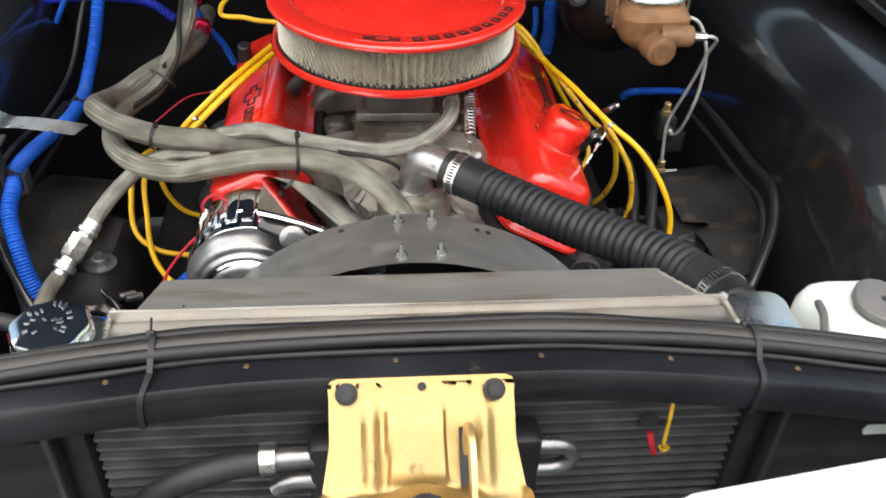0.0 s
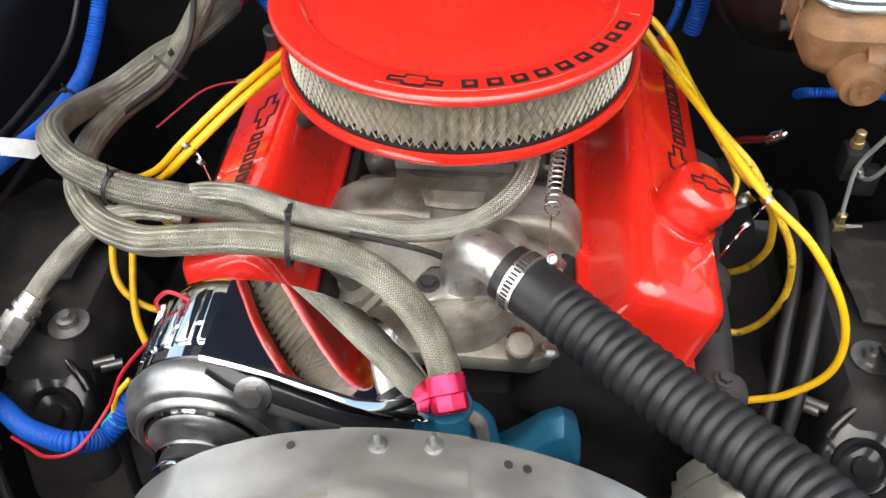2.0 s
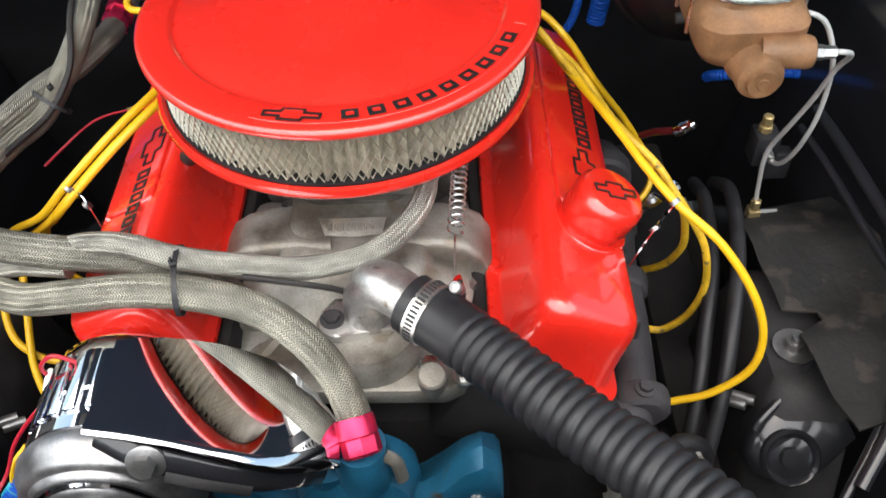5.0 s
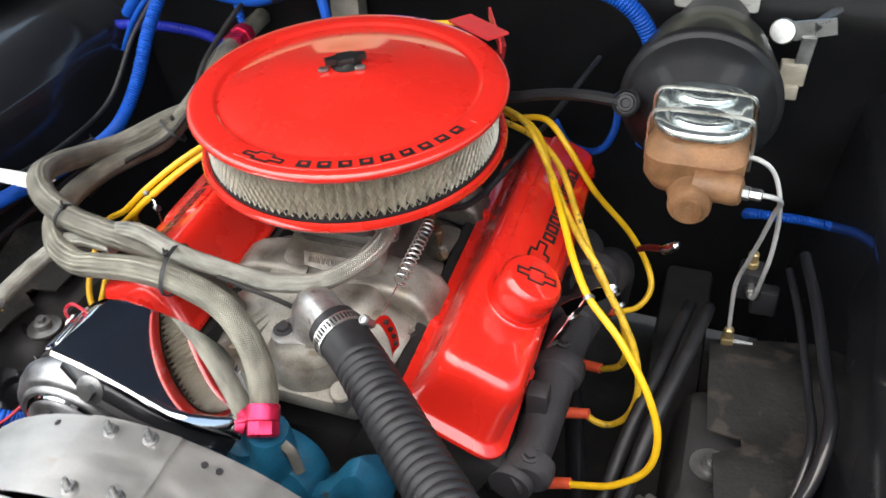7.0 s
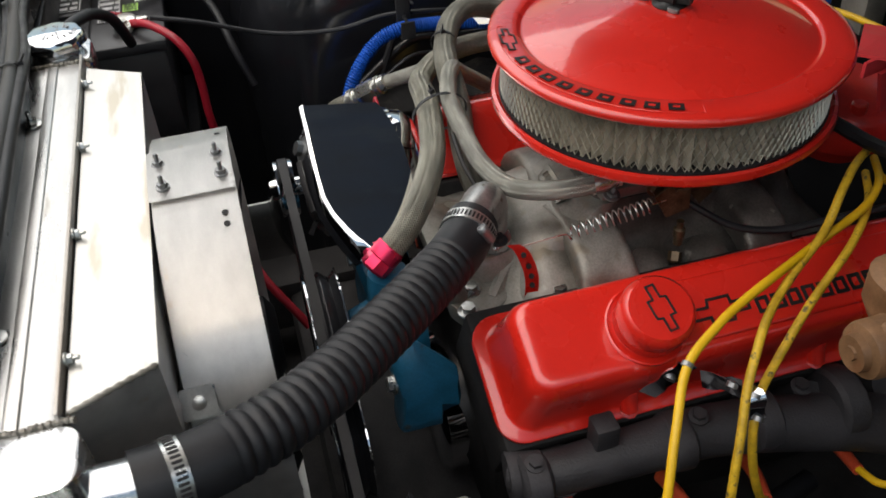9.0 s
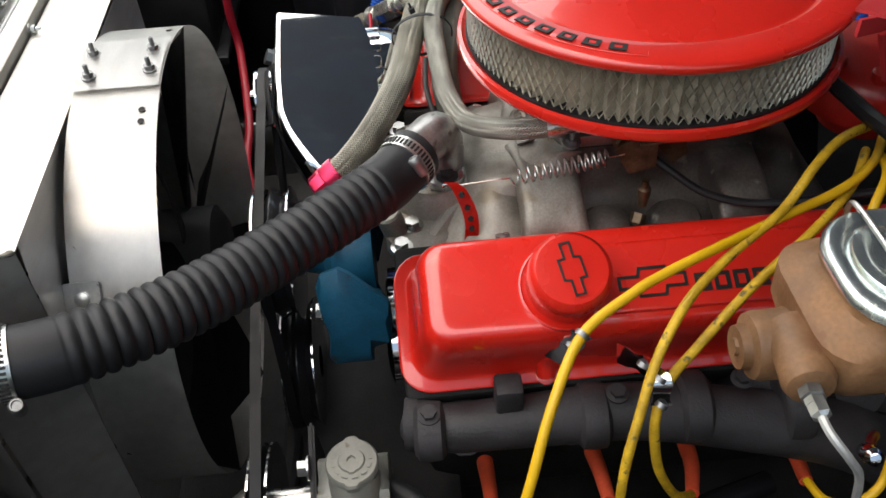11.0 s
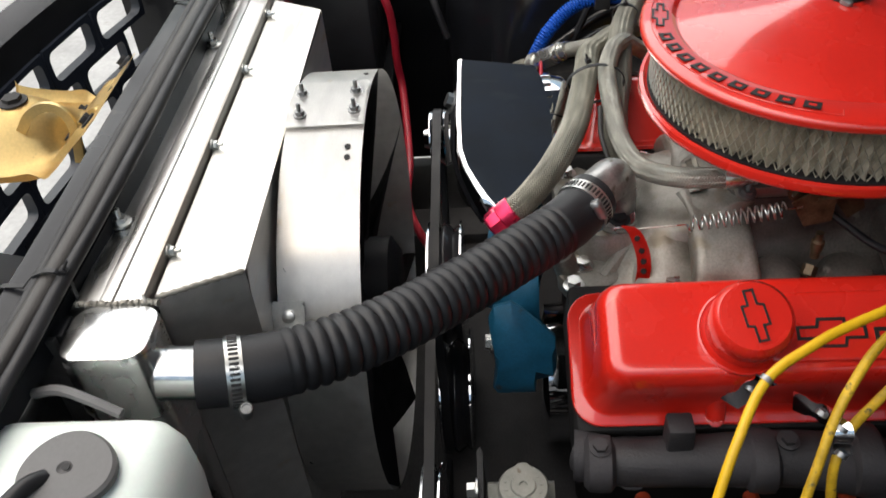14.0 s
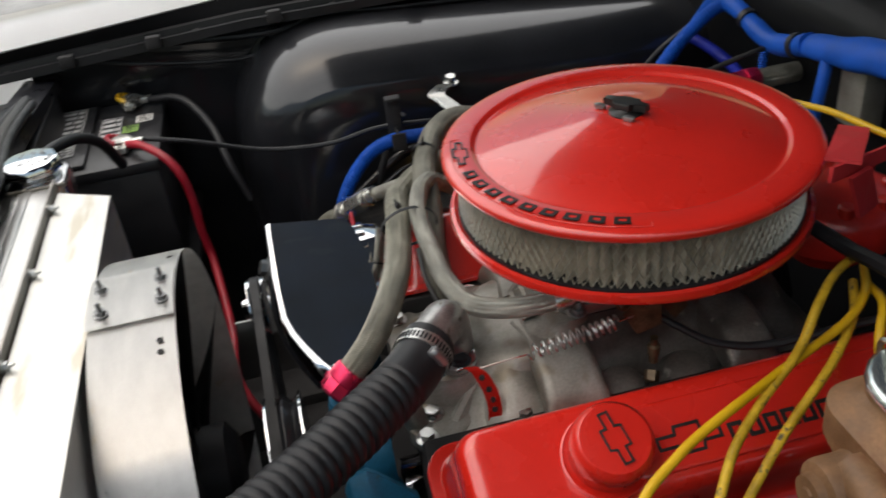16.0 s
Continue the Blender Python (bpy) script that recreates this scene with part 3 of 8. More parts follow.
nose = part("nose_panel", bm, BLACK_GLOSS, car, "black painted nose panel behind the grille")
bm = B()
for row in range(5):
    zc = 0.512 + 0.062 * row
    for k in range(13):
        x = -0.76 + 0.125 * k + (0.0625 if row % 2 else 0.0)
        if abs(x) > 0.53:
            continue
        tilt_ = math.atan(0.5 * x)
        hole = rounded(0.107, 0.045, 0.012, 3)
        rim_ = [(0.0625 if px > 0 else -0.0625, py) if abs(px) > 0.0534 else (px * 1.17, 0.031 if py > 0 else -0.031) for px, py in hole]
        rim_ = [(max(-0.0625, min(0.0625, px)), max(-0.031, min(0.031, py * 1.38))) for px, py in rim_]
        band(bm, rim_, hole, 0.016, Matrix.Translation((x, nose_y(x) + 0.008, zc)) @ Matrix.Rotation(tilt_, 4, 'Z') @ Matrix.Rotation(radians(90), 4, 'X'))
for sx in (-1, 1):
    fb = B()
    box(fb, (XE + sx * 0.585 - 0.006, -0.93, 0.36), (XE + sx * 0.585 + 0.006, -0.715, 0.80), 0.004)
    box(fb, (XE + sx * 0.585, -0.91, 0.79), (XE + sx * 0.80, -0.715, 0.802), 0.004)
    part("grille_filler", fb, BLACK, nose, "black filler panel beside the grille")
part("grille", bm, NAVY, nose, "dark blue grille with rows of rounded openings")
for sx in (-1, 1):
    bm = B()
    lathe(bm, [(0.19, -0.1), (0.30, -0.105), (0.325, -0.08), (0.325, 0.08), (0.30, 0.105), (0.19, 0.1)], (XE + sx * 0.80, 0.02, 0.325), (1, 0, 0), 40)
    wh = part("wheel", bm, RUBBER, car, "black front tyre")
    bm = B()
    lathe(bm, [(0.05, 0.07), (0.17, 0.06), (0.19, 0.1), (0.195, 0.1), (0.195, -0.1), (0.19, -0.1)], (XE + sx * 0.80, 0.02, 0.325), (sx, 0, 0), 32)
    part("rim", bm, STEEL, wh)

# the open hood overhead
bm = B()
hinge, tilt = Vector((0, 0.5, 0.97)), radians(54)
rows = []
for k in range(9):
    d = 1.5 * k / 8
    c = hinge + Vector((0, -math.cos(tilt) * d, math.sin(tilt) * d))
    rows.append([(x, c.y, c.z + 0.03 * (1 - (x / 0.85) ** 2)) for x in (-0.85, -0.5, -0.2, 0.2, 0.5, 0.85)])
loft(bm, rows, close=False, wrap=False)
bmesh.ops.solidify(bm, geom=list(bm.faces), thickness=0.01)
part("hood", bm, HOOD_PAINT, car, "open hood, dark underside")

# adjustable hood stop on the radiator support
hb_ = thing("hood_bumper", (-0.462, -0.70, 0.8635), "black rubber topped hood stop bolt on the radiator support", "hood bumper")
bm = B()
lathe(bm, [(0.0125, 0.0), (0.0125, 0.004), (0.009, 0.0055), (0.0052, 0.006), (0.0052, 0.032)], (-0.462, -0.70, 0.8635), (0, 0, 1), 16)
part("threaded_stud", bm, STEEL_DARK, hb_)
bm = B()
lathe(bm, [(0.006, 0.028), (0.0135, 0.0295), (0.0145, 0.033), (0.0145, 0.041), (0.0125, 0.044), (0, 0.0445)], (-0.462, -0.70, 0.8635), (0, 0, 1), 24)
part("rubber_head", bm, RUBBER, hb_, "round black rubber head")

# ---- radiator ----
rad = thing("radiator", (-0.02, -0.62, 0.4), "polished aluminium crossflow radiator with welded end tanks", "radiator")
bm = B()
loft(bm, [[(x, y, z) for y, z in ((-0.655, 0.35), (-0.655, 0.868), (-0.652, 0.872), (-0.600, 0.872), (-0.5965, 0.8705), (-0.592, 0.869), (-0.592, 0.855), (-0.60, 0.85), (-0.60, 0.35))] for x in (-0.288, 0.274)])
part("top_rail", bm, ALU_RAIL, rad, "brushed aluminium top rail")
bm = B()
box(bm, (-0.287, -0.5945, 0.864), (0.272, -0.5918, 0.8815), 0.0006)
part("upturned_flange", bm, mat("tan_mottled_aluminium", (0.43, 0.41, 0.38), 0.42, 0.75, col2=(0.36, 0.32, 0.28), var=0.15, scale=14, bump=0.1), rad, "upturned flange mottled with tan")
for z in (0.8715,):
    bm = B()
    for y in (-0.626,):
        box(bm, (-0.285, y - 0.006, z - 0.002), (0.27, y + 0.006, z + 0.0022), 0.002, 3)
    pieces("pressed_ridge", bm, ALU_RAIL, rad)
for lo, hi in (((0.272, -0.648, 0.35), (0.331, -0.578, 0.873)), ((-0.362, -0.655, 0.35), (-0.287, -0.585, 0.872))):
    bm = B()
    rows = []
    w, d = hi[0] - lo[0], hi[1] - lo[1]
    for z, s in ((lo[2], 1), (hi[2] - 0.012, 1), (hi[2] - 0.005, 0.985), (hi[2] - 0.001, 0.95), (hi[2], 0.88)):
        rows.append([((lo[0] + hi[0]) / 2 + p[0] * s, (lo[1] + hi[1]) / 2 + p[1] * s, z) for p in rounded(w, d, 0.017)])
    loft(bm, rows)
    tank = part("end_tank", bm, ALU_TANK, rad, "bright welded aluminium tank")
    bm = B()
    x0 = 0.272 if lo[0] > 0 else -0.287
    rng = random.Random(4)
    tube(bm, [(x0 + 0.001 * rng.uniform(-1, 1), -0.65 + 0.0045 * k, 0.8725 + 0.0006 * (k % 2)) for k in range(16)], lambda s, u: 0.0026 + 0.0007 * math.sin(s * 1500), 8, 3)
    tube(bm, [(x0 + 0.016 + 0.001 * rng.uniform(-1, 1), -0.581, 0.868 - 0.0055 * k) for k in range(20)], lambda s, u: 0.0028 + 0.0008 * math.sin(s * 1300), 8, 3)
    pieces("weld_bead", bm, ALU_CAST, tank, "rough weld bead")
bm = B()
lathe(bm, [(0.0215, 0), (0.0215, 0.05), (0.0185, 0.05), (0.0185, 0.0)], (0.308, -0.582, 0.832), (-0.05, 1, -0.1), 28)
part("hose_outlet", bm, ALU_TANK, rad)
bm = B()
lathe(bm, [(0.026, 0.0), (0.026, 0.012), (0.022, 0.014)], (-0.327, -0.622, 0.868), (0, 0, 1), 28)
part("filler_neck", bm, ALU_TANK, rad)
bm = B()
lathe(bm, [(0.03, 0), (0.034, 0.003), (0.034, 0.012), (0.031, 0.016), (0.012, 0.018), (0, 0.018)], (-0.327, -0.622, 0.878), (0, 0, 1), 40, wob=lambda u: 1 + 0.035 * math.cos(u * 6.2832 * 8))
cap = part("radiator_cap", bm, CHROME, rad, "chrome octagonal radiator cap with stamped marks")
bm = B()
rng = random.Random(8)
for k in range(22):
    a, r = rng.uniform(0, 6.28), rng.uniform(0.004, 0.025)
    box(bm, (-0.0022, -0.0009, 0), (0.0022, 0.0009, 0.0008), 0, m=Matrix.Translation((-0.327 + r * math.cos(a), -0.622 + r * math.sin(a), 0.8955)) @ Matrix.Rotation(a, 4, 'Z'))
pieces("stamped_mark", bm, SATIN_DARK, cap)
# near-black block that paints in the shade between the cooling tubes
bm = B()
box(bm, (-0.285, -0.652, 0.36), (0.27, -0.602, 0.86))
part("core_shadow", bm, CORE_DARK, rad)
bm = B()
for k in range(40):
    z = 0.85 - 0.0127 * k
    box(bm, (-0.30, -0.668, z - 0.0016), (0.285, -0.655, z + 0.0016))
pieces("core_tube", bm, CORE, rad, "grey cooling tubes and fins")
bm = B()
for x in (-0.315, 0.29):
    box(bm, (x - 0.012, -0.675, 0.36), (x + 0.012, -0.65, 0.87), 0.003)
pieces("core_bracket", bm, BLACK, rad)
bm = B()
for x, y in ((-0.154, -0.64), (0.171, -0.645)):
    bolt(bm, (x, y, 0.874), (0, 0, 1), 0.0065, 0.006, True, 0.008)
pieces("mount_bolt", bm, STEEL, rad)

# ---- fan shroud ----
shr = thing("fan_shroud", (-0.016, -0.54, 0.4), "hand-made sheet aluminium fan shroud with a round duct", "fan shroud")
bm = B()
plate3(bm, [(-0.272, -0.590, 0.868), (0.262, -0.590, 0.868), (0.224, -0.528, 0.859), (-0.253, -0.531, 0.861)], 0.002)
part("shroud_panel", bm, mat("stained_sheet_aluminium", (0.64, 0.62, 0.58), 0.36, 0.88, var=0.07, scale=9, fine=220, rvar=0.025, stretch=(1, 5, 5), bump=0.08, specks=((0.5, 0.45, 0.37), 7, 0.56)), shr, "stained brushed aluminium panel")
bm = B()
plate3(bm, [(0.262, -0.590, 0.868), (0.224, -0.528, 0.859), (0.224, -0.528, 0.42), (0.262, -0.590, 0.42)], 0.002)
part("shroud_panel", bm, ALU, shr, "brushed aluminium panel")
bm = B()
plate3(bm, [(-0.272, -0.590, 0.868), (-0.253, -0.531, 0.861), (-0.253, -0.531, 0.42), (-0.272, -0.590, 0.42)], 0.002)
part("shroud_panel", bm, ALU, shr, "brushed aluminium panel")
bm = B()
tube(bm, [(0.262, -0.589, 0.869), (0.243, -0.56, 0.8645), (0.224, -0.529, 0.860)], lambda s, u: 0.0022 + 0.0006 * math.sin(s * 1400), 8, 12)
part("weld_seam", bm, ALU_CAST, shr)
CX, CZ, CR = -0.016, 0.630, 0.243
bm = B()
n = 72
outer, inner = [], []
for k in range(n + 1):
    a = 2 * math.pi * k / n
    outer.append([(CX + CR * math.sin(a), y, CZ + CR * math.cos(a)) for y in (-0.5255, -0.448)])
loft(bm, outer, close=False, wrap=False)
bmesh.ops.solidify(bm, geom=list(bm.faces), thickness=0.0022)
part("duct_ring", bm, ALU, shr, "rolled aluminium duct")
bm = B()
ring = []
for k in range(n):
    a = 2 * math.pi * k / n
    c, s = math.cos(a), math.sin(a)
    f = min(0.235 / max(abs(s), 1e-3), 0.228 / max(abs(c), 1e-3))
    ring.append([(CX + (CR - 0.012) * s, -0.530, CZ + (CR - 0.012) * c), (CX + max(f, CR - 0.011) * s, -0.530, CZ + max(f, CR - 0.011) * c)])
loft(bm, ring + ring[:1], close=False, wrap=False)
part("back_panel", bm, ALU, shr)
bm = B()
strap = []
for k in range(9):
    a = -0.16 + 0.34 * k / 8
    strap.append([(CX + (CR + 0.003) * math.sin(a), y, CZ + (CR + 0.003) * math.cos(a)) for y in (-0.527, -0.449)])
loft(bm, strap, close=False, wrap=False)
bmesh.ops.solidify(bm, geom=list(bm.faces), thickness=0.002)
part("joint_strap", bm, ALU, shr, "overlapping joint plate")
bm = B()
for x, y, z in ((-0.029, -0.461, 0.875), (0.006, -0.459, 0.875), (-0.028, -0.516, 0.875), (0.011, -0.513, 0.875)):
    bolt(bm, (x, y, z), (x * 0.5, 0, 1), 0.0050, 0.005, False, 0.007)
    lathe(bm, [(0.0066, -0.001), (0.0066, 0.0008), (0.005, 0.0012)], (x, y, z), (x * 0.5, 0, 1), 14)
pieces("strap_bolt", bm, STEEL_DARK, shr)
bm = B()
for x, y in ((-0.087, -0.458), (0.053, -0.462), (0.053 + 0.012, -0.462)):
    dz = CZ + math.sqrt((CR + 0.0003) ** 2 - (x - CX) ** 2)
    lathe(bm, [(0.003, 0), (0.003, 0.0005), (0, 0.0005)], (x, y, dz), (x - CX, 0, dz - CZ), 12)
pieces("drilled_hole", bm, BLACK_DULL, shr)
bm = B()
a0 = math.atan2(0.183 - CX, 0.767 - CZ)
m = Matrix.Translation((CX + (CR + 0.002) * math.sin(a0), -0.515, CZ + (CR + 0.002) * math.cos(a0))) @ Matrix.Rotation(a0, 4, 'Y')
prism(bm, rounded(0.028, 0.03, 0.002), 0.002, m)
box(bm, (-0.014, -0.017, -0.02), (0.014, -0.015, 0.002), 0, m=m)
lathe(bm, [(0.006, 0.002), (0.006, 0.005), (0.003, 0.006), (0, 0.006)], m.translation, m.to_3x3() @ Vector((0, 0, 1)), 14)
part("rivet_bracket", bm, STEEL, shr)
bm = B()
for x in (-0.226, -0.091, 0.056, 0.212):
    bolt(bm, (x, -0.5908, 0.8735), (0, 1, 0.1), 0.0042, 0.005, True, 0.004)
pieces("flange_screw", bm, STEEL, shr)

# ---- fan ----
fan = thing("engine_fan", (CX, -0.46, CZ), "black flex fan inside the shroud", "fan")
bm = B()
lathe(bm, [(0.05, 0), (0.05, 0.07), (0.035, 0.08)], (CX, -0.52, CZ), (0, 1, 0), 24)
part("hub", bm, RUBBER, fan)
for k in range(7):
    a = radians(360 / 7 * k + 12)
    rad_, tan_ = Vector((math.sin(a), 0, math.cos(a))), Vector((math.cos(a), 0, -math.sin(a)))
    bm = B()
    rows = []
    for r, w, tw_ in ((0.045, 0.025, 0.25), (0.10, 0.046, 0.38), (0.17, 0.07, 0.42), (0.232, 0.085, 0.44)):
        c = Vector((CX, -0.483, CZ)) + rad_ * r
        rows.append([c + (tan_ * math.cos(tw_) + Vector((0, math.sin(tw_), 0))) * (w * u) + Vector((0, 0.006 * (1 - u * u), 0)) for u in (-1, -0.5, 0, 0.5, 1)])
    loft(bm, rows, close=False, wrap=False)
    bmesh.ops.solidify(bm, geom=list(bm.faces), thickness=0.002)
    part("blade", bm, RUBBER, fan)

# ---- engine ----
def side_frame(sx):
    """Frame of a bank's valve cover rail: x across from the inner edge outward, y rearward, z out of the rail."""
    t = radians(27)
    o = Vector((XE + sx * 0.125, 0, 0.715))
    v, w = Vector((sx * math.cos(t), 0, -math.sin(t))), Vector((sx * math.sin(t), 0, math.cos(t)))
    m = Matrix((v, Vector((0, 1, 0)), w)).transposed().to_4x4()
    return Matrix.Translation(o) @ m


eng = thing("engine_block", (XE, 0, 0.3), "grey cast iron V8 engine block and heads, grimy, darkened for shade", "engine")
bm = B()
box(bm, (XE - 0.15, -0.24, 0.33), (XE + 0.15, 0.22, 0.62), 0.02)
part("block", bm, IRON_BLACK, eng)
for sx in (-1, 1):
    m = side_frame(sx)
    bm = B()
    y0 = -0.255 if sx > 0 else -0.233
    box(bm, (-0.012, y0, -0.11), (0.136, y0 + 0.49, -0.003), 0.006, m=m)
    part("cylinder_head", bm, IRON_BLACK, eng, "grimy cylinder head, blackened for shade")
bm = B()
lathe(bm, [(0.09, 0), (0.09, 0.03), (0.08, 0.036)], (XE, -0.24, 0.46), (0, -1, 0), 32)
part("timing_cover", bm, CHROME, eng, "chrome timing cover")


def logo_outline(w, h):
    """A plain stepped bar, wider in the middle row than in the other two."""
    a, b, s = w / 2, h / 2, h * 0.22
    return [(-a, -b * 0.42), (-a * 0.42, -b * 0.42), (-a * 0.42, -b), (a * 0.36, -b), (a * 0.42, -b * 0.42), (a, -b * 0.42),
            (a, b * 0.42), (a * 0.42, b * 0.42), (a * 0.42, b), (-a * 0.36, b), (-a * 0.42, b * 0.42), (-a, b * 0.42)]


def logo(bm, m, w, h, line=0.0016, thick=0.0008):
    """The outline of that bar, drawn with a line of even width."""
    o = logo_outline(w, h)
    band(bm, offset(o, line / 2), offset(o, -line / 2), thick, m)


def bars(bm, place, count, pitch, w, h, thick=0.0008):
    """A row of plain hollow blocks; place(k) lays each one."""
    o = [(-w / 2, -h / 2), (w / 2, -h / 2), (w / 2, h / 2), (-w / 2, h / 2)]
    for k in range(count):
        band(bm, o, offset(o, -w * 0.26), thick, place(k * pitch))


def valve_cover(sx):
    m = side_frame(sx)
    y0 = -0.258 if sx > 0 else -0.236
    L, W = 0.481, 0.132
    vc = thing("valve_cover", m @ Vector((W / 2, y0 + L / 2, 0)), "glossy red stamped steel valve cover with black marks", "valve cover", "valve covers")
    bm = B()
    def ring(w, ins_in, ins_out, ins_end, r):
        ins_end += 0.005 * min(1, w / 0.05)
        ww, ll = W - ins_in - ins_out, L - 2 * ins_end
        return [m @ Vector((ins_in + ww / 2 + p[0], y0 + L / 2 + p[1], w)) for p in rounded(ww, ll, r, 6)]
    rows = [ring(0, 0, 0, 0, 0.028), ring(0.004, 0, 0, 0, 0.028), ring(0.0055, 0.002, 0.002, 0.002, 0.027), ring(0.006, 0.009, 0.009, 0.01, 0.024),
            ring(0.010, 0.012, 0.012, 0.013, 0.023), ring(0.050, 0.0135, 0.0165, 0.0165, 0.022), ring(0.068, 0.015, 0.0195, 0.018, 0.022),
            ring(0.0755, 0.0172, 0.0222, 0.0205, 0.021), ring(0.0805, 0.020, 0.0255, 0.0235, 0.019), ring(0.0832, 0.0235, 0.0285, 0.0265, 0.017), ring(0.0845, 0.0275, 0.0325, 0.031, 0.015), ring(0.085, 0.034, 0.040, 0.038, 0.012)]
    loft(bm, rows)
    part("cover", bm, RED, vc, sharp=50)
    # raised panel that carries the marks
    bm = B()
    def pad(w, e, r):
        return [m @ Vector((0.066 + p[0], y0 + 0.308 + p[1], w)) for p in rounded(0.062 - e, 0.30 - e, r, 5)]
    loft(bm, [pad(0.078, -0.002, 0.015), pad(0.0865, 0, 0.014), pad(0.0876, 0.002, 0.013), pad(0.088, 0.006, 0.012)])
    part("raised_panel", bm, RED, vc, sharp=50)
    bm = B()
    for yy in (y0 + 0.13, y0 + 0.335):
        tube(bm, [m @ Vector((W - 0.006, yy, 0.007)), m @ Vector((W - 0.016, yy, 0.018)), m @ Vector((W - 0.022, yy, 0.03))], 0.009, 10, 4)
        bolt(bm, m @ Vector((W - 0.006, yy, 0.006)), m.to_3x3() @ Vector((0.2, 0, 1)), 0.006, 0.008)
    for yy in (y0 + 0.13, y0 + 0.335):
        bolt(bm, m @ Vector((0.006, yy, 0.006)), m.to_3x3() @ Vector((0, 0, 1)), 0.005, 0.006)
    pieces("hold_down_bolt", bm, RED, vc)
    bm = B()
    def flat(x, y, a=90):
        return m @ Matrix.Translation((x, y, 0.0882)) @ Matrix.Rotation(radians(a), 4, 'Z')
    s = 1 if sx > 0 else -1
    a = 90 if sx > 0 else -90
    start = y0 + 0.225 if sx > 0 else y0 + 0.175
    if sx > 0:
        logo(bm, flat(0.0725, -0.040), 0.056, 0.024, 0.0026)
        bars(bm, lambda d: flat(0.077, 0.002 + d), 9, 0.0165, 0.0135, 0.016)
    else:
        logo(bm, m @ Matrix.Translation((0.056, 0.012, 0.0882)) @ Matrix.Rotation(radians(90), 4, 'Z'), 0.056, 0.026, 0.0026)
        bars(bm, lambda d: flat(0.057, -0.032 - d), 9, 0.0165, 0.0125, 0.016)
    pieces("black_mark", bm, BLACK_LETTER, vc)
    return vc, m, y0


covers = [valve_cover(sx) for sx in (1, -1)]
vc, m, y0 = covers[0]
# breather cap on the driver's cover
bm = B()
n = m.to_3x3() @ Vector((0, 0, 1))
base = m @ Vector((0.0685, -0.113, 0.0825))
lathe(bm, [(0.039, 0), (0.039, 0.004), (0.0375, 0.005), (0.036, 0.004), (0.031, 0.004), (0.031, 0.007), (0.034, 0.011), (0.0345, 0.036), (0.033, 0.042), (0.029, 0.046), (0.01, 0.0475), (0, 0.0475)], base, n, 48)
bc = part("breather_cap", bm, RED, vc, "glossy red push-in breather cap")
bm = B()
logo(bm, Matrix.Translation(base + n * 0.0478) @ m.to_3x3().to_4x4() @ Matrix.Rotation(radians(10), 4, 'Z'), 0.044, 0.018, 0.0018)
part("cap_mark", bm, BLACK_LETTER, bc)

# intake manifold
im = thing("intake_manifold", (XE, 0, 0.69), "weathered cast aluminium intake manifold", "intake manifold")
bm = B()
def slab(z, hw, f, b, r):
    return [(XE + p[0], (f + b) / 2 + p[1], z) for p in rounded(hw * 2, b - f, r, 6)]
loft(bm, [slab(0.665, 0.118, -0.235, -0.08, 0.02), slab(0.690, 0.126, -0.235, -0.08, 0.02), slab(0.700, 0.122, -0.225, -0.08, 0.02), slab(0.706, 0.098, -0.205, -0.085, 0.03), slab(0.728, 0.080, -0.182, -0.09, 0.03),
          slab(0.745, 0.072, -0.168, -0.085, 0.03), slab(0.752, 0.068, -0.155, -0.075, 0.03), slab(0.757, 0.062, -0.13, -0.06, 0.03), slab(0.772, 0.058, -0.10, -0.05, 0.02)])
part("front_plenum", bm, ALU_CAST, im, sharp=60)
# oil stains plus shade under the air cleaner, both worked into the colour
ALU_OILY_SHADED = mat("oily_shaded_cast_aluminium", (0.13, 0.118, 0.105), 0.5, 0.3, col2=(0.05, 0.044, 0.038), var=0.4, scale=16, bump=0.35, bscale=90, specks=((0.3, 0.28, 0.25), 40, 0.66))
bm = B()
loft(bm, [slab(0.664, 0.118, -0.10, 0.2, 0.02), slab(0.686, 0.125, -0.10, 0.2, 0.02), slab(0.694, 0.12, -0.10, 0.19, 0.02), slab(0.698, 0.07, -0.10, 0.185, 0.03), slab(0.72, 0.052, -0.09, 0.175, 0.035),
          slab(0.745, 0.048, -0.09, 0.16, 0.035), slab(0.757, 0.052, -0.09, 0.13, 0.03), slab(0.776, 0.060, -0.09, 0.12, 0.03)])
part("plenum", bm, ALU_OILY_SHADED, im, "oil stained, shade-darkened casting under the carburetor", sharp=60)
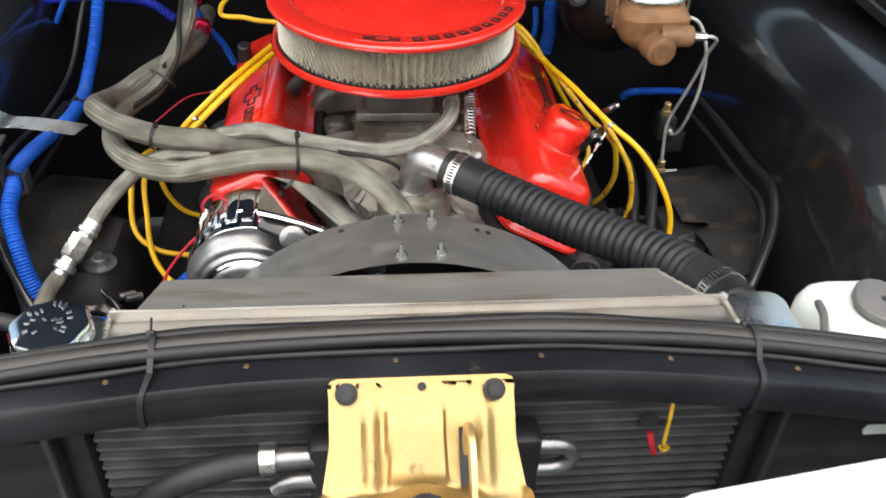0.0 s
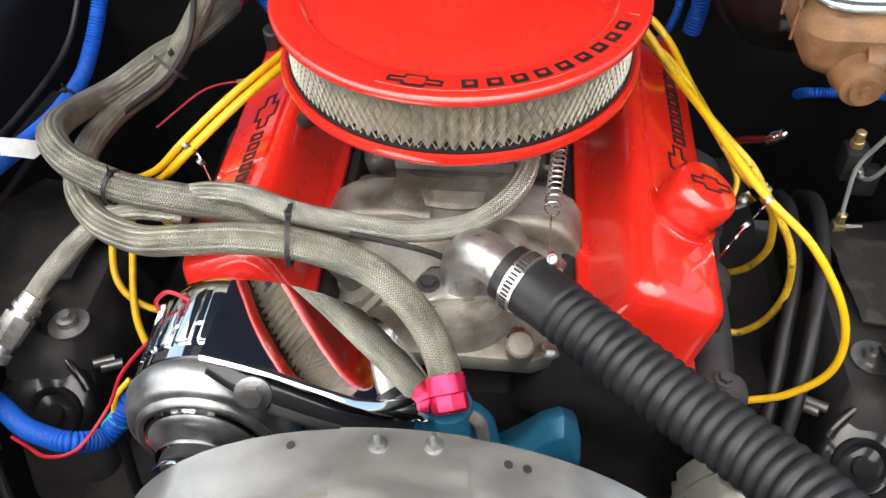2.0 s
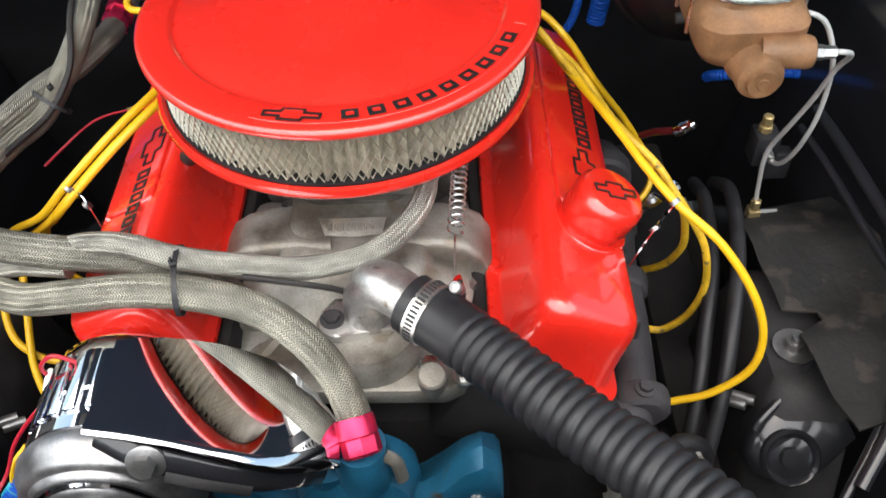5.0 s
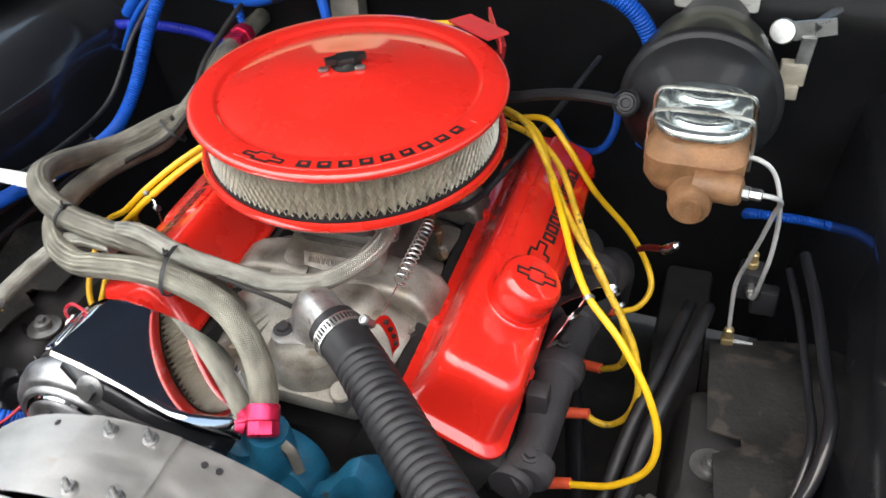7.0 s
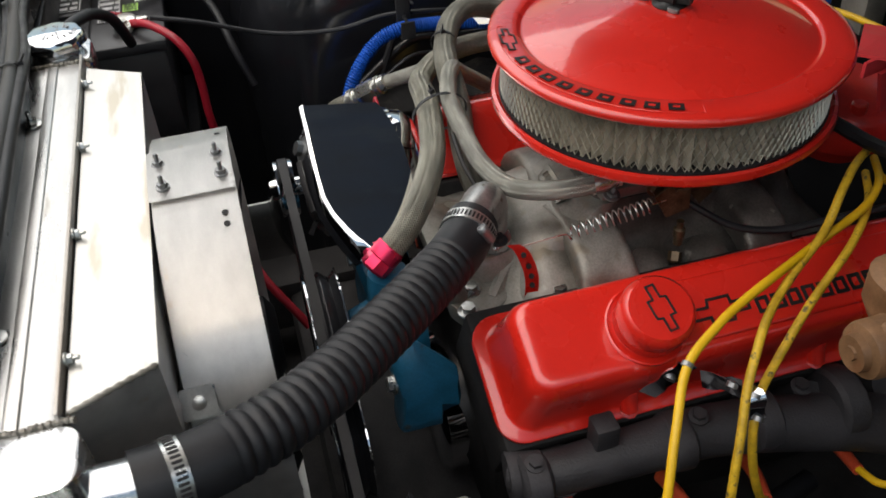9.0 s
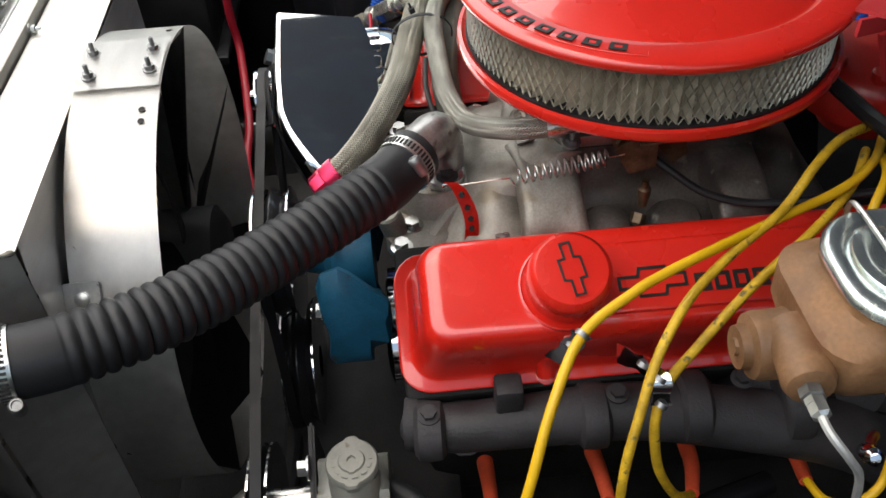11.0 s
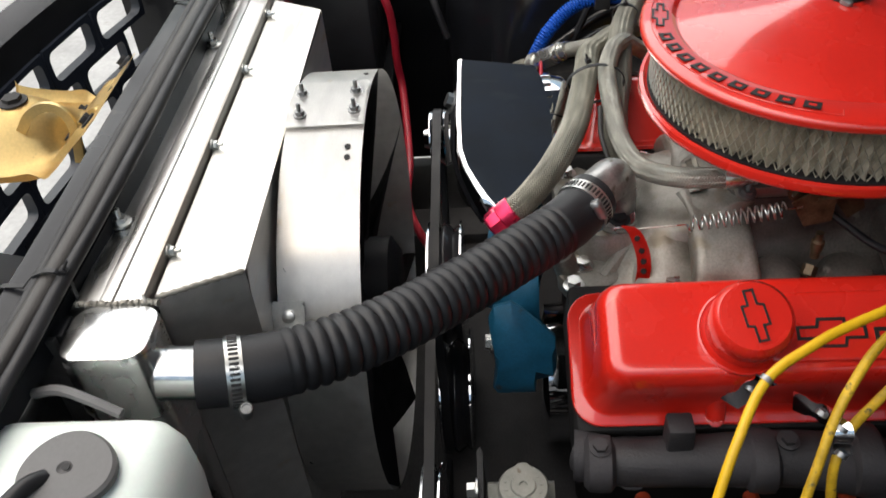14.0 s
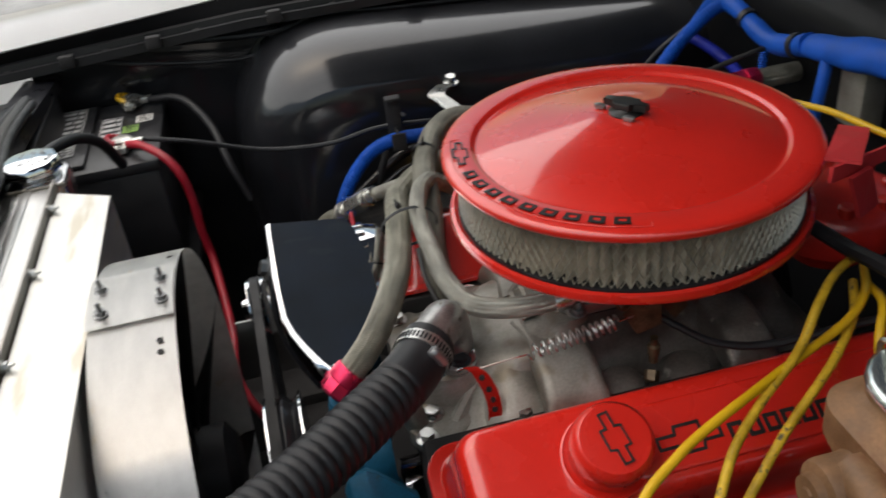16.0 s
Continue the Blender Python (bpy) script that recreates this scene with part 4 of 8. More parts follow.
for sx in (-1, 1):
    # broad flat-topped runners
    for yc, w, cast in ((-0.100, 0.062, ALU_CAST), (0.085, 0.05, ALU_OILY_SHADED)):
        bm = B()
        rows = []
        for x, zt, ww, hh in ((0.02, 0.762, w * 1.2, 0.05), (0.055, 0.759, w * 1.02, 0.05), (0.085, 0.756, w, 0.05), (0.106, 0.750, w, 0.05), (0.122, 0.738, w * 1.05, 0.05), (0.134, 0.715, w * 1.12, 0.05)):
            rows.append([(XE + sx * x, yc + p[0], zt - hh / 2 + p[1]) for p in rounded(ww, hh, 0.012, 4)])
        loft(bm, rows)
        part("runner", bm, cast, im, sharp=60)
    bm = B()
    wing = []
    for x, zt, y0_, y1_ in ((0.03, 0.750, -0.178, -0.125), (0.06, 0.746, -0.182, -0.125), (0.085, 0.737, -0.188, -0.12), (0.108, 0.722, -0.192, -0.12), (0.124, 0.700, -0.195, -0.12)):
        wing.append([(XE + sx * x, y0_, zt - 0.03), (XE + sx * x, y0_ + 0.008, zt - 0.012), (XE + sx * x, (y0_ + y1_) / 2, zt), (XE + sx * x, y1_ - 0.01, zt - 0.004), (XE + sx * x, y1_, zt - 0.03)])
    loft(bm, wing)
    part("front_wing", bm, ALU_CAST, im, sharp=60)
    bm = B()
    for yc in (-0.045, 0.025):
        lathe(bm, [(0.03, -0.02), (0.029, 0.0), (0.022, 0.012), (0.010, 0.016), (0, 0.0165)], (XE + sx * 0.098, yc, 0.702), (sx * 0.3, 0, 1), 20)
    pieces("cast_boss", bm, ALU_OILY_SHADED, im)
    bm = B()
    tube(bm, [(XE + sx * 0.035, -0.155, 0.738), (XE + sx * 0.06, -0.19, 0.715), (XE + sx * 0.085, -0.215, 0.70)], 0.008, 8, 5)
    part("cast_rib", bm, ALU_CAST, im)
bm = B()
front = [(-0.10, -0.245), (-0.085, -0.258), (0.085, -0.262), (0.105, -0.252), (0.112, -0.225), (0.095, -0.20), (0.05, -0.17), (-0.05, -0.17), (-0.09, -0.2), (-0.11, -0.225)]
prism(bm, front, 0.022, Matrix.Translation((XE, 0, 0.684)), 0.005)
part("front_flange", bm, ALU_CAST, im)
bm = B()
lathe(bm, [(0.05, 0), (0.05, 0.03), (0.046, 0.036), (0.044, 0.04)], (0.005, -0.207, 0.695), (0, 0, 1), 32)
box(bm, (-0.03, -0.225, 0.70), (0.045, -0.18, 0.736), 0.012)
part("thermostat_boss", bm, ALU_CAST, im)
bm = B()
for x, y, z in ((0.09, -0.247, 0.706), (-0.105, -0.24, 0.706), (0.06, -0.235, 0.706), (0.098, -0.15, 0.712), (-0.118, -0.15, 0.712)):
    bolt(bm, (x, y, z), (0, 0, 1), 0.0075, 0.008)
pieces("manifold_bolt", bm, STEEL, im)
bm = B()
lathe(bm, [(0.013, 0), (0.013, 0.028), (0.011, 0.03)], (0.062, -0.25, 0.698), (0, -0.3, 1), 16)
part("sender_boss", bm, ALU_CAST, im)
# cast name plate with raised, unreadable marks
bm = B()
mp_ = Matrix.Translation((-0.0095, -0.1158, 0.7665)) @ Matrix.Rotation(radians(32.7), 4, 'X')
prism(bm, [(-0.027, -0.008), (-0.006, -0.0095), (0.006, -0.0095), (0.027, -0.008), (0.0325, 0.009), (-0.0325, 0.009)], 0.0025, mp_, 0.0008)
bars(bm, lambda d: mp_ @ Matrix.Translation((-0.022 + d, 0.0005, 0.0025)), 9, 0.0055, 0.003, 0.008, 0.0012)
part("cast_plate", bm, ALU_CAST, im)

# water neck
wn_ = thing("water_neck", (0.0, -0.205, 0.735), "polished aluminium ninety degree water neck", "water neck")
bm = B()
prism(bm, [(p[0], p[1]) for p in rounded(0.085, 0.04, 0.018)], 0.009, Matrix.Translation((0.004, -0.203, 0.735)) @ Matrix.Rotation(radians(12), 4, 'Z'), 0.002)
part("flange", bm, SATIN, wn_)
bm = B()
tube(bm, [(0.008, -0.2, 0.738), (0.008, -0.199, 0.765), (0.018, -0.204, 0.785), (0.036, -0.217, 0.789), (0.062, -0.24, 0.785)], lambda s, u: 0.0232 - 0.0022 * u, 22, 8)
part("elbow", bm, mat("stained_polished_aluminium", (0.42, 0.41, 0.4), 0.34, 0.85, var=0.3, scale=30, rvar=0.12, bump=0.3, bscale=160, specks=((0.2, 0.17, 0.14), 60, 0.62)), wn_, "stained polished elbow")
bm = B()
for x, y in ((-0.026, -0.208), (0.034, -0.196)):
    bolt(bm, (x, y, 0.744), (0, 0, 1), 0.0075, 0.006)
pieces("neck_bolt", bm, IRON, wn_)

# carburetor under the air cleaner
carb = thing("carburetor", (XE, 0, 0.776), "grey zinc four barrel carburetor", "carburetor")
bm = B()
box(bm, (XE - 0.06, -0.085, 0.776), (XE + 0.06, 0.09, 0.79), 0.003)
box(bm, (XE - 0.052, -0.06, 0.79), (XE + 0.052, 0.07, 0.862), 0.008)
part("body", bm, mat("dull_zinc", (0.26, 0.25, 0.23), 0.45, 0.7, scale=25, bump=0.3), carb)
bm = B()
box(bm, (XE - 0.05, -0.10, 0.795), (XE + 0.05, -0.06, 0.85), 0.01)
box(bm, (XE - 0.05, 0.07, 0.795), (XE + 0.05, 0.105, 0.85), 0.01)
pieces("float_bowl", bm, mat("dark_zinc", (0.14, 0.135, 0.13), 0.4, 0.7, scale=25, bump=0.3), carb)
bm = B()
for x, z in ((0.055, 0.80), (0.06, 0.815), (0.07, 0.806)):
    tube(bm, [(x, -0.05, z), (x + 0.012, -0.02, z + 0.004), (x + 0.01, 0.05, z - 0.004), (x - 0.002, 0.07, z)], 0.0028, 8)
for y in (-0.03, 0.01, 0.05):
    bolt(bm, (0.06, y, 0.80 + 0.01 * math.sin(40 * y)), (1, 0, 0), 0.007, 0.008)
prism(bm, [(-0.02, -0.014), (0.03, -0.008), (0.026, 0.01), (-0.015, 0.02)], 0.003, Matrix.Translation((0.068, 0.01, 0.795)) @ Matrix.Rotation(radians(90), 4, 'Y') @ Matrix.Rotation(radians(30), 4, 'Z'))
pieces("throttle_link", bm, BROWN_ZINC, carb, "brown stained throttle levers and rods")
bm = B()
lathe(bm, [(0.005, 0), (0.005, 0.010), (0.0065, 0.011), (0.0065, 0.02), (0.004, 0.022), (0.004, 0.03)], (0.088, -0.012, 0.732), (0, 0, 1), 14)
part("fuel_fitting", bm, BROWN_ZINC, carb, "brass coloured fitting below the linkage")
bm = B()
lathe(bm, [(0.0075, 0), (0.0075, 0.01), (0.005, 0.012)], (0.09, -0.014, 0.722), (0.5, -0.3, -0.6), 6)
part("fitting_nut", bm, BROWN_ZINC, carb)
bm = B()
prism(bm, [(-0.012, -0.018), (0.016, -0.014), (0.02, 0.012), (-0.004, 0.022), (-0.018, 0.008)], 0.0025, Matrix.Translation((0.082, -0.022, 0.79)) @ Matrix.Rotation(radians(80), 4, 'Y') @ Matrix.Rotation(radians(20), 4, 'Z'))
tube(bm, [(0.083, -0.02, 0.80), (0.086, 0.01, 0.804), (0.08, 0.05, 0.80), (0.07, 0.075, 0.80)], 0.002, 8)
part("throttle_plate", bm, BROWN_ZINC, carb, "stained throttle lever plate")
for y in (-0.078, -0.03, 0.03):
    bm = B()
    bolt(bm, (0.056, y, 0.79), (0.3, 0, 1), 0.006, 0.006, True, 0.006)
    part("mount_nut", bm, STEEL_DARK, carb)

# air cleaner
ac = thing("air_cleaner", (XE, 0, 0.862), "round red air cleaner with wire mesh pleated filter", "air cleaner")
bm = B()
lathe(bm, [(0.05, 0.86), (0.10, 0.858), (0.165, 0.862), (0.172, 0.860), (0.1765, 0.862), (0.178, 0.866), (0.1765, 0.871), (0.173, 0.872), (0.170, 0.869), (0.12, 0.866), (0.05, 0.866)], (XE, 0, 0), (0, 0, 1), 128)
part("base_pan", bm, RED, ac, "red base pan rim", sharp=55)
bm = B()
lathe(bm, [(0.150, 0.924), (0.1745, 0.924), (0.1785, 0.9255), (0.1805, 0.929), (0.1800, 0.933), (0.1765, 0.9355), (0.170, 0.936), (0.152, 0.9375), (0.1495, 0.9365), (0.1475, 0.934), (0.1455, 0.9335), (0.143, 0.935),
           (0.10, 0.9425), (0.06, 0.9505), (0.035, 0.9565), (0.025, 0.958), (0.012, 0.9585), (0, 0.9585)], (XE, 0, 0), (0, 0, 1), 144)
part("lid", bm, RED, ac, "glossy red domed lid with stepped rim", sharp=60)
bm = B()
n = 92
rows = [[], [], [], []]
for k in range(n * 2):
    a = math.pi * k / n
    r = 0.1660 if k % 2 else 0.1535
    for i, z in enumerate((0.869, 0.872, 0.923, 0.926)):
        rows[i].append((XE + r * math.cos(a), r * math.sin(a), z))
loft(bm, rows, close=False)
part("filter_element", bm, PLEAT, ac, "cream pleated filter paper", sharp=20)
bm = B()
n, zs = 132, [0.872 + 0.0534 * k / 7 for k in range(8)]
def strand(a0, z0, a1, z1):
    am, zm = (a0 + a1) / 2, (z0 + z1) / 2
    def at(a, z, r):
        return Vector((XE + r * math.cos(a), r * math.sin(a), z))
    d = 0.0005
    vs = []
    for a, z in ((a0, z0), (a1, z1)):
        for da, dr in ((-d / 0.168, 0.1662), (d / 0.168, 0.1662), (0, 0.1676)):
            vs.append(bm.verts.new(at(a + da, z, dr)))
    for i in range(3):
        j = (i + 1) % 3
        bm.faces.new((vs[i], vs[j], vs[3 + j], vs[3 + i]))
for i in range(7):
    for k in range(n):
        a0 = 2 * math.pi * (k + 0.5 * (i % 2)) / n
        h = math.pi / n
        strand(a0, zs[i], a0 + h, zs[i + 1])
        strand(a0, zs[i], a0 - h, zs[i + 1])
part("wire_mesh", bm, SCREEN, ac, "galvanised expanded mesh over the filter", sharp=80)
bm = B()
for z in (0.8702, 0.9245):
    lathe(bm, [(0.162, -0.0012), (0.1692, -0.0012), (0.1692, 0.0012), (0.162, 0.0012)], (XE, 0, z), (0, 0, 1), 96)
pieces("filter_seal", bm, RUBBER, ac, "black rubber filter edge")
bm = B()
lathe(bm, [(0.006, 0), (0.006, 0.004), (0.004, 0.005)], (XE, 0, 0.9585), (0, 0, 1), 20)
kn = part("wing_nut", bm, CHROME, ac, "chrome centre nut with black crossbar mark")
bm = B()
mk = Matrix.Translation((XE, 0, 0.963)) @ Matrix.Rotation(radians(35), 4, 'Z')
prism(bm, logo_outline(0.046, 0.02), 0.007, mk, 0.0012)
part("knob", bm, BLACK_LETTER, kn)
bm = B()
for s in (-1, 1):
    prism(bm, rounded(0.012, 0.006, 0.0025), 0.004, Matrix.Translation((XE + s * 0.019, s * 0.013 * 0.5 - 0.012, 0.9585)) @ Matrix.Rotation(radians(35), 4, 'Z'), 0.001)
pieces("knob_foot", bm, STEEL_DARK, kn)
bm = B()
lathe(bm, [(0.017, 0), (0.017, 0.001), (0.012, 0.003), (0.009, 0.006), (0, 0.006)], (XE, 0, 0.9586), (0, 0, 1), 28)
part("knob_base", bm, BLACK_LETTER, kn)
# rim badge: stepped bar in a framed panel and nine plain bars in place of the brand name
bm = B()
def onrim(deg, r=0.1615, z=0.9368):
    a = radians(deg)
    return Matrix.Translation((XE + r * math.sin(a), -r * math.cos(a), z)) @ Matrix.Rotation(a, 4, 'Z') @ Matrix.Rotation(radians(-4.5), 4, 'X')
logo(bm, onrim(-9, 0.1615, 0.9373), 0.045, 0.014, 0.002)
bars(bm, lambda d: onrim(7 + d), 9, 7.35, 0.0135, 0.0125)
pieces("rim_mark", bm, BLACK_LETTER, ac)
bm = B()
for r in (0.1525, 0.1705):
    tube(bm, [onrim(d, r, 0.9365).translation for d in [-20 + 4.7 * k for k in range(21)]], 0.0004, 6, 2)
for d in (-20, 74):
    tube(bm, [onrim(d, 0.1525, 0.9365).translation, onrim(d, 0.1705, 0.9365).translation], 0.0004, 6, 2)
part("embossed_frame", bm, RED, ac)

# ---- hoses ----
HOSE = [(0.047, -0.226, 0.786), (0.086, -0.257, 0.783), (0.14, -0.313, 0.787), (0.188, -0.364, 0.793), (0.231, -0.409, 0.802), (0.264, -0.450, 0.811), (0.288, -0.493, 0.818), (0.301, -0.528, 0.824), (0.3065, -0.5555, 0.8278)]
rh = thing("radiator_hose", (0.2, -0.38, 0.77), "black ribbed rubber upper radiator hose with steel clamps", "hose")
HL = sum((b - a).length for a, b in zip(spline(HOSE, 40), spline(HOSE, 40)[1:]))
def ribs(s, u):
    edge = min(1, max(0, (s - 0.058) / 0.01)) * min(1, max(0, (HL - 0.066 - s) / 0.01))
    return 0.0262 + edge * (0.0042 * abs(math.sin(s * math.pi / 0.0110)) ** 0.55 - 0.0032) + 0.0006 * (1 - edge)
bm = B()
tube(bm, HOSE, ribs, 32, 40)
part("hose", bm, RUBBER, rh, sharp=70)
path = spline(HOSE, 40)
def clamp(bm, at, way, r):
    lathe(bm, [(r, -0.0065), (r + 0.0012, -0.0065), (r + 0.0012, 0.0065), (r, 0.0065)], at, way, 40)


def clamp_slots(at, way, r, parent):
    """The row of worm-drive slots punched in the band."""
    m = axis_matrix(at, way)
    for k in range(44):
        a = 2 * math.pi * k / 44
        bm = B()
        box(bm, (-0.0004, -0.0011, -0.0038), (0.0004, 0.0011, 0.0038), 0, m=m @ Matrix.Rotation(a, 4, 'Z') @ Matrix.Translation((r + 0.0012, 0, 0)))
        part("slot", bm, BLACK_DULL, parent)
def clamp_screw(bm, at, way, out, r):
    o = Vector(at) + Vector(out).normalized() * (r + 0.006)
    side = Vector(way).cross(Vector(out)).normalized()
    lathe(bm, [(0.0042, -0.009), (0.005, -0.007), (0.005, 0.003), (0.0056, 0.004), (0.0056, 0.009), (0.0044, 0.0105), (0.0035, 0.0105), (0.003, 0.009), (0, 0.009)], o, side, 14)
for idx, out in ((14, (0.7, 0.3, 0.4)), (len(path) - 41, (0.85, 0.35, -0.5))):
    at, way = path[idx], path[idx + 2] - path[idx - 2]
    bm = B()
    clamp(bm, at, way, 0.0272)
    c = part("hose_clamp", bm, STEEL, rh, "steel worm-drive clamp")
    clamp_slots(at, way, 0.0272, c)
    bm = B()
    clamp_screw(bm, at, way, out, 0.0272)
    part("clamp_screw", bm, STEEL_DARK, c)


def hose(name, pts, r, material, label, seg=14, n=8, category="hose", group=""):
    ob = thing(name, min((Vector(p) for p in pts), key=lambda p: p.z), label, category, group)
    bm = B()
    tube(bm, pts, r, seg, n)
    part("sleeve", bm, material, ob)
    return ob


def tie(parent, at, way, r, tail=(0, 0, 1), ell=1.0):
    """A black cable tie round a bundle, with its little lock and cut end."""
    bm = B()
    m = axis_matrix(at, way)
    rows = []
    for k in range(29):
        a = 2 * math.pi * k / 28
        rows.append([m @ Vector((q * math.cos(a), q * ell * math.sin(a), h)) for q, h in ((r, -0.0022), (r + 0.0012, -0.0022), (r + 0.0012, 0.0022), (r, 0.0022))])
    loft(bm, rows, close=False)
    o = Vector(at) + Vector(tail).normalized() * r * (ell if ell > 1 else 1)
    box(bm, (-0.003, -0.003, -0.0025), (0.003, 0.003, 0.0035), 0.0006, m=axis_matrix(o, tail))
    tube(bm, [o, o + Vector(tail).normalized() * 0.01], 0.0012, 6, 2)
    return part("cable_tie", bm, RUBBER, parent, "black plastic cable tie")


HA = [(0.000, -0.313, 0.728), (-0.006, -0.294, 0.742), (-0.021, -0.272, 0.760), (-0.044, -0.252, 0.777), (-0.078, -0.234, 0.792), (-0.131, -0.221, 0.800), (-0.19, -0.211, 0.796), (-0.25, -0.203, 0.782),
      (-0.303, -0.188, 0.763), (-0.36, -0.155, 0.752), (-0.405, -0.10, 0.745), (-0.427, -0.03, 0.735), (-0.432, 0.04, 0.722), (-0.424, 0.095, 0.712), (-0.40, 0.135, 0.716), (-0.375, 0.175, 0.745), (-0.356, 0.215, 0.775), (-0.352, 0.26, 0.793), (-0.358, 0.31, 0.792), (-0.362, 0.415, 0.79)]
ha = hose("heater_hose", HA, 0.0148, BRAID, "grey braided heater hose with a red anodised end", 18)
bm = B()
way = (Vector(HA[0]) - Vector(HA[1])).normalized()
lathe(bm, [(0.0145, 0.017), (0.0168, 0.0145), (0.0168, 0.002), (0.0158, 0.0005)], Vector(HA[0]) + way * 0.004, way, 8)
lathe(bm, [(0.0165, -0.014), (0.0172, -0.012), (0.0172, 0.002), (0.016, 0.003)], Vector(HA[0]) + way * 0.002, way, 28)
part("hose_end", bm, FITTING_RED, ha, "red anodised hose end")
HD = [(-0.095, -0.165, 0.66), (-0.10, -0.172, 0.70), (-0.112, -0.182, 0.74), (-0.135, -0.183, 0.772), (-0.168, -0.176, 0.786), (-0.208, -0.170, 0.793), (-0.275, -0.160, 0.794), (-0.33, -0.146, 0.792), (-0.385, -0.122, 0.796), (-0.422, -0.085, 0.796),
      (-0.444, -0.03, 0.775), (-0.452, 0.04, 0.745), (-0.440, 0.10, 0.728), (-0.405, 0.155, 0.735), (-0.372, 0.20, 0.738), (-0.352, 0.245, 0.74), (-0.348, 0.29, 0.732), (-0.348, 0.35, 0.728), (-0.348, 0.415, 0.728)]
hd = hose("heater_hose", HD, 0.0155, BRAID_DARK, "darker grimy braided heater hose looped back to the firewall", 18)
HB = [(0.062, -0.098, 0.815), (0.060, -0.122, 0.813), (0.05, -0.145, 0.808), (0.028, -0.168, 0.80), (-0.002, -0.180, 0.793), (-0.05, -0.189, 0.793), (-0.10, -0.192, 0.803), (-0.148, -0.192, 0.814), (-0.191, -0.181, 0.820), (-0.232, -0.165, 0.808), (-0.27, -0.152, 0.788), (-0.30, -0.13, 0.76), (-0.33, -0.09, 0.72)]
hb = hose("fuel_hose", HB, 0.0105, BRAID_LIGHT, "light grey braided fuel hose to the carburetor", 14)
bm = B()
lathe(bm, [(0.012, 0), (0.012, 0.016), (0.009, 0.02), (0.009, 0.03)], (0.061, -0.104, 0.814), (0.05, 1, 0.05), 12)
part("hose_end", bm, FITTING_STEEL, hb, "steel hose end")
HC = [(-0.262, -0.165, 0.778), (-0.29, -0.16, 0.776), (-0.319, -0.152, 0.768), (-0.36, -0.146, 0.747), (-0.394, -0.168, 0.724), (-0.415, -0.196, 0.707), (-0.425, -0.222, 0.697)]
hc = hose("braided_line", HC, 0.0105, BRAID_LIGHT, "thin light braided line with a steel coupling", 14)
bm = B()
d = Vector((-0.032, -0.045, -0.035)).normalized()
p0 = Vector(HC[-1])
lathe(bm, [(0.0125, -0.012), (0.0125, 0.0), (0.0145, 0.001), (0.0145, 0.006), (0.0115, 0.008), (0.0115, 0.012)], p0, d, 18)
lathe(bm, [(0.0155, 0.012), (0.0155, 0.042), (0.013, 0.045)], p0, d, 6)
lathe(bm, [(0.011, 0.045), (0.011, 0.052), (0.0145, 0.053), (0.0145, 0.062), (0.009, 0.064), (0.009, 0.075)], p0, d, 18)
part("coupling", bm, FITTING_STEEL, hc, "worn steel hex coupling")
bm = B()
tube(bm, [p0 + d * 0.07, p0 + d * 0.10, p0 + d * 0.14 + Vector((0, 0, -0.02)), p0 + d * 0.18 + Vector((0.01, 0.0, -0.07))], 0.0105, 14)
part("lower_sleeve", bm, BRAID, hc)
tie(ha, (-0.148, -0.205, 0.801), (1, 0.1, -0.05), 0.033, (0.1, -0.3, 1), 0.75)
tie(hd, (-0.335, -0.147, 0.792), (1, -0.35, 0), 0.0165, (0, 0, 1))
tie(hd, (-0.388, 0.148, 0.728), (0.55, 0.6, 0.6), 0.028, (0.4, -0.3, 1), 0.8)
hose("wire", [(-0.095, -0.205, 0.802), (-0.05, -0.208, 0.795), (-0.025, -0.203, 0.782), (-0.012, -0.195, 0.765), (-0.008, -0.19, 0.745)], 0.0028, RUBBER_OLD, "thin grey cloth covered wire over the braided hose", 8, category="wire")
hose("vacuum_line", [(-0.36, 0.38, 0.84), (-0.36, 0.30, 0.825), (-0.36, 0.22, 0.80), (-0.36, 0.165, 0.76), (-0.385, 0.12, 0.728), (-0.42, 0.06, 0.72), (-0.445, 0.0, 0.70)], 0.004, RUBBER_OLD, "thin grey line along the braided hoses", 8, category="wire")
for x, y, z in ((-0.357, 0.305, 0.792), (-0.348, 0.30, 0.731)):
    bm = B()
    lathe(bm, [(0.0165, -0.004), (0.0178, 0), (0.0178, 0.022), (0.0165, 0.024), (0.0195, 0.025), (0.0195, 0.042), (0.017, 0.045)], (x, y, z), (0, 1, 0), 8)
    single("heater_fitting", bm, FITTING_RED, "red anodised fitting on the firewall", "fitting", "heater fittings")

hose("breather_hose", [(-0.112, -0.075, 0.862), (-0.14, -0.085, 0.848), (-0.158, -0.075, 0.826), (-0.158, -0.04, 0.806), (-0.16, -0.02, 0.79)], 0.0088, RUBBER_OLD, "short black breather hose on the passenger valve cover", 14)

# ---- spark plug wires ----
def plug_wire(pts, boot, material, label, r=0.0042):
    ob = thing("spark_plug_wire", boot[0], label, "spark plug wire", "spark plug wires")
    bm = B()
    tube(bm, pts, r, 10, 8)
    part("lead", bm, material, ob)
    bm = B()
    tube(bm, boot, lambda s, u: 0.0085 - 0.002 * u, 12, 4)
    part("boot", bm, ORANGE, ob, "orange rubber boot")
    return ob

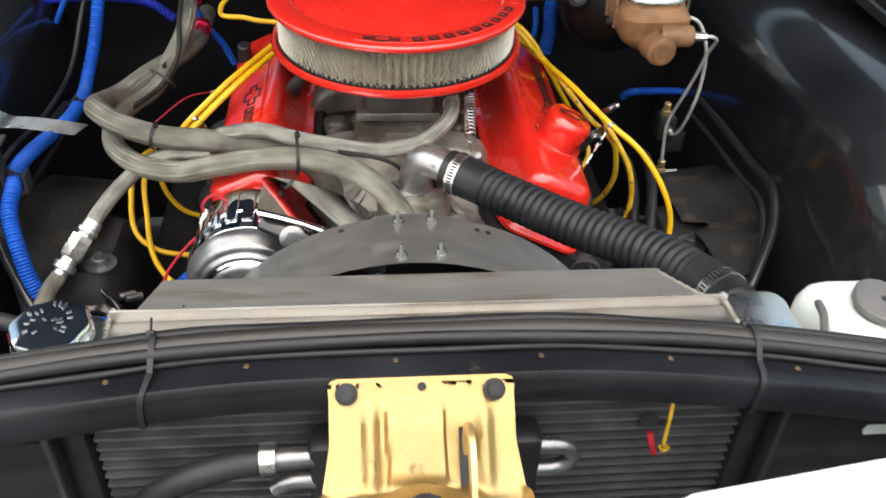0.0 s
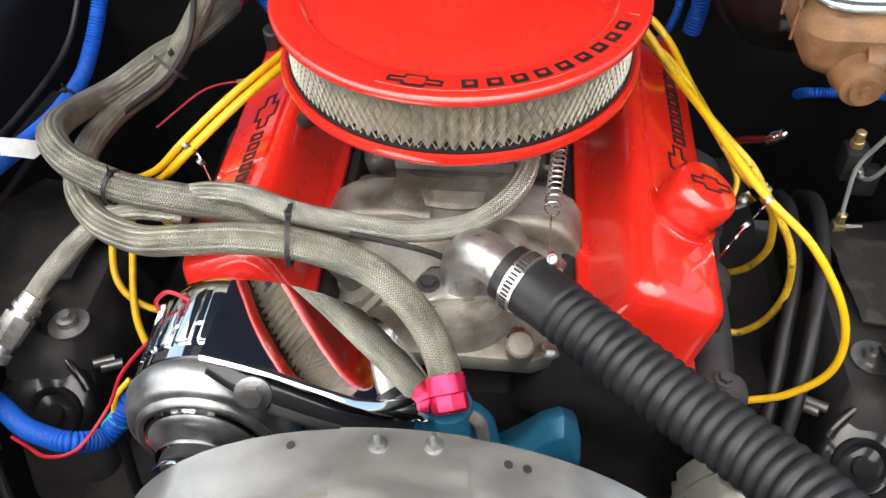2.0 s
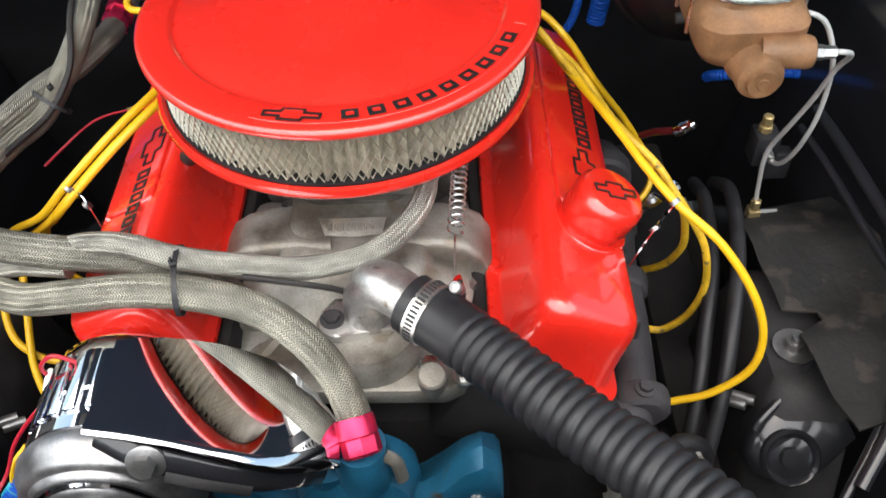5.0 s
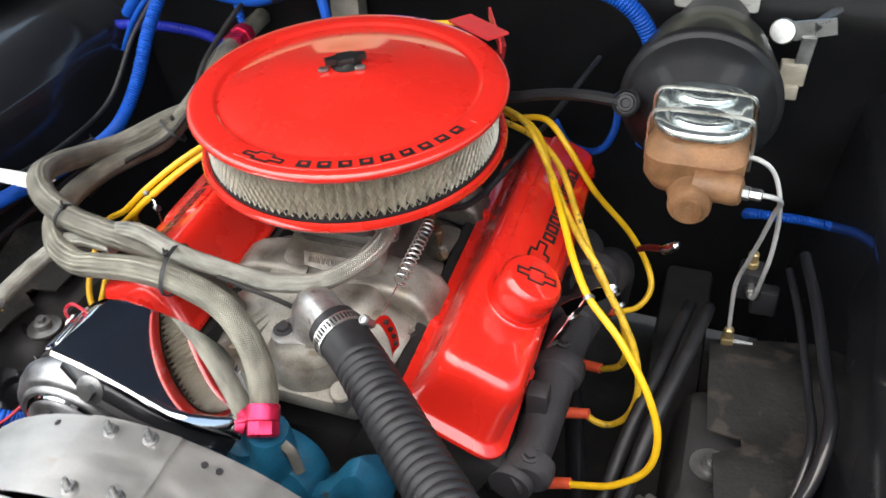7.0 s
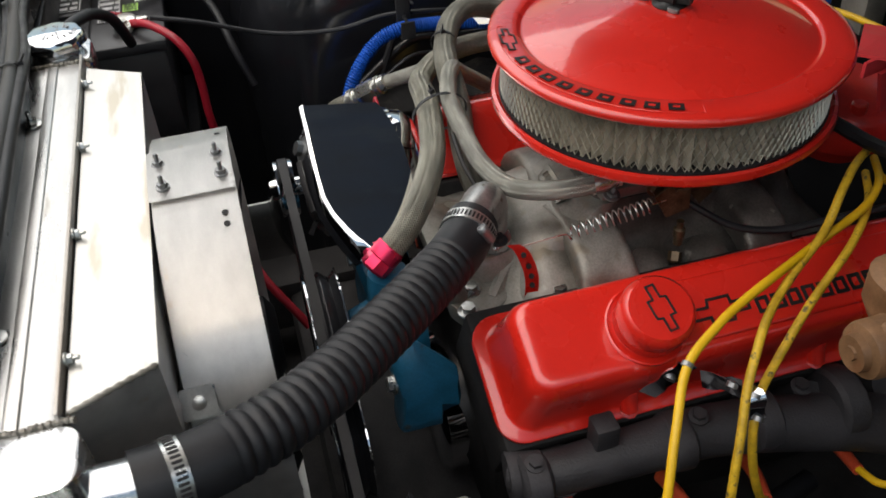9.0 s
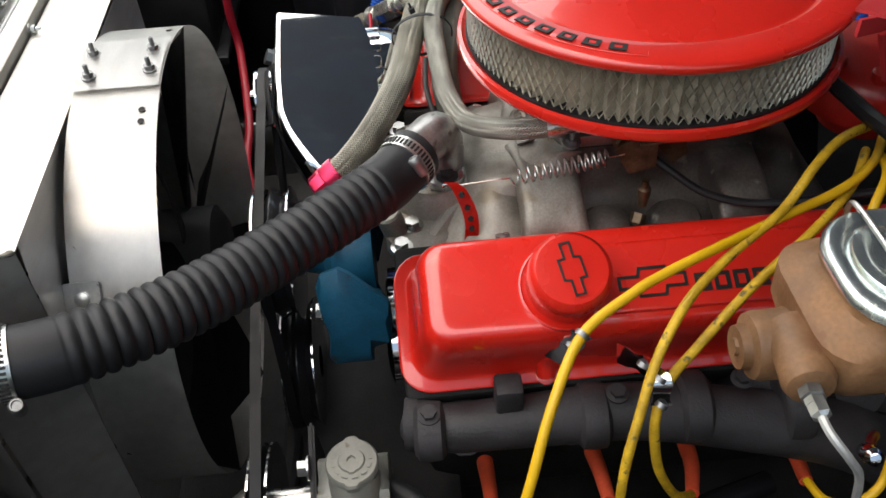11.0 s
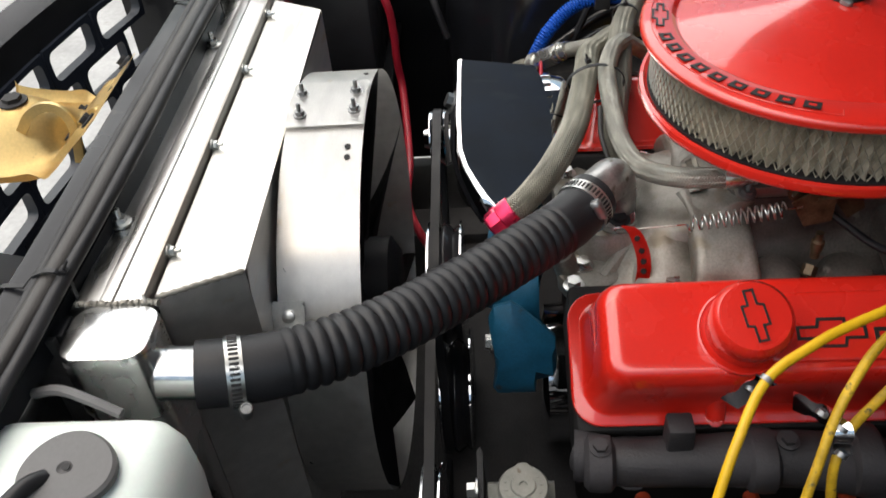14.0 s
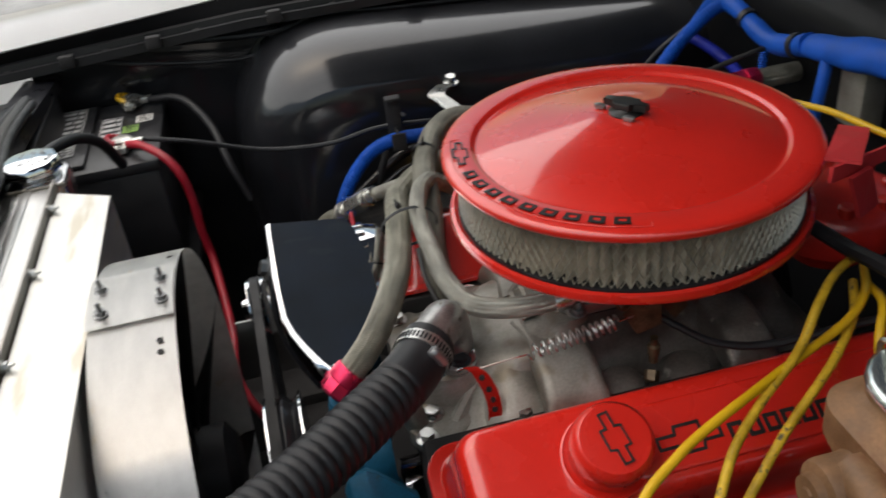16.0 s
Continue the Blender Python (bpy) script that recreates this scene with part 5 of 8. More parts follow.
lab = "yellow silicone spark plug wire with orange boot"
W1 = [(0.10, 0.20, 0.80), (0.150, 0.165, 0.812), (0.182, 0.125, 0.813), (0.207, 0.065, 0.81), (0.234, 0.0, 0.807), (0.253, -0.046, 0.803), (0.266, -0.075, 0.797), (0.291, -0.116, 0.785), (0.331, -0.144, 0.758), (0.366, -0.165, 0.71), (0.383, -0.18, 0.662), (0.377, -0.19, 0.618), (0.345, -0.191, 0.58), (0.312, -0.187, 0.561), (0.29, -0.185, 0.553)]
plug_wire(W1, [(0.225, -0.184, 0.528), (0.26, -0.184, 0.542), (0.296, -0.185, 0.556)], YELLOW, lab)
W2 = [(0.10, 0.19, 0.815), (0.150, 0.13, 0.84), (0.178, 0.097, 0.838), (0.206, 0.063, 0.816), (0.236, 0.013, 0.80), (0.262, -0.023, 0.787), (0.288, -0.048, 0.770), (0.305, -0.062, 0.748), (0.325, -0.074, 0.72), (0.343, -0.085, 0.685), (0.352, -0.088, 0.63), (0.345, -0.082, 0.575), (0.326, -0.077, 0.543), (0.308, -0.076, 0.54), (0.292, -0.076, 0.55)]
plug_wire(W2, [(0.225, -0.075, 0.528), (0.26, -0.075, 0.542), (0.297, -0.076, 0.553)], YELLOW_DIRTY, lab)
W3 = [(0.12, 0.175, 0.80), (0.17, 0.14, 0.805), (0.215, 0.09, 0.80), (0.25, 0.03, 0.775), (0.283, -0.021, 0.745), (0.302, -0.045, 0.735), (0.319, -0.058, 0.718), (0.327, -0.058, 0.688), (0.331, -0.050, 0.65), (0.323, -0.027, 0.597), (0.30, 0.0, 0.555)]
plug_wire(W3, [(0.225, 0.02, 0.528), (0.26, 0.015, 0.54), (0.298, 0.002, 0.553)], YELLOW_DIRTY, lab)
W4 = [(0.13, 0.185, 0.80), (0.18, 0.16, 0.82), (0.215, 0.135, 0.80), (0.253, 0.132, 0.74), (0.30, 0.16, 0.66), (0.33, 0.155, 0.61), (0.34, 0.135, 0.585), (0.325, 0.115, 0.565), (0.295, 0.11, 0.555)]
plug_wire(W4, [(0.225, 0.115, 0.535), (0.26, 0.115, 0.545), (0.298, 0.11, 0.555)], YELLOW, lab)
# passenger side
for k, (dx, dz, end) in enumerate(((0, 0, [(-0.392, -0.03, 0.66), (-0.388, -0.085, 0.615), (-0.376, -0.135, 0.585), (-0.35, -0.175, 0.572), (-0.315, -0.21, 0.575), (-0.285, -0.222, 0.57)]),
                                   (-0.008, 0.006, [(-0.402, -0.03, 0.68), (-0.41, -0.075, 0.635), (-0.402, -0.105, 0.60), (-0.37, -0.12, 0.58), (-0.325, -0.118, 0.568), (-0.285, -0.115, 0.56)]),
                                   (0.008, 0.005, [(-0.375, 0.0, 0.66), (-0.375, -0.01, 0.62), (-0.35, -0.01, 0.575), (-0.30, -0.008, 0.555)]))):
    pts = [(-0.10, 0.20, 0.80), (-0.155 + dx, 0.14, 0.815 + dz), (-0.195 + dx, 0.07, 0.81 + dz), (-0.248 + dx, 0.0, 0.792 + dz), (-0.299 + dx, -0.036, 0.755 + dz), (-0.334 + dx, -0.047, 0.722 + dz)] + end
    e = Vector(end[-1])
    plug_wire(pts, [e + Vector((0.06, 0, -0.03)), e + Vector((0.03, 0, -0.012)), e], YELLOW, lab)
hose("coil_wire", [(-0.15, 0.20, 0.80), (-0.222, 0.20, 0.804), (-0.253, 0.205, 0.808), (-0.285, 0.215, 0.806), (-0.295, 0.24, 0.805), (-0.288, 0.265, 0.813), (-0.26, 0.285, 0.827), (-0.20, 0.295, 0.834), (-0.108, 0.295, 0.856), (-0.022, 0.295, 0.868), (0.05, 0.31, 0.87)], 0.0042, YELLOW, "yellow wire curling out behind the air cleaner", 10, category="wire")
def separator(at, way, pts, label):
    ob = thing("wire_loom", at, label, "wire loom", "wire looms")
    bm = B()
    P = [Vector(p) for p in pts]
    line = spline(P, 5)
    rows = []
    for i, p in enumerate(line):
        t = (line[min(i + 1, len(line) - 1)] - line[max(i - 1, 0)]).normalized()
        side = t.cross(Vector((0.85 if P[0].x > 0 else -0.85, -0.2, 0.5))).normalized()
        nrm = side.cross(t) * 0.0007
        w = 0.0085 if i % 5 < 3 else 0.0065
        rows.append([p + side * w + nrm, p + side * w - nrm, p - side * w - nrm, p - side * w + nrm])
    loft(bm, rows)
    part("stem", bm, CHROME, ob, "bent mirror chrome strip")
    for q in P[1:]:
        bm = B()
        lathe(bm, [(0.0045, -0.0022), (0.0054, -0.0022), (0.0054, 0.0022), (0.0045, 0.0022)], q, way, 14)
        part("clip", bm, STEEL_DARK, ob)
separator((0.255, -0.125, 0.72), (0.5, -0.6, -0.4), [(0.256, -0.128, 0.716), (0.275, -0.12, 0.755), (0.29, -0.116, 0.785)], "chrome wire loom stand on the valve cover bolt")
separator((0.256, -0.06, 0.72), (0.4, -0.5, -0.6), [(0.258, -0.075, 0.72), (0.285, -0.062, 0.735), (0.308, -0.056, 0.745), (0.318, -0.055, 0.725)], "chrome wire loom stand by the exhaust manifold")
separator((-0.28, -0.02, 0.70), (-0.6, -0.4, -0.5), [(-0.275, -0.06, 0.70), (-0.29, -0.045, 0.74), (-0.305, -0.038, 0.757)], "chrome wire loom stand beside the passenger valve cover")
# ---- wiring looms ----
def loom(pts, r, material, label, rib=0.0035, name="wiring_loom"):
    ob = thing(name, min((Vector(p) for p in pts), key=lambda p: p.z), label, "wiring loom", "wiring looms")
    bm = B()
    tube(bm, pts, lambda s, u: r - 0.0022 + 0.0028 * abs(math.sin(s * 3.1416 / (rib * 1.25))) ** 0.5, 12, 84)
    part("loom", bm, material, ob, sharp=80)
    return ob
bl = loom([(-0.492, 0.365, 0.862), (-0.497, 0.338, 0.846), (-0.505, 0.294, 0.80), (-0.514, 0.255, 0.745), (-0.524, 0.215, 0.703), (-0.523, 0.165, 0.690), (-0.520, 0.079, 0.698), (-0.527, 0.004, 0.710), (-0.538, -0.059, 0.718), (-0.543, -0.114, 0.722), (-0.53, -0.165, 0.728), (-0.528, -0.205, 0.712), (-0.513, -0.243, 0.676), (-0.496, -0.266, 0.631), (-0.474, -0.272, 0.592), (-0.437, -0.298, 0.598), (-0.40, -0.318, 0.614), (-0.365, -0.328, 0.622), (-0.342, -0.308, 0.604), (-0.315, -0.275, 0.63), (-0.27, -0.24, 0.655)], 0.0105, BLUE_LOOM, "bright blue corrugated wiring loom looping to the alternator")
tie(bl, (-0.53, -0.155, 0.73), (0, 1, 0), 0.014, (-0.2, 0, 1))
tie(bl, (-0.521, 0.12, 0.694), (0, -1, 0), 0.0125, (0, 0, 1))
hose("black_cable", [(-0.50, 0.375, 0.868), (-0.528, 0.29, 0.80), (-0.545, 0.20, 0.72), (-0.55, 0.05, 0.715), (-0.555, -0.08, 0.735), (-0.55, -0.18, 0.745), (-0.56, -0.26, 0.73), (-0.575, -0.36, 0.735), (-0.565, -0.46, 0.775), (-0.565, -0.53, 0.795)], 0.0038, RUBBER, "black battery cable along the inner fender", 8, category="cable")
hose("black_cable", [(-0.55, -0.14, 0.76), (-0.56, -0.17, 0.70), (-0.54, -0.22, 0.6), (-0.50, -0.3, 0.5), (-0.46, -0.36, 0.42)], 0.006, RUBBER, "black cable dropping beside the blue loom", 8, category="cable")
hose("red_wire", [(-0.445, -0.308, 0.590), (-0.42, -0.322, 0.598), (-0.385, -0.342, 0.616), (-0.352, -0.338, 0.628), (-0.333, -0.298, 0.64), (-0.318, -0.28, 0.67), (-0.292, -0.268, 0.70), (-0.268, -0.264, 0.722)], 0.002, RED_WIRE, "red wire to the alternator", 8, category="wire")
hose("red_wire", [(-0.233, -0.262, 0.766), (-0.250, -0.262, 0.776), (-0.265, -0.262, 0.762), (-0.264, -0.262, 0.746)], 0.002, RED_WIRE, "short red wire looping from the alternator plug", 8, category="wire")
hose("yellow_wire", [(-0.338, -0.30, 0.60), (-0.332, -0.285, 0.635), (-0.318, -0.27, 0.65)], 0.0028, YELLOW, "short yellow wire by the loom", 8, category="wire")
hose("black_cable", [(-0.335, -0.295, 0.60), (-0.338, -0.298, 0.56), (-0.345, -0.30, 0.48), (-0.34, -0.30, 0.40)], 0.006, RUBBER, "black corrugated loom hanging down", 8, category="cable")
bm = B()
lathe(bm, [(0.011, -0.012), (0.012, -0.01), (0.012, 0.01), (0.01, 0.012)], (-0.336, -0.294, 0.606), (0.4, 0.1, 0.5), 14)
single("loom_tape", bm, mat("teal_tape", (0.02, 0.3, 0.4), 0.4), "teal tape round the blue loom", "tape")
# rear looms over the firewall
rl = thing("wiring_loom", (-0.2, 0.37, 0.85), "thick blue taped wiring harness across the firewall", "wiring loom", "wiring looms")
bm = B()
tube(bm, [(-0.60, 0.375, 0.79), (-0.555, 0.375, 0.838), (-0.51, 0.37, 0.862), (-0.455, 0.37, 0.862), (-0.41, 0.37, 0.85), (-0.36, 0.37, 0.843), (-0.315, 0.37, 0.852), (-0.275, 0.37, 0.867)], lambda s, u: 0.010 + 0.006 * u + 0.0008 * math.sin(s * 90), 14, 10)
tube(bm, [(-0.275, 0.37, 0.867), (-0.20, 0.365, 0.884), (-0.12, 0.36, 0.904), (-0.04, 0.36, 0.918), (0.06, 0.37, 0.93)], lambda s, u: 0.016 + 0.007 * math.sin(3 * u) + 0.0009 * math.sin(s * 70), 16, 14, flat=0.7)
part("harness", bm, BLUE_LOOM, rl)
bm = B()
tube(bm, [(-0.49, 0.36, 0.862), (-0.53, 0.35, 0.835), (-0.57, 0.345, 0.79), (-0.60, 0.34, 0.74)], 0.005, 10)
part("branch", bm, BLUE_LOOM, rl)
bm = B()
tube(bm, [(-0.22, 0.36, 0.87), (-0.21, 0.35, 0.84), (-0.205, 0.34, 0.79), (-0.20, 0.33, 0.72)], 0.008, 10)
part("branch", bm, BLUE_LOOM, rl)
bm = B()
for at, way, r in (((-0.30, 0.37, 0.858), (1, 0, 0.3), 0.0165), ((-0.43, 0.37, 0.856), (1, 0, -0.2), 0.0145)):
    lathe(bm, [(r, -0.005), (r + 0.001, -0.005), (r + 0.001, 0.005), (r, 0.005)], at, way, 16)
pieces("tape_band", bm, RUBBER, rl)
loom([(-0.83, 0.37, 0.705), (-0.75, 0.37, 0.737), (-0.66, 0.37, 0.762), (-0.58, 0.37, 0.774), (-0.5, 0.37, 0.775), (-0.44, 0.37, 0.765), (-0.40, 0.37, 0.735)], 0.0085, NAVY_LOOM, "deep blue loom low on the firewall")
loom([(-0.38, 0.375, 0.845), (-0.365, 0.36, 0.79), (-0.349, 0.36, 0.737), (-0.318, 0.36, 0.691), (-0.30, 0.36, 0.65)], 0.006, BLUE_LOOM, "thin blue loom dropping behind the engine", 0.003)
loom([(0.251, 0.30, 0.787), (0.254, 0.30, 0.745), (0.243, 0.30, 0.705), (0.221, 0.30, 0.687), (0.186, 0.30, 0.696), (0.16, 0.32, 0.72)], 0.005, BLUE_LOOM, "thin blue loom looping behind the air cleaner", 0.003)
loom([(0.06, 0.37, 0.915), (0.126, 0.365, 0.906), (0.206, 0.362, 0.909), (0.256, 0.36, 0.884), (0.285, 0.36, 0.84), (0.297, 0.36, 0.80), (0.292, 0.36, 0.755), (0.295, 0.36, 0.717), (0.29, 0.36, 0.672)], 0.0125, BLUE_LOOM, "bright blue corrugated loom arching down behind the brake booster", 0.004)
loom([(0.455, 0.34, 0.585), (0.455, 0.32, 0.602), (0.462, 0.303, 0.615), (0.48, 0.30, 0.618), (0.55, 0.30, 0.617), (0.64, 0.29, 0.61)], 0.007, BLUE_LOOM, "blue loom under the master cylinder", 0.003)
hose("black_cable", [(0.06, 0.16, 0.835), (0.12, 0.165, 0.84), (0.18, 0.158, 0.858), (0.23, 0.146, 0.87), (0.276, 0.138, 0.872)], 0.0075, RUBBER, "black vacuum hose to the brake booster", 8, category="hose")
# passenger side rear plug
bm = B()
lathe(bm, [(0.011, 0), (0.011, 0.03), (0.0105, 0.045), (0.008, 0.047)], (-0.252, 0.165, 0.74), (0.05, -0.3, 1), 14)
single("blanking_plug", bm, RUBBER, "black rubber plug by the passenger cylinder head", "plug")

# ---- alternator and bracket ----
alt = thing("alternator", (-0.2, -0.32, 0.63), "chrome alternator with a ribbed fan housing", "alternator")
AX = (-0.204, 0, 0.700)
bm = B()
lathe(bm, [(0.02, -0.374), (0.040, -0.373), (0.0485, -0.369), (0.050, -0.3645), (0.053, -0.3635), (0.0575, -0.3665), (0.0605, -0.3645), (0.0615, -0.3605), (0.066, -0.3605), (0.0705, -0.357), (0.0715, -0.3525), (0.0755, -0.348), (0.0775, -0.337), (0.075, -0.331)], AX, (0, 1, 0), 48)
part("front_housing", bm, mat("machined_grey_housing", (0.33, 0.33, 0.335), 0.4, 0.9, var=0.25, scale=40, rvar=0.1, bump=0.12, bscale=260), alt, "satin grey front fan housing", sharp=50)
bm = B()
lathe(bm, [(0.0515, -0.3685), (0.0535, -0.3665), (0.0535, -0.3645), (0.0505, -0.3665)], AX, (0, 1, 0), 48)
part("fan_ring", bm, CHROME, alt, "bright fan ring")
bm = B()
lathe(bm, [(0.072, -0.330), (0.0745, -0.328), (0.0745, -0.316), (0.0715, -0.314), (0.0715, -0.292), (0.0735, -0.290), (0.0735, -0.255), (0.071, -0.238), (0.06, -0.226), (0.03, -0.22), (0, -0.22)], AX, (0, 1, 0), 48)
part("chrome_case", bm, CHROME, alt, "mirror chrome case", sharp=40)
bm = B()
for k in range(12):
    a = 2 * math.pi * k / 12
    box(bm, (-0.008, -0.3275, 0.073), (0.008, -0.3175, 0.0749), 0.0015, m=Matrix.Translation(AX) @ Matrix.Rotation(a, 4, 'Y'))
pieces("cooling_slot", bm, BLACK_DULL, alt)
bm = B()
for k in range(22):
    a = 2 * math.pi * k / 22
    box(bm, (-0.0075, -0.312, 0.068), (0.0075, -0.252, 0.0762), 0.0025, m=Matrix.Translation(AX) @ Matrix.Rotation(a, 4, 'Y'))
pieces("case_rib", bm, CHROME, alt)
bm = B()
lathe(bm, [(0.012, -0.372), (0.012, -0.382), (0.036, -0.384), (0.037, -0.388), (0.031, -0.395), (0.036, -0.402), (0.036, -0.406), (0.02, -0.407), (0.014, -0.407), (0.012, -0.415), (0, -0.415)], AX, (0, 1, 0), 40)
part("pulley", bm, CHROME, alt, "chrome pulley")
bm = B()
box(bm, (-0.009, -0.007, -0.010), (0.009, 0.007, 0.010), 0.002, m=Matrix.Translation((-0.2605, -0.262, 0.739)) @ Matrix.Rotation(radians(25), 4, 'Y'))
part("plug", bm, WHITE_TAPE, alt, "white plastic plug")
br = thing("alternator_bracket", (-0.12, -0.31, 0.69), "mirror chrome alternator bracket plate", "bracket")
def on_plate(x, y):
    u = x + 0.184
    return Vector((x, y, 0.822 - 0.25 * u - 1.6 * u * u - 0.15 * (y + 0.36)))
# stations across the gently bowed plate: x, front edge, rear edge
PST = ((-0.184, -0.3595, -0.273), (-0.168, -0.360, -0.267), (-0.152, -0.360, -0.263), (-0.132, -0.3605, -0.260), (-0.112, -0.361, -0.258), (-0.09, -0.361, -0.258), (-0.068, -0.360, -0.260), (-0.052, -0.354, -0.268), (-0.038, -0.344, -0.278), (-0.024, -0.332, -0.293), (-0.014, -0.320, -0.306))
bm = B()
loft(bm, [[on_plate(x, a + (b - a) * k / 8) for k in range(9)] + [on_plate(x, b + (a - b) * k / 8) - Vector((0, 0, 0.003)) for k in range(9)] for x, a, b in PST])
part("plate", bm, mat("mirror_chrome_plate", (0.85, 0.86, 0.88), 0.03, 1.0, var=0.02, rvar=0.015, bump=0), br, "mirror chrome plate", sharp=60)
bm = B()
rows = []
for i, (x, a, b) in enumerate(PST):
    w = 0.8 + 2.0 * (i / (len(PST) - 1)) ** 3
    p = on_plate(x, a)
    rows.append([p + Vector((0, dy * w, dz * w)) for dy, dz in ((0.002, 0.0002), (0.0, 0.0006), (-0.003, 0.0), (-0.0055, -0.0016), (-0.0068, -0.0042), (-0.0055, -0.0048), (0.001, -0.003))])
loft(bm, rows)
part("front_edge", bm, CHROME, br, "rolled chrome edge")
bm = B()
tube(bm, [(-0.182, -0.352, 0.800), (-0.150, -0.366, 0.792), (-0.12, -0.368, 0.776), (-0.08, -0.366, 0.752), (-0.045, -0.352, 0.728), (-0.03, -0.335, 0.70)], 0.0105, 12, 6, flat=0.3)
arm_a = part("slotted_arm", bm, BLACK_GLOSS, br, "black slotted adjusting arm")
bm = B()
tube(bm, [(-0.132, -0.3785, 0.781), (-0.105, -0.3785, 0.767), (-0.075, -0.3755, 0.749)], 0.0042, 10, 6, flat=0.35)
part("arm_slot", bm, BLACK_DULL, arm_a, "long dark slot")
bm = B()
lathe(bm, [(0.015, -0.001), (0.015, 0.0015), (0.012, 0.003)], (-0.146, -0.3695, 0.787), (0.05, -0.9, 0.45), 24)
bolt(bm, (-0.146, -0.372, 0.7885), (0.05, -0.9, 0.45), 0.0088, 0.007, False)
part("adjusting_bolt", bm, STEEL_DARK, br)
bm = B()
tube(bm, [(-0.05, -0.31, 0.735), (-0.05, -0.295, 0.69), (-0.052, -0.275, 0.63)], 0.012, 16)
part("spacer", bm, CHROME, br)

# ---- water pump, pulleys, belts ----
wp = thing("water_pump", (XE, -0.29, 0.58), "blue painted cast iron water pump, chipped paint", "water pump")
bm = B()
lathe(bm, [(0.055, -0.28), (0.06, -0.30), (0.05, -0.325), (0.03, -0.335), (0.022, -0.36)], (XE, 0, 0.62), (0, 1, 0), 32)
rows = []
part("housing", bm, BLUE_PAINT, wp)
for sx in (-1, 1):
    bm = B()
    rows = []
    for x, zt, zb, f in ((0.03, 0.615, 0.56, 0.6), (0.06, 0.632, 0.552, 0.8), (0.08, 0.655, 0.548, 0.95), (0.098, 0.685, 0.55, 1), (0.114, 0.697, 0.556, 1), (0.127, 0.682, 0.572, 0.95), (0.132, 0.66, 0.59, 0.85)):
        zm = zb + (zt - zb) * 0.62
        rows.append([(XE + sx * x, -0.30 + f * dy, z) for dy, z in ((-0.036, zt - 0.022), (-0.030, zt - 0.006), (-0.012, zt), (-0.002, zt - 0.008), (0.034, zm), (0.036, zm - 0.03), (0.014, zb + 0.02), (0.012, zb), (-0.030, zb), (-0.035, zb + 0.01), (-0.031, zb + 0.04), (-0.033, zm))])
    loft(bm, rows)
    lg = part("leg", bm, BLUE_PAINT, wp)
    bm = B()
    bolt(bm, (XE + sx * 0.108, -0.334, 0.633), (0, -1, 0.1), 0.0085, 0.007)
    part("leg_bolt", bm, STEEL, lg)
bm = B()
lathe(bm, [(0.026, 0), (0.024, 0.04), (0.022, 0.05)], (0.0, -0.312, 0.655), (0, 0, 1), 20)
lathe(bm, [(0.022, 0), (0.021, 0.03)], (-0.032, -0.306, 0.645), (0, -0.1, 1), 18)
part("inlet_tower", bm, BLUE_PAINT, wp)
bm = B()
tube(bm, [(0.02, -0.32, 0.70), (0.03, -0.322, 0.69), (0.034, -0.322, 0.66)], 0.006, 8, flat=0.5)
part("cast_rib", bm, ALU_CAST, wp)


def pulley(at, r, label, y0, w=0.03, material=BLACK_GLOSS):
    ob = thing("pulley", at, label, "pulley", "pulleys")
    bm = B()
    lathe(bm, [(0.02, y0 + 0.012), (r * 0.75, y0 + 0.012), (r - 0.006, y0), (r, y0), (r, y0 + 0.003), (r - 0.008, y0 + w * 0.25), (r, y0 + w * 0.48), (r, y0 + w * 0.52), (r - 0.008, y0 + w * 0.75), (r, y0 + w), (r - 0.01, y0 + w + 0.001), (0.02, y0 + w)], (at[0], 0, at[2]), (0, 1, 0), 48)
    part("sheave", bm, material, ob, sharp=45)
    bm = B()
    for q in (0.003, w):
        lathe(bm, [(r - 0.002, y0 + q - 0.002), (r + 0.001, y0 + q - 0.002), (r + 0.001, y0 + q), (r - 0.002, y0 + q)], (at[0], 0, at[2]), (0, 1, 0), 64)
    part("bright_rim", bm, CHROME, ob, "bright worn rim")
pulley((XE, -0.39, 0.62), 0.074, "double groove water pump pulley with bright rims", -0.405, 0.04)
pulley((XE, -0.39, 0.43), 0.082, "crankshaft pulley with bright rims", -0.405, 0.04)
pulley((0.262, -0.40, 0.525), 0.072, "black power steering pulley with a bright rim", -0.408, 0.02)


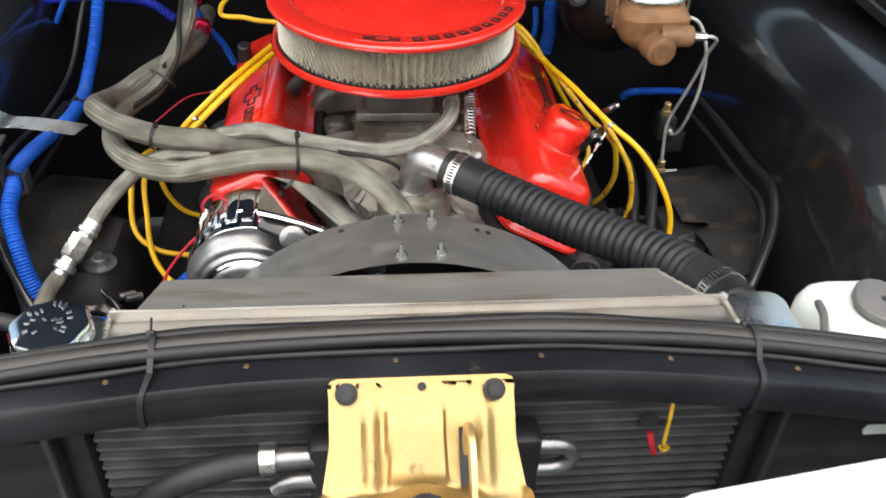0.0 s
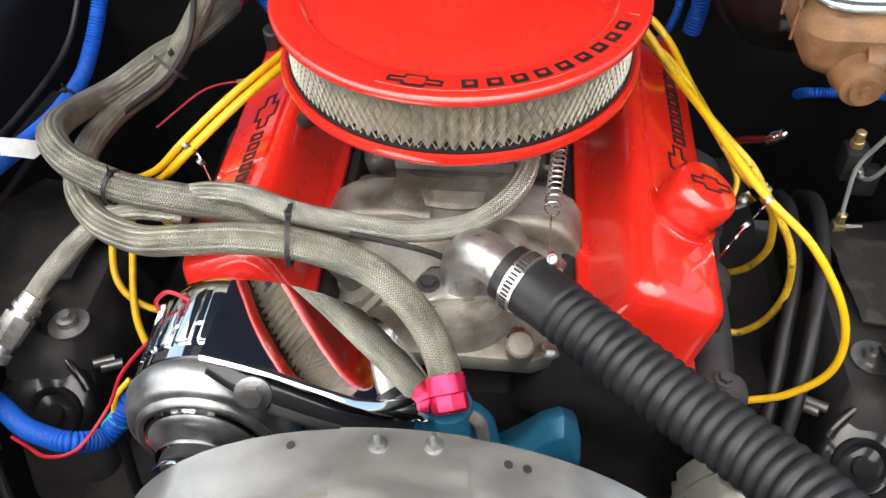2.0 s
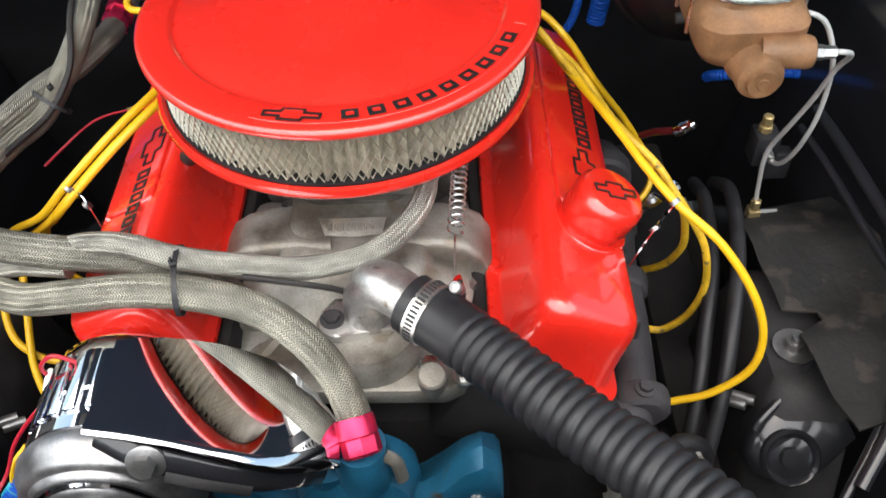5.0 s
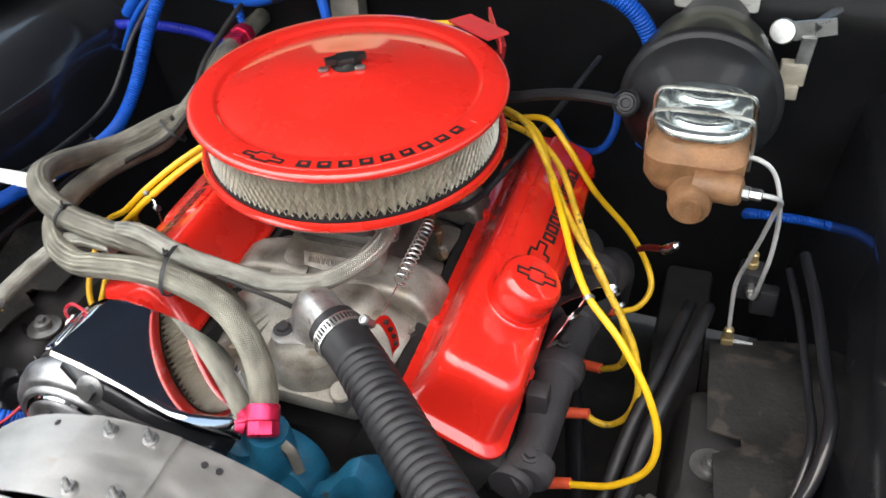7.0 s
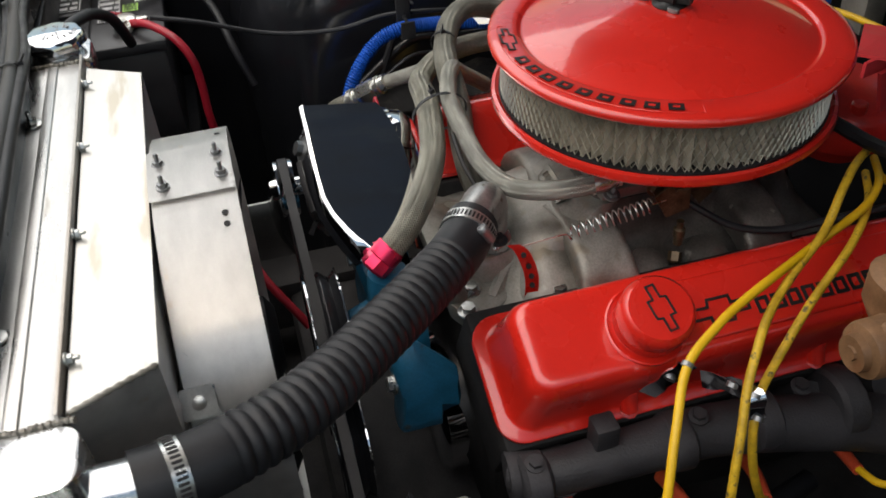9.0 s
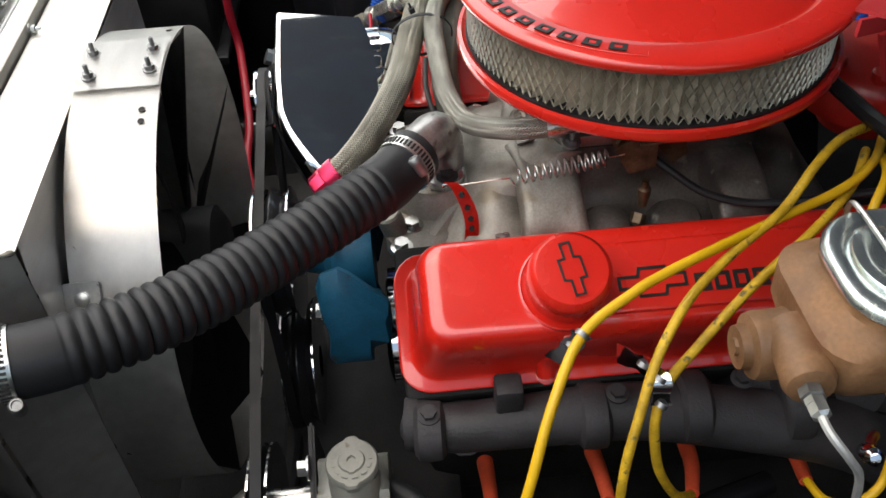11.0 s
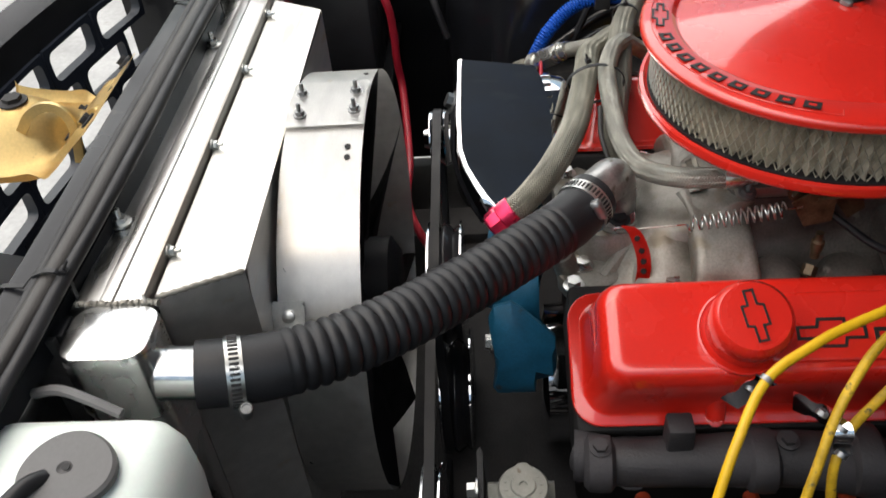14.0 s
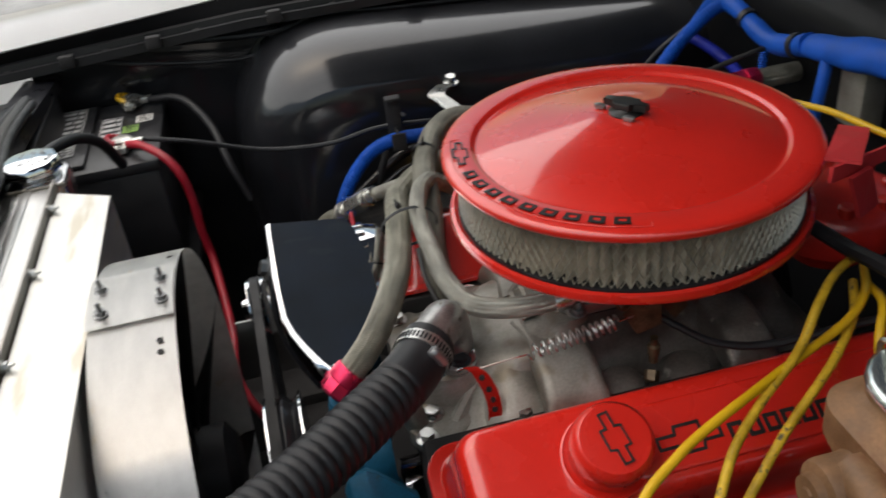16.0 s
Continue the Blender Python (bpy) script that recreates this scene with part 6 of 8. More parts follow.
def belt(stops, y, label, w=0.0105):
    """A V-belt round pulleys, given in order round the loop as (x, z, radius)."""
    pts = []
    n = len(stops)
    hull = []
    for x, z, r in stops:
        hull += [Vector((x + r * math.cos(a), z + r * math.sin(a))) for a in (2 * math.pi * k / 48 for k in range(48))]
    hull.sort(key=lambda p: (p.x, p.y))
    def half(ps):
        out = []
        for p in ps:
            while len(out) > 1 and (out[-1] - out[-2]).cross(p - out[-2]) <= 1e-9:
                out.pop()
            out.append(p)
        return out[:-1]
    loop = half(hull) + half(hull[::-1])
    bm = B()
    rows = []
    c = sum(loop, Vector((0, 0))) / len(loop)
    for k, p in enumerate(loop):
        t = (loop[(k + 1) % len(loop)] - loop[k - 1]).normalized()
        nn = Vector((t.y, -t.x))
        rows.append([(p.x + nn.x * h, y + s, p.y + nn.y * h) for h, s in ((0.002, -w / 2), (0.002, w / 2), (-0.006, w / 3), (-0.006, -w / 3))])
    loft(bm, rows + rows[:1], close=False)
    return single("drive_belt", bm, RUBBER, label, "belt", "drive belts", sharp=50)
belt([(XE, 0.62, 0.071), (XE, 0.43, 0.079), (-0.198, 0.705, 0.034)], -0.395, "black V-belt round the alternator and water pump pulleys")
belt([(XE, 0.62, 0.071), (XE, 0.43, 0.079), (0.262, 0.525, 0.07)], -0.376 - 0.022, "black V-belt to the power steering pulley")

# ---- power steering pump ----
ps = thing("power_steering_pump", (0.275, -0.31, 0.46), "grey painted power steering pump with ribbed cap", "power steering pump")
bm = B()
out = []
for k in range(40):
    a = 2 * math.pi * k / 40
    x, z = 0.05 * math.sin(a), 0.058 * math.cos(a)
    if z > 0:
        x *= 1 - 0.25 * (z / 0.058)
        z *= 1.15
    out.append((x, z))
mm = Matrix.Translation((0.275, -0.277, 0.545)) @ Matrix.Rotation(radians(90), 4, 'X')
prism(bm, out, 0.064, mm, 0.016, 4)
prism(bm, [(x * 1.06, z * 1.05) for x, z in out], 0.006, Matrix.Translation((0, -0.02, 0)) @ mm, 0.002, 2)
part("reservoir", bm, GREY_PUMP, ps)
bm = B()
tube(bm, [(0.275, -0.307, 0.575), (0.277, -0.307, 0.60), (0.278, -0.307, 0.622)], lambda s, u: 0.024 - 0.004 * u, 24)
tube(bm, [(0.279, -0.307, 0.612), (0.296, -0.307, 0.585), (0.305, -0.307, 0.55), (0.306, -0.307, 0.53)], lambda s, u: 0.0235 - 0.004 * u, 20, 5)
part("filler_neck", bm, GREY_PUMP, ps)
bm = B()
tube(bm, [(0.308, -0.338, 0.612), (0.322, -0.338, 0.575), (0.327, -0.328, 0.535), (0.328, -0.309, 0.522), (0.327, -0.288, 0.535), (0.322, -0.279, 0.575), (0.308, -0.279, 0.612)], 0.003, 8, 6)
part("pressed_rib", bm, GREY_PUMP, ps)
bm = B()
lathe(bm, [(0.0215, 0), (0.0235, 0.002), (0.0235, 0.008), (0.022, 0.010), (0.012, 0.0105), (0.011, 0.0125), (0.004, 0.0125), (0.0035, 0.010), (0, 0.010)], (0.278, -0.307, 0.622), (0.05, 0, 1), 40, wob=lambda u: 1 + (0.12 if min(abs(u - 0.25), abs(u - 0.75)) < 0.04 else 0))
cp = part("cap", bm, GREY_PUMP, ps, "grey plastic cap with raised unreadable marks")
bm = B()
for k in range(12):
    a = 2 * math.pi * (k + 0.3) / 12
    box(bm, (-0.0016, -0.0025, 0), (0.0016, 0.0025, 0.0008), 0, m=Matrix.Translation((0.2785 + 0.0165 * math.cos(a), -0.307 + 0.0165 * math.sin(a), 0.6322)) @ Matrix.Rotation(a, 4, 'Z'))
pieces("raised_mark", bm, GREY_PUMP, cp)
bm = B()
lathe(bm, [(0.011, -0.345), (0.011, -0.395), (0.008, -0.396), (0.008, -0.41), (0.013, -0.411), (0.013, -0.418), (0.010, -0.422), (0.006, -0.428), (0, -0.428)], (0.262, 0, 0.555), (0, 1, 0), 20)
part("shaft", bm, STEEL, ps)
bm = B()
for x, z in ((0.29, 0.53), (0.285, 0.505), (0.25, 0.585)):
    bolt(bm, (x, -0.352, z), (0, -1, 0), 0.008, 0.01)
pieces("bracket_bolt", bm, STEEL, ps)
bm = B()
plate3(bm, [(0.21, -0.352, 0.60), (0.30, -0.352, 0.56), (0.305, -0.352, 0.49), (0.24, -0.352, 0.47), (0.19, -0.352, 0.52)], 0.006, 0.002)
part("mounting_bracket", bm, BLACK, ps, "black mounting bracket")
hose("steering_hose", [(0.285, -0.277, 0.545), (0.30, -0.245, 0.54), (0.315, -0.225, 0.51), (0.33, -0.19, 0.44), (0.34, -0.12, 0.38)], 0.009, RUBBER, "black power steering hose", 12)
hose("steering_hose", [(0.275, -0.277, 0.575), (0.30, -0.25, 0.578), (0.325, -0.242, 0.56), (0.345, -0.225, 0.50), (0.352, -0.19, 0.42)], 0.011, RUBBER, "thick black power steering return hose", 12)
bm = B()
lathe(bm, [(0.0075, 0), (0.0075, 0.03), (0.009, 0.031), (0.009, 0.04)], (0.288, -0.278, 0.54), (0.3, 1, 0), 6)
single("hose_fitting", bm, STEEL, "steel power steering hose fitting", "fitting")
# heater pipes down the driver's side
hose("heater_pipe", [(0.42, 0.13, 0.575), (0.415, 0.06, 0.625), (0.395, -0.05, 0.64), (0.374, -0.131, 0.62), (0.355, -0.20, 0.565), (0.33, -0.26, 0.48)], 0.0085, RUBBER, "black heater pipe beside the exhaust manifold", 12)
hose("heater_pipe", [(0.395, 0.13, 0.575), (0.388, 0.06, 0.61), (0.37, -0.05, 0.62), (0.352, -0.12, 0.60), (0.335, -0.19, 0.55), (0.315, -0.25, 0.47)], 0.0085, RUBBER, "second black heater pipe, running alongside", 12)
# steering shaft along the frame
hose("steering_shaft", [(0.325, -0.30, 0.435), (0.31, -0.2, 0.452), (0.29, -0.10, 0.455), (0.262, 0.02, 0.452), (0.235, 0.12, 0.45)], 0.013, BLACK_GLOSS, "glossy black steering shaft beside the block", 14, category="shaft")

# ---- exhaust manifolds ----
def exhaust(sx):
    ob = thing("exhaust_manifold", (XE + sx * 0.27, 0, 0.6), "dark grey cast iron exhaust manifold", "exhaust manifold", "exhaust manifolds")
    dy = 0 if sx > 0 else 0.022
    x = XE + sx * 0.268
    bm = B()
    tube(bm, [(x - sx * 0.02, -0.250 + dy, 0.628), (x - sx * 0.004, -0.225 + dy, 0.632), (x, -0.15 + dy, 0.636), (x, -0.05 + dy, 0.635), (x + sx * 0.012, 0.05 + dy, 0.622), (x + sx * 0.02, 0.14 + dy, 0.595), (x + sx * 0.02, 0.21 + dy, 0.54), (x + sx * 0.01, 0.25 + dy, 0.45)],
         lambda s, u: 0.0215 + 0.0145 * u, 20, 8)
    part("log", bm, IRON, ob)
    for yy in (-0.205, -0.105, -0.035, 0.065, 0.16):
        bm = B()
        tube(bm, [(x - sx * 0.055, yy + dy, 0.588), (x - sx * 0.03, yy + dy, 0.605), (x - sx * 0.002, yy + dy, 0.628)], 0.024, 14, 4)
        part("port", bm, IRON, ob)
        bm = B()
        box(bm, (-0.016, -0.03, -0.006), (0.016, 0.03, 0.006), 0.004, m=Matrix.Translation((x - sx * 0.048, yy + dy, 0.592)) @ Matrix.Rotation(sx * radians(60), 4, 'Y'))
        part("flange", bm, IRON, ob)
    for yy, rr in ((-0.236, 0.0275), (-0.09, 0.031), (0.0, 0.034), (0.09, 0.038)):
        bm = B()
        lathe(bm, [(rr - 0.006, -0.014), (rr - 0.001, -0.010), (rr, 0), (rr - 0.001, 0.010), (rr - 0.006, 0.014)], (x + sx * 0.004 * (yy > 0), yy + dy, 0.635 - 0.03 * max(0, yy)), (0.05 * sx, 1, 0), 18, wob=lambda u: 1 + 0.07 * math.cos(u * 12.566 + 0.6))
        part("collar", bm, IRON, ob)
    for yy in (-0.236, -0.07, 0.04):
        bm = B()
        bolt(bm, (x + sx * 0.002, yy + dy, 0.661 + 0.03 * (yy + 0.236)), (sx * 0.15, 0, 1), 0.0068, 0.006)
        part("flange_bolt", bm, IRON, ob)
    bm = B()
    box(bm, (-0.012, -0.012, -0.004), (0.012, 0.012, 0.03), 0.003, m=Matrix.Translation((x - sx * 0.006, -0.165 + dy, 0.655)))
    part("lifting_lug", bm, IRON, ob)
    bm = B()
    lathe(bm, [(0.024, 0), (0.0255, 0.008), (0.023, 0.013), (0, 0.013)], (x - sx * 0.014, -0.245 + dy, 0.628), (-sx * 0.1, -1, 0), 20)
    part("end_flange", bm, IRON, ob)
exhaust(1)
exhaust(-1)

# ---- brakes ----
mc = thing("master_cylinder", (0.37, 0.06, 0.82), "tan rusty cast iron brake master cylinder with a chrome lid", "master cylinder")
bm = B()
def mring(z, hx, hy, cx, cy, r):
    return [(cx + p[0], cy + p[1], z) for p in rounded(hx * 2, hy * 2, r, 5)]
loft(bm, [mring(0.838, 0.026, 0.045, 0.372, 0.06, 0.018), mring(0.852, 0.044, 0.062, 0.372, 0.06, 0.022), mring(0.866, 0.052, 0.067, 0.372, 0.06, 0.024), mring(0.892, 0.053, 0.068, 0.372, 0.06, 0.026), mring(0.899, 0.049, 0.061, 0.373, 0.064, 0.030), mring(0.905, 0.048, 0.056, 0.373, 0.066, 0.033), mring(0.911, 0.048, 0.056, 0.373, 0.066, 0.033)])
part("reservoir", bm, IRON_TAN, mc, "tan cast iron reservoir", sharp=50)
bm = B()
lathe(bm, [(0.0, -0.052), (0.014, -0.052), (0.015, -0.046), (0.021, -0.044), (0.0225, -0.04), (0.0225, -0.02), (0.026, -0.015), (0.026, 0.16)], (0.374, 0.012, 0.857), (0, 1, 0), 28)
lathe(bm, [(0.006, 0.0), (0.0055, 0.002), (0, 0.0015)], (0.374, -0.040, 0.858), (0, -1, 0), 8)
part("bore", bm, IRON_TAN, mc, "round tan cylinder bore with end boss")
bm = B()
lathe(bm, [(0.016, 0), (0.016, 0.042), (0.014, 0.047), (0.01, 0.049), (0.0, 0.049)], (0.376, -0.008, 0.872), (1, -0.15, 0.05), 20)
part("outlet_boss", bm, IRON_TAN, mc)
bm = B()
lathe(bm, [(0.0075, 0), (0.0075, 0.009), (0.005, 0.010), (0.005, 0.014), (0.0035, 0.015)], (0.422, -0.016, 0.8745), (1, -0.15, 0.05), 6)
part("outlet_nut", bm, STEEL_DARK, mc, "steel line nut")
bm = B()
def lring(z, e, r):
    return mring(z + 0.008, 0.0485 - e, 0.0565 - e, 0.373, 0.066, r + 0.012)
loft(bm, [lring(0.903, 0, 0.025), lring(0.9045, -0.002, 0.027), lring(0.909, -0.002, 0.027), lring(0.912, 0.001, 0.024), lring(0.9125, 0.008, 0.02), lring(0.910, 0.011, 0.018), lring(0.9095, 0.016, 0.016), lring(0.910, 0.03, 0.01)])
lid_ = part("lid", bm, mat("zinc_chrome_lid", (0.66, 0.72, 0.71), 0.24, 0.92, var=0.1, rvar=0.06), mc, "bright zinc plated lid with pressed ridges", sharp=50)
for cy in (0.041, 0.092):
    bm = B()
    loft(bm, [[(0.373 + k * 0.034 * math.cos(a), cy + k * 0.023 * math.sin(a), z + 0.008) for a in (6.2832 * q / 32 for q in range(32))] for k, z in ((1.0, 0.909), (0.97, 0.9125), (0.88, 0.9155), (0.7, 0.9165), (0.45, 0.9150), (0.3, 0.9135), (0.1, 0.913))])
    part("dome", bm, lid_.data.materials[0], lid_, "pressed oval dome")
for cy in (0.042, 0.09):
    bm = B()
    tube(bm, [(0.319, cy, 0.862), (0.319, cy, 0.895), (0.320, cy - 0.003, 0.918), (0.330, cy - 0.004, 0.9275), (0.373, cy - 0.004, 0.929), (0.416, cy - 0.004, 0.9275), (0.426, cy - 0.003, 0.918), (0.428, cy, 0.895), (0.428, cy, 0.862)], 0.002, 8, 5)
    part("bail_wire", bm, STEEL, mc, "bent steel wire bail")
bm = B()
lathe(bm, [(0.009, 0), (0.009, 0.01), (0.006, 0.012), (0.006, 0.02)], (0.334, 0.07, 0.862), (-1, 0, -0.1), 12)
part("stud", bm, BLACK_DULL, mc)
bo = thing("brake_booster", (0.37, 0.25, 0.88), "round black brake booster on the firewall", "brake booster")
bm = B()
lathe(bm, [(0.026, 0.115), (0.036, 0.122), (0.04, 0.130), (0.056, 0.138), (0.060, 0.146), (0.078, 0.160), (0.086, 0.176), (0.0905, 0.188), (0.096, 0.191), (0.098, 0.195), (0.098, 0.202), (0.094, 0.205), (0.092, 0.24), (0.08, 0.30), (0.055, 0.34), (0.05, 0.415)], (0.364, 0, 0.849), (0, 1, 0), 56)
part("shell", bm, BLACK, bo, "glossy black pressed shell")
bm = B()
tube(bm, [(0.283, 0.145, 0.87), (0.295, 0.18, 0.872), (0.31, 0.215, 0.874)], 0.008, 12)
lathe(bm, [(0.012, -0.008), (0.0165, -0.007), (0.0165, 0.003), (0.0145, 0.005), (0.0125, 0.002), (0.0105, 0.002), (0.0095, 0.006), (0.006, 0.006), (0.005, 0.003), (0.0, 0.003)], (0.282, 0.136, 0.872), (-0.05, -0.85, 0.5), 28)
part("check_valve", bm, RUBBER, bo, "round black vacuum check valve")
LINE_ZINC = mat("dull_zinc_tube", (0.5, 0.5, 0.49), 0.42, 0.45, var=0.15)
def brake_line(pts, label, nut=True):
    ob = hose("brake_line", pts, 0.0027, LINE_ZINC, label, 8, category="brake line", group="brake lines")
    bm = B()
    a, b = Vector(pts[0]), Vector(pts[1])
    lathe(bm, [(0.0062, 0), (0.0062, 0.012), (0.004, 0.014)], a, b - a, 6)
    part("flare_nut", bm, STEEL, ob)
    return ob
brake_line([(0.414, 0.045, 0.880), (0.440, 0.040, 0.878), (0.457, 0.038, 0.862), (0.468, 0.028, 0.825), (0.470, 0.026, 0.768), (0.467, 0.036, 0.715), (0.466, 0.058, 0.672), (0.464, 0.075, 0.655), (0.463, 0.088, 0.652)], "bright steel brake line curving down from the master cylinder")
bl2 = brake_line([(0.430, -0.017, 0.875), (0.452, -0.017, 0.874), (0.4635, -0.007, 0.862), (0.461, 0.007, 0.837), (0.455, 0.020, 0.79), (0.449, 0.035, 0.747), (0.442, 0.055, 0.69), (0.444, 0.055, 0.64), (0.446, 0.052, 0.612)], "grey steel brake line down to a brass union")
bm = B()
lathe(bm, [(0.0045, 0.012), (0.0065, 0.010), (0.0065, 0.0), (0.005, -0.001)], (0.446, 0.052, 0.607), (0, 0, 1), 6)
box(bm, (0.4385, 0.0445, 0.570), (0.4535, 0.0595, 0.604), 0.002)
part("brass_union", bm, mat("brass", (0.42, 0.33, 0.17), 0.4, 0.8), bl2, "brass union block")
bm = B()
prism(bm, [(0.0, -0.008), (0.022, -0.008), (0.024, 0.008), (0.0, 0.008)], 0.002, Matrix.Translation((0.4535, 0.055, 0.588)) @ Matrix.Rotation(radians(60), 4, 'X'))
part("line_bracket", bm, STEEL_DARK, bl2, "small drilled steel tab")
bm = B()
lathe(bm, [(0.003, 0.002), (0.003, 0.0026), (0, 0.0026)], (0.466, 0.0537, 0.5883), (0, -0.866, 0.5), 12)
part("tab_hole", bm, BLACK_DULL, bl2)
pv = thing("proportioning_valve", (0.462, 0.115, 0.63), "black brake valve block with a brass fitting", "brake valve")
bm = B()
box(bm, (0.447, 0.098, 0.628), (0.477, 0.13, 0.672), 0.004)
box(bm, (0.468, 0.105, 0.60), (0.50, 0.125, 0.64), 0.003)
part("block", bm, RUBBER, pv)
bm = B()
lathe(bm, [(0.0085, 0), (0.0085, 0.008), (0.0065, 0.009), (0.0065, 0.021), (0.005, 0.0225), (0, 0.0225)], (0.46, 0.116, 0.671), (0, 0, 1), 8)
part("brass_fitting", bm, mat("old_brass", (0.5, 0.38, 0.18), 0.45, 0.8), pv, "small brass fitting")
bm = B()
lathe(bm, [(0.0065, 0), (0.0065, 0.012), (0.0045, 0.013), (0.0045, 0.018)], (0.463, 0.099, 0.652), (0, -1, 0), 6)
part("line_nut", bm, STEEL, pv, "bright flare nut")
tw2 = thing("red_wire", (0.33, 0.125, 0.667), "dark red wire with a bright crimped terminal", "wire")
bm = B()
tube(bm, [(0.353, 0.105, 0.686), (0.343, 0.114, 0.677), (0.330, 0.125, 0.667), (0.318, 0.137, 0.652)], 0.0045, 10)
part("sleeve", bm, mat("dark_red_sleeve", (0.09, 0.006, 0.008), 0.4), tw2)
bm = B()
lathe(bm, [(0.006, -0.002), (0.0075, 0.0), (0.0078, 0.012), (0.0068, 0.014), (0.0072, 0.022), (0.004, 0.026), (0, 0.0265)], (0.351, 0.106, 0.683), (0.6, -0.2, 0.6), 14)
part("terminal", bm, CHROME, tw2, "bright crimped terminal")

# ---- coolant jug ----
jug = thing("overflow_jug", (0.43, -0.6, 0.6), "translucent white plastic overflow jug half full of green coolant", "jug")
bm = B()
def jring(z, hx, hy, r, cx=0.410, cy=-0.615):
    hx, hy, r = hx * 0.9, hy * 0.91, r * 0.75
    return [(cx + p[0], cy + p[1], z) for p in rounded(hx * 2, hy * 2, r, 6)]
loft(bm, [jring(0.765, 0.0495, 0.083, 0.03), jring(0.80, 0.051, 0.085, 0.03), jring(0.835, 0.050, 0.083, 0.03), jring(0.850, 0.046, 0.077, 0.028), jring(0.859, 0.039, 0.068, 0.025), jring(0.863, 0.028, 0.055, 0.02)])
part("upper_shell", bm, JUG, jug, "milky translucent plastic", sharp=60)
bm = B()
loft(bm, [jring(0.63, 0.030, 0.056, 0.026), jring(0.64, 0.034, 0.06, 0.028), jring(0.70, 0.043, 0.073, 0.03), jring(0.765, 0.0495, 0.083, 0.03)])
part("coolant_level", bm, GLASS_GREEN, jug, "green coolant showing through", sharp=60)
bm = B()
lathe(bm, [(0.025, 0.0), (0.025, 0.008)], (0.424, -0.600, 0.858), (0, 0, 1), 28)
lathe(bm, [(0.0285, 0.006), (0.0305, 0.008), (0.0305, 0.013), (0.0285, 0.015), (0.005, 0.016), (0.0035, 0.014), (0, 0.013)], (0.424, -0.600, 0.860), (0.08, 0, 1), 48, wob=lambda u: 1 + 0.06 * math.cos(u * 12.566) + 0.03 * math.cos(u * 18.85 + 1))
cpj = part("jug_cap", bm, GREY_PLASTIC, jug, "grey plastic snap cap with a small hole")
bm = B()
lathe(bm, [(0.0028, 0.0), (0.0028, 0.0008), (0, 0.0008)], (0.425, -0.599, 0.876), (0.08, 0, 1), 10)
part("vent_hole", bm, BLACK_DULL, cpj)
bm = B()
tube(bm, [(0.43, -0.612, 0.872), (0.442, -0.62, 0.878), (0.465, -0.632, 0.876), (0.49, -0.648, 0.865), (0.53, -0.67, 0.84), (0.57, -0.70, 0.80)], 0.0058, 10)
part("vent_hose", bm, RUBBER, jug, "black vent hose")
hose("overflow_hose", [(0.345, -0.66, 0.855), (0.352, -0.635, 0.866), (0.362, -0.61, 0.867), (0.37, -0.585, 0.86)], 0.004, GREY_PLASTIC, "thin clear overflow hose by the radiator tank", 8)

# ---- battery ----
bt = thing("battery", (-0.65, -0.60, 0.58), "black car battery with printed labels and clamped cables", "battery")
bm = B()
box(bm, (-0.806, -0.704, 0.60), (-0.552, -0.506, 0.775), 0.006)
part("case", bm, BATT, bt)
bm = B()
box(bm, (-0.810, -0.708, 0.775), (-0.548, -0.502, 0.793), 0.004)
box(bm, (-0.80, -0.695, 0.793), (-0.675, -0.612, 0.80), 0.003)
box(bm, (-0.665, -0.695, 0.793), (-0.565, -0.612, 0.80), 0.003)
part("top_cover", bm, BATT, bt, "black ribbed top")
LABEL_DARK = mat("dark_label", (0.045, 0.047, 0.047), 0.45, var=0.15, scale=60, bump=0)
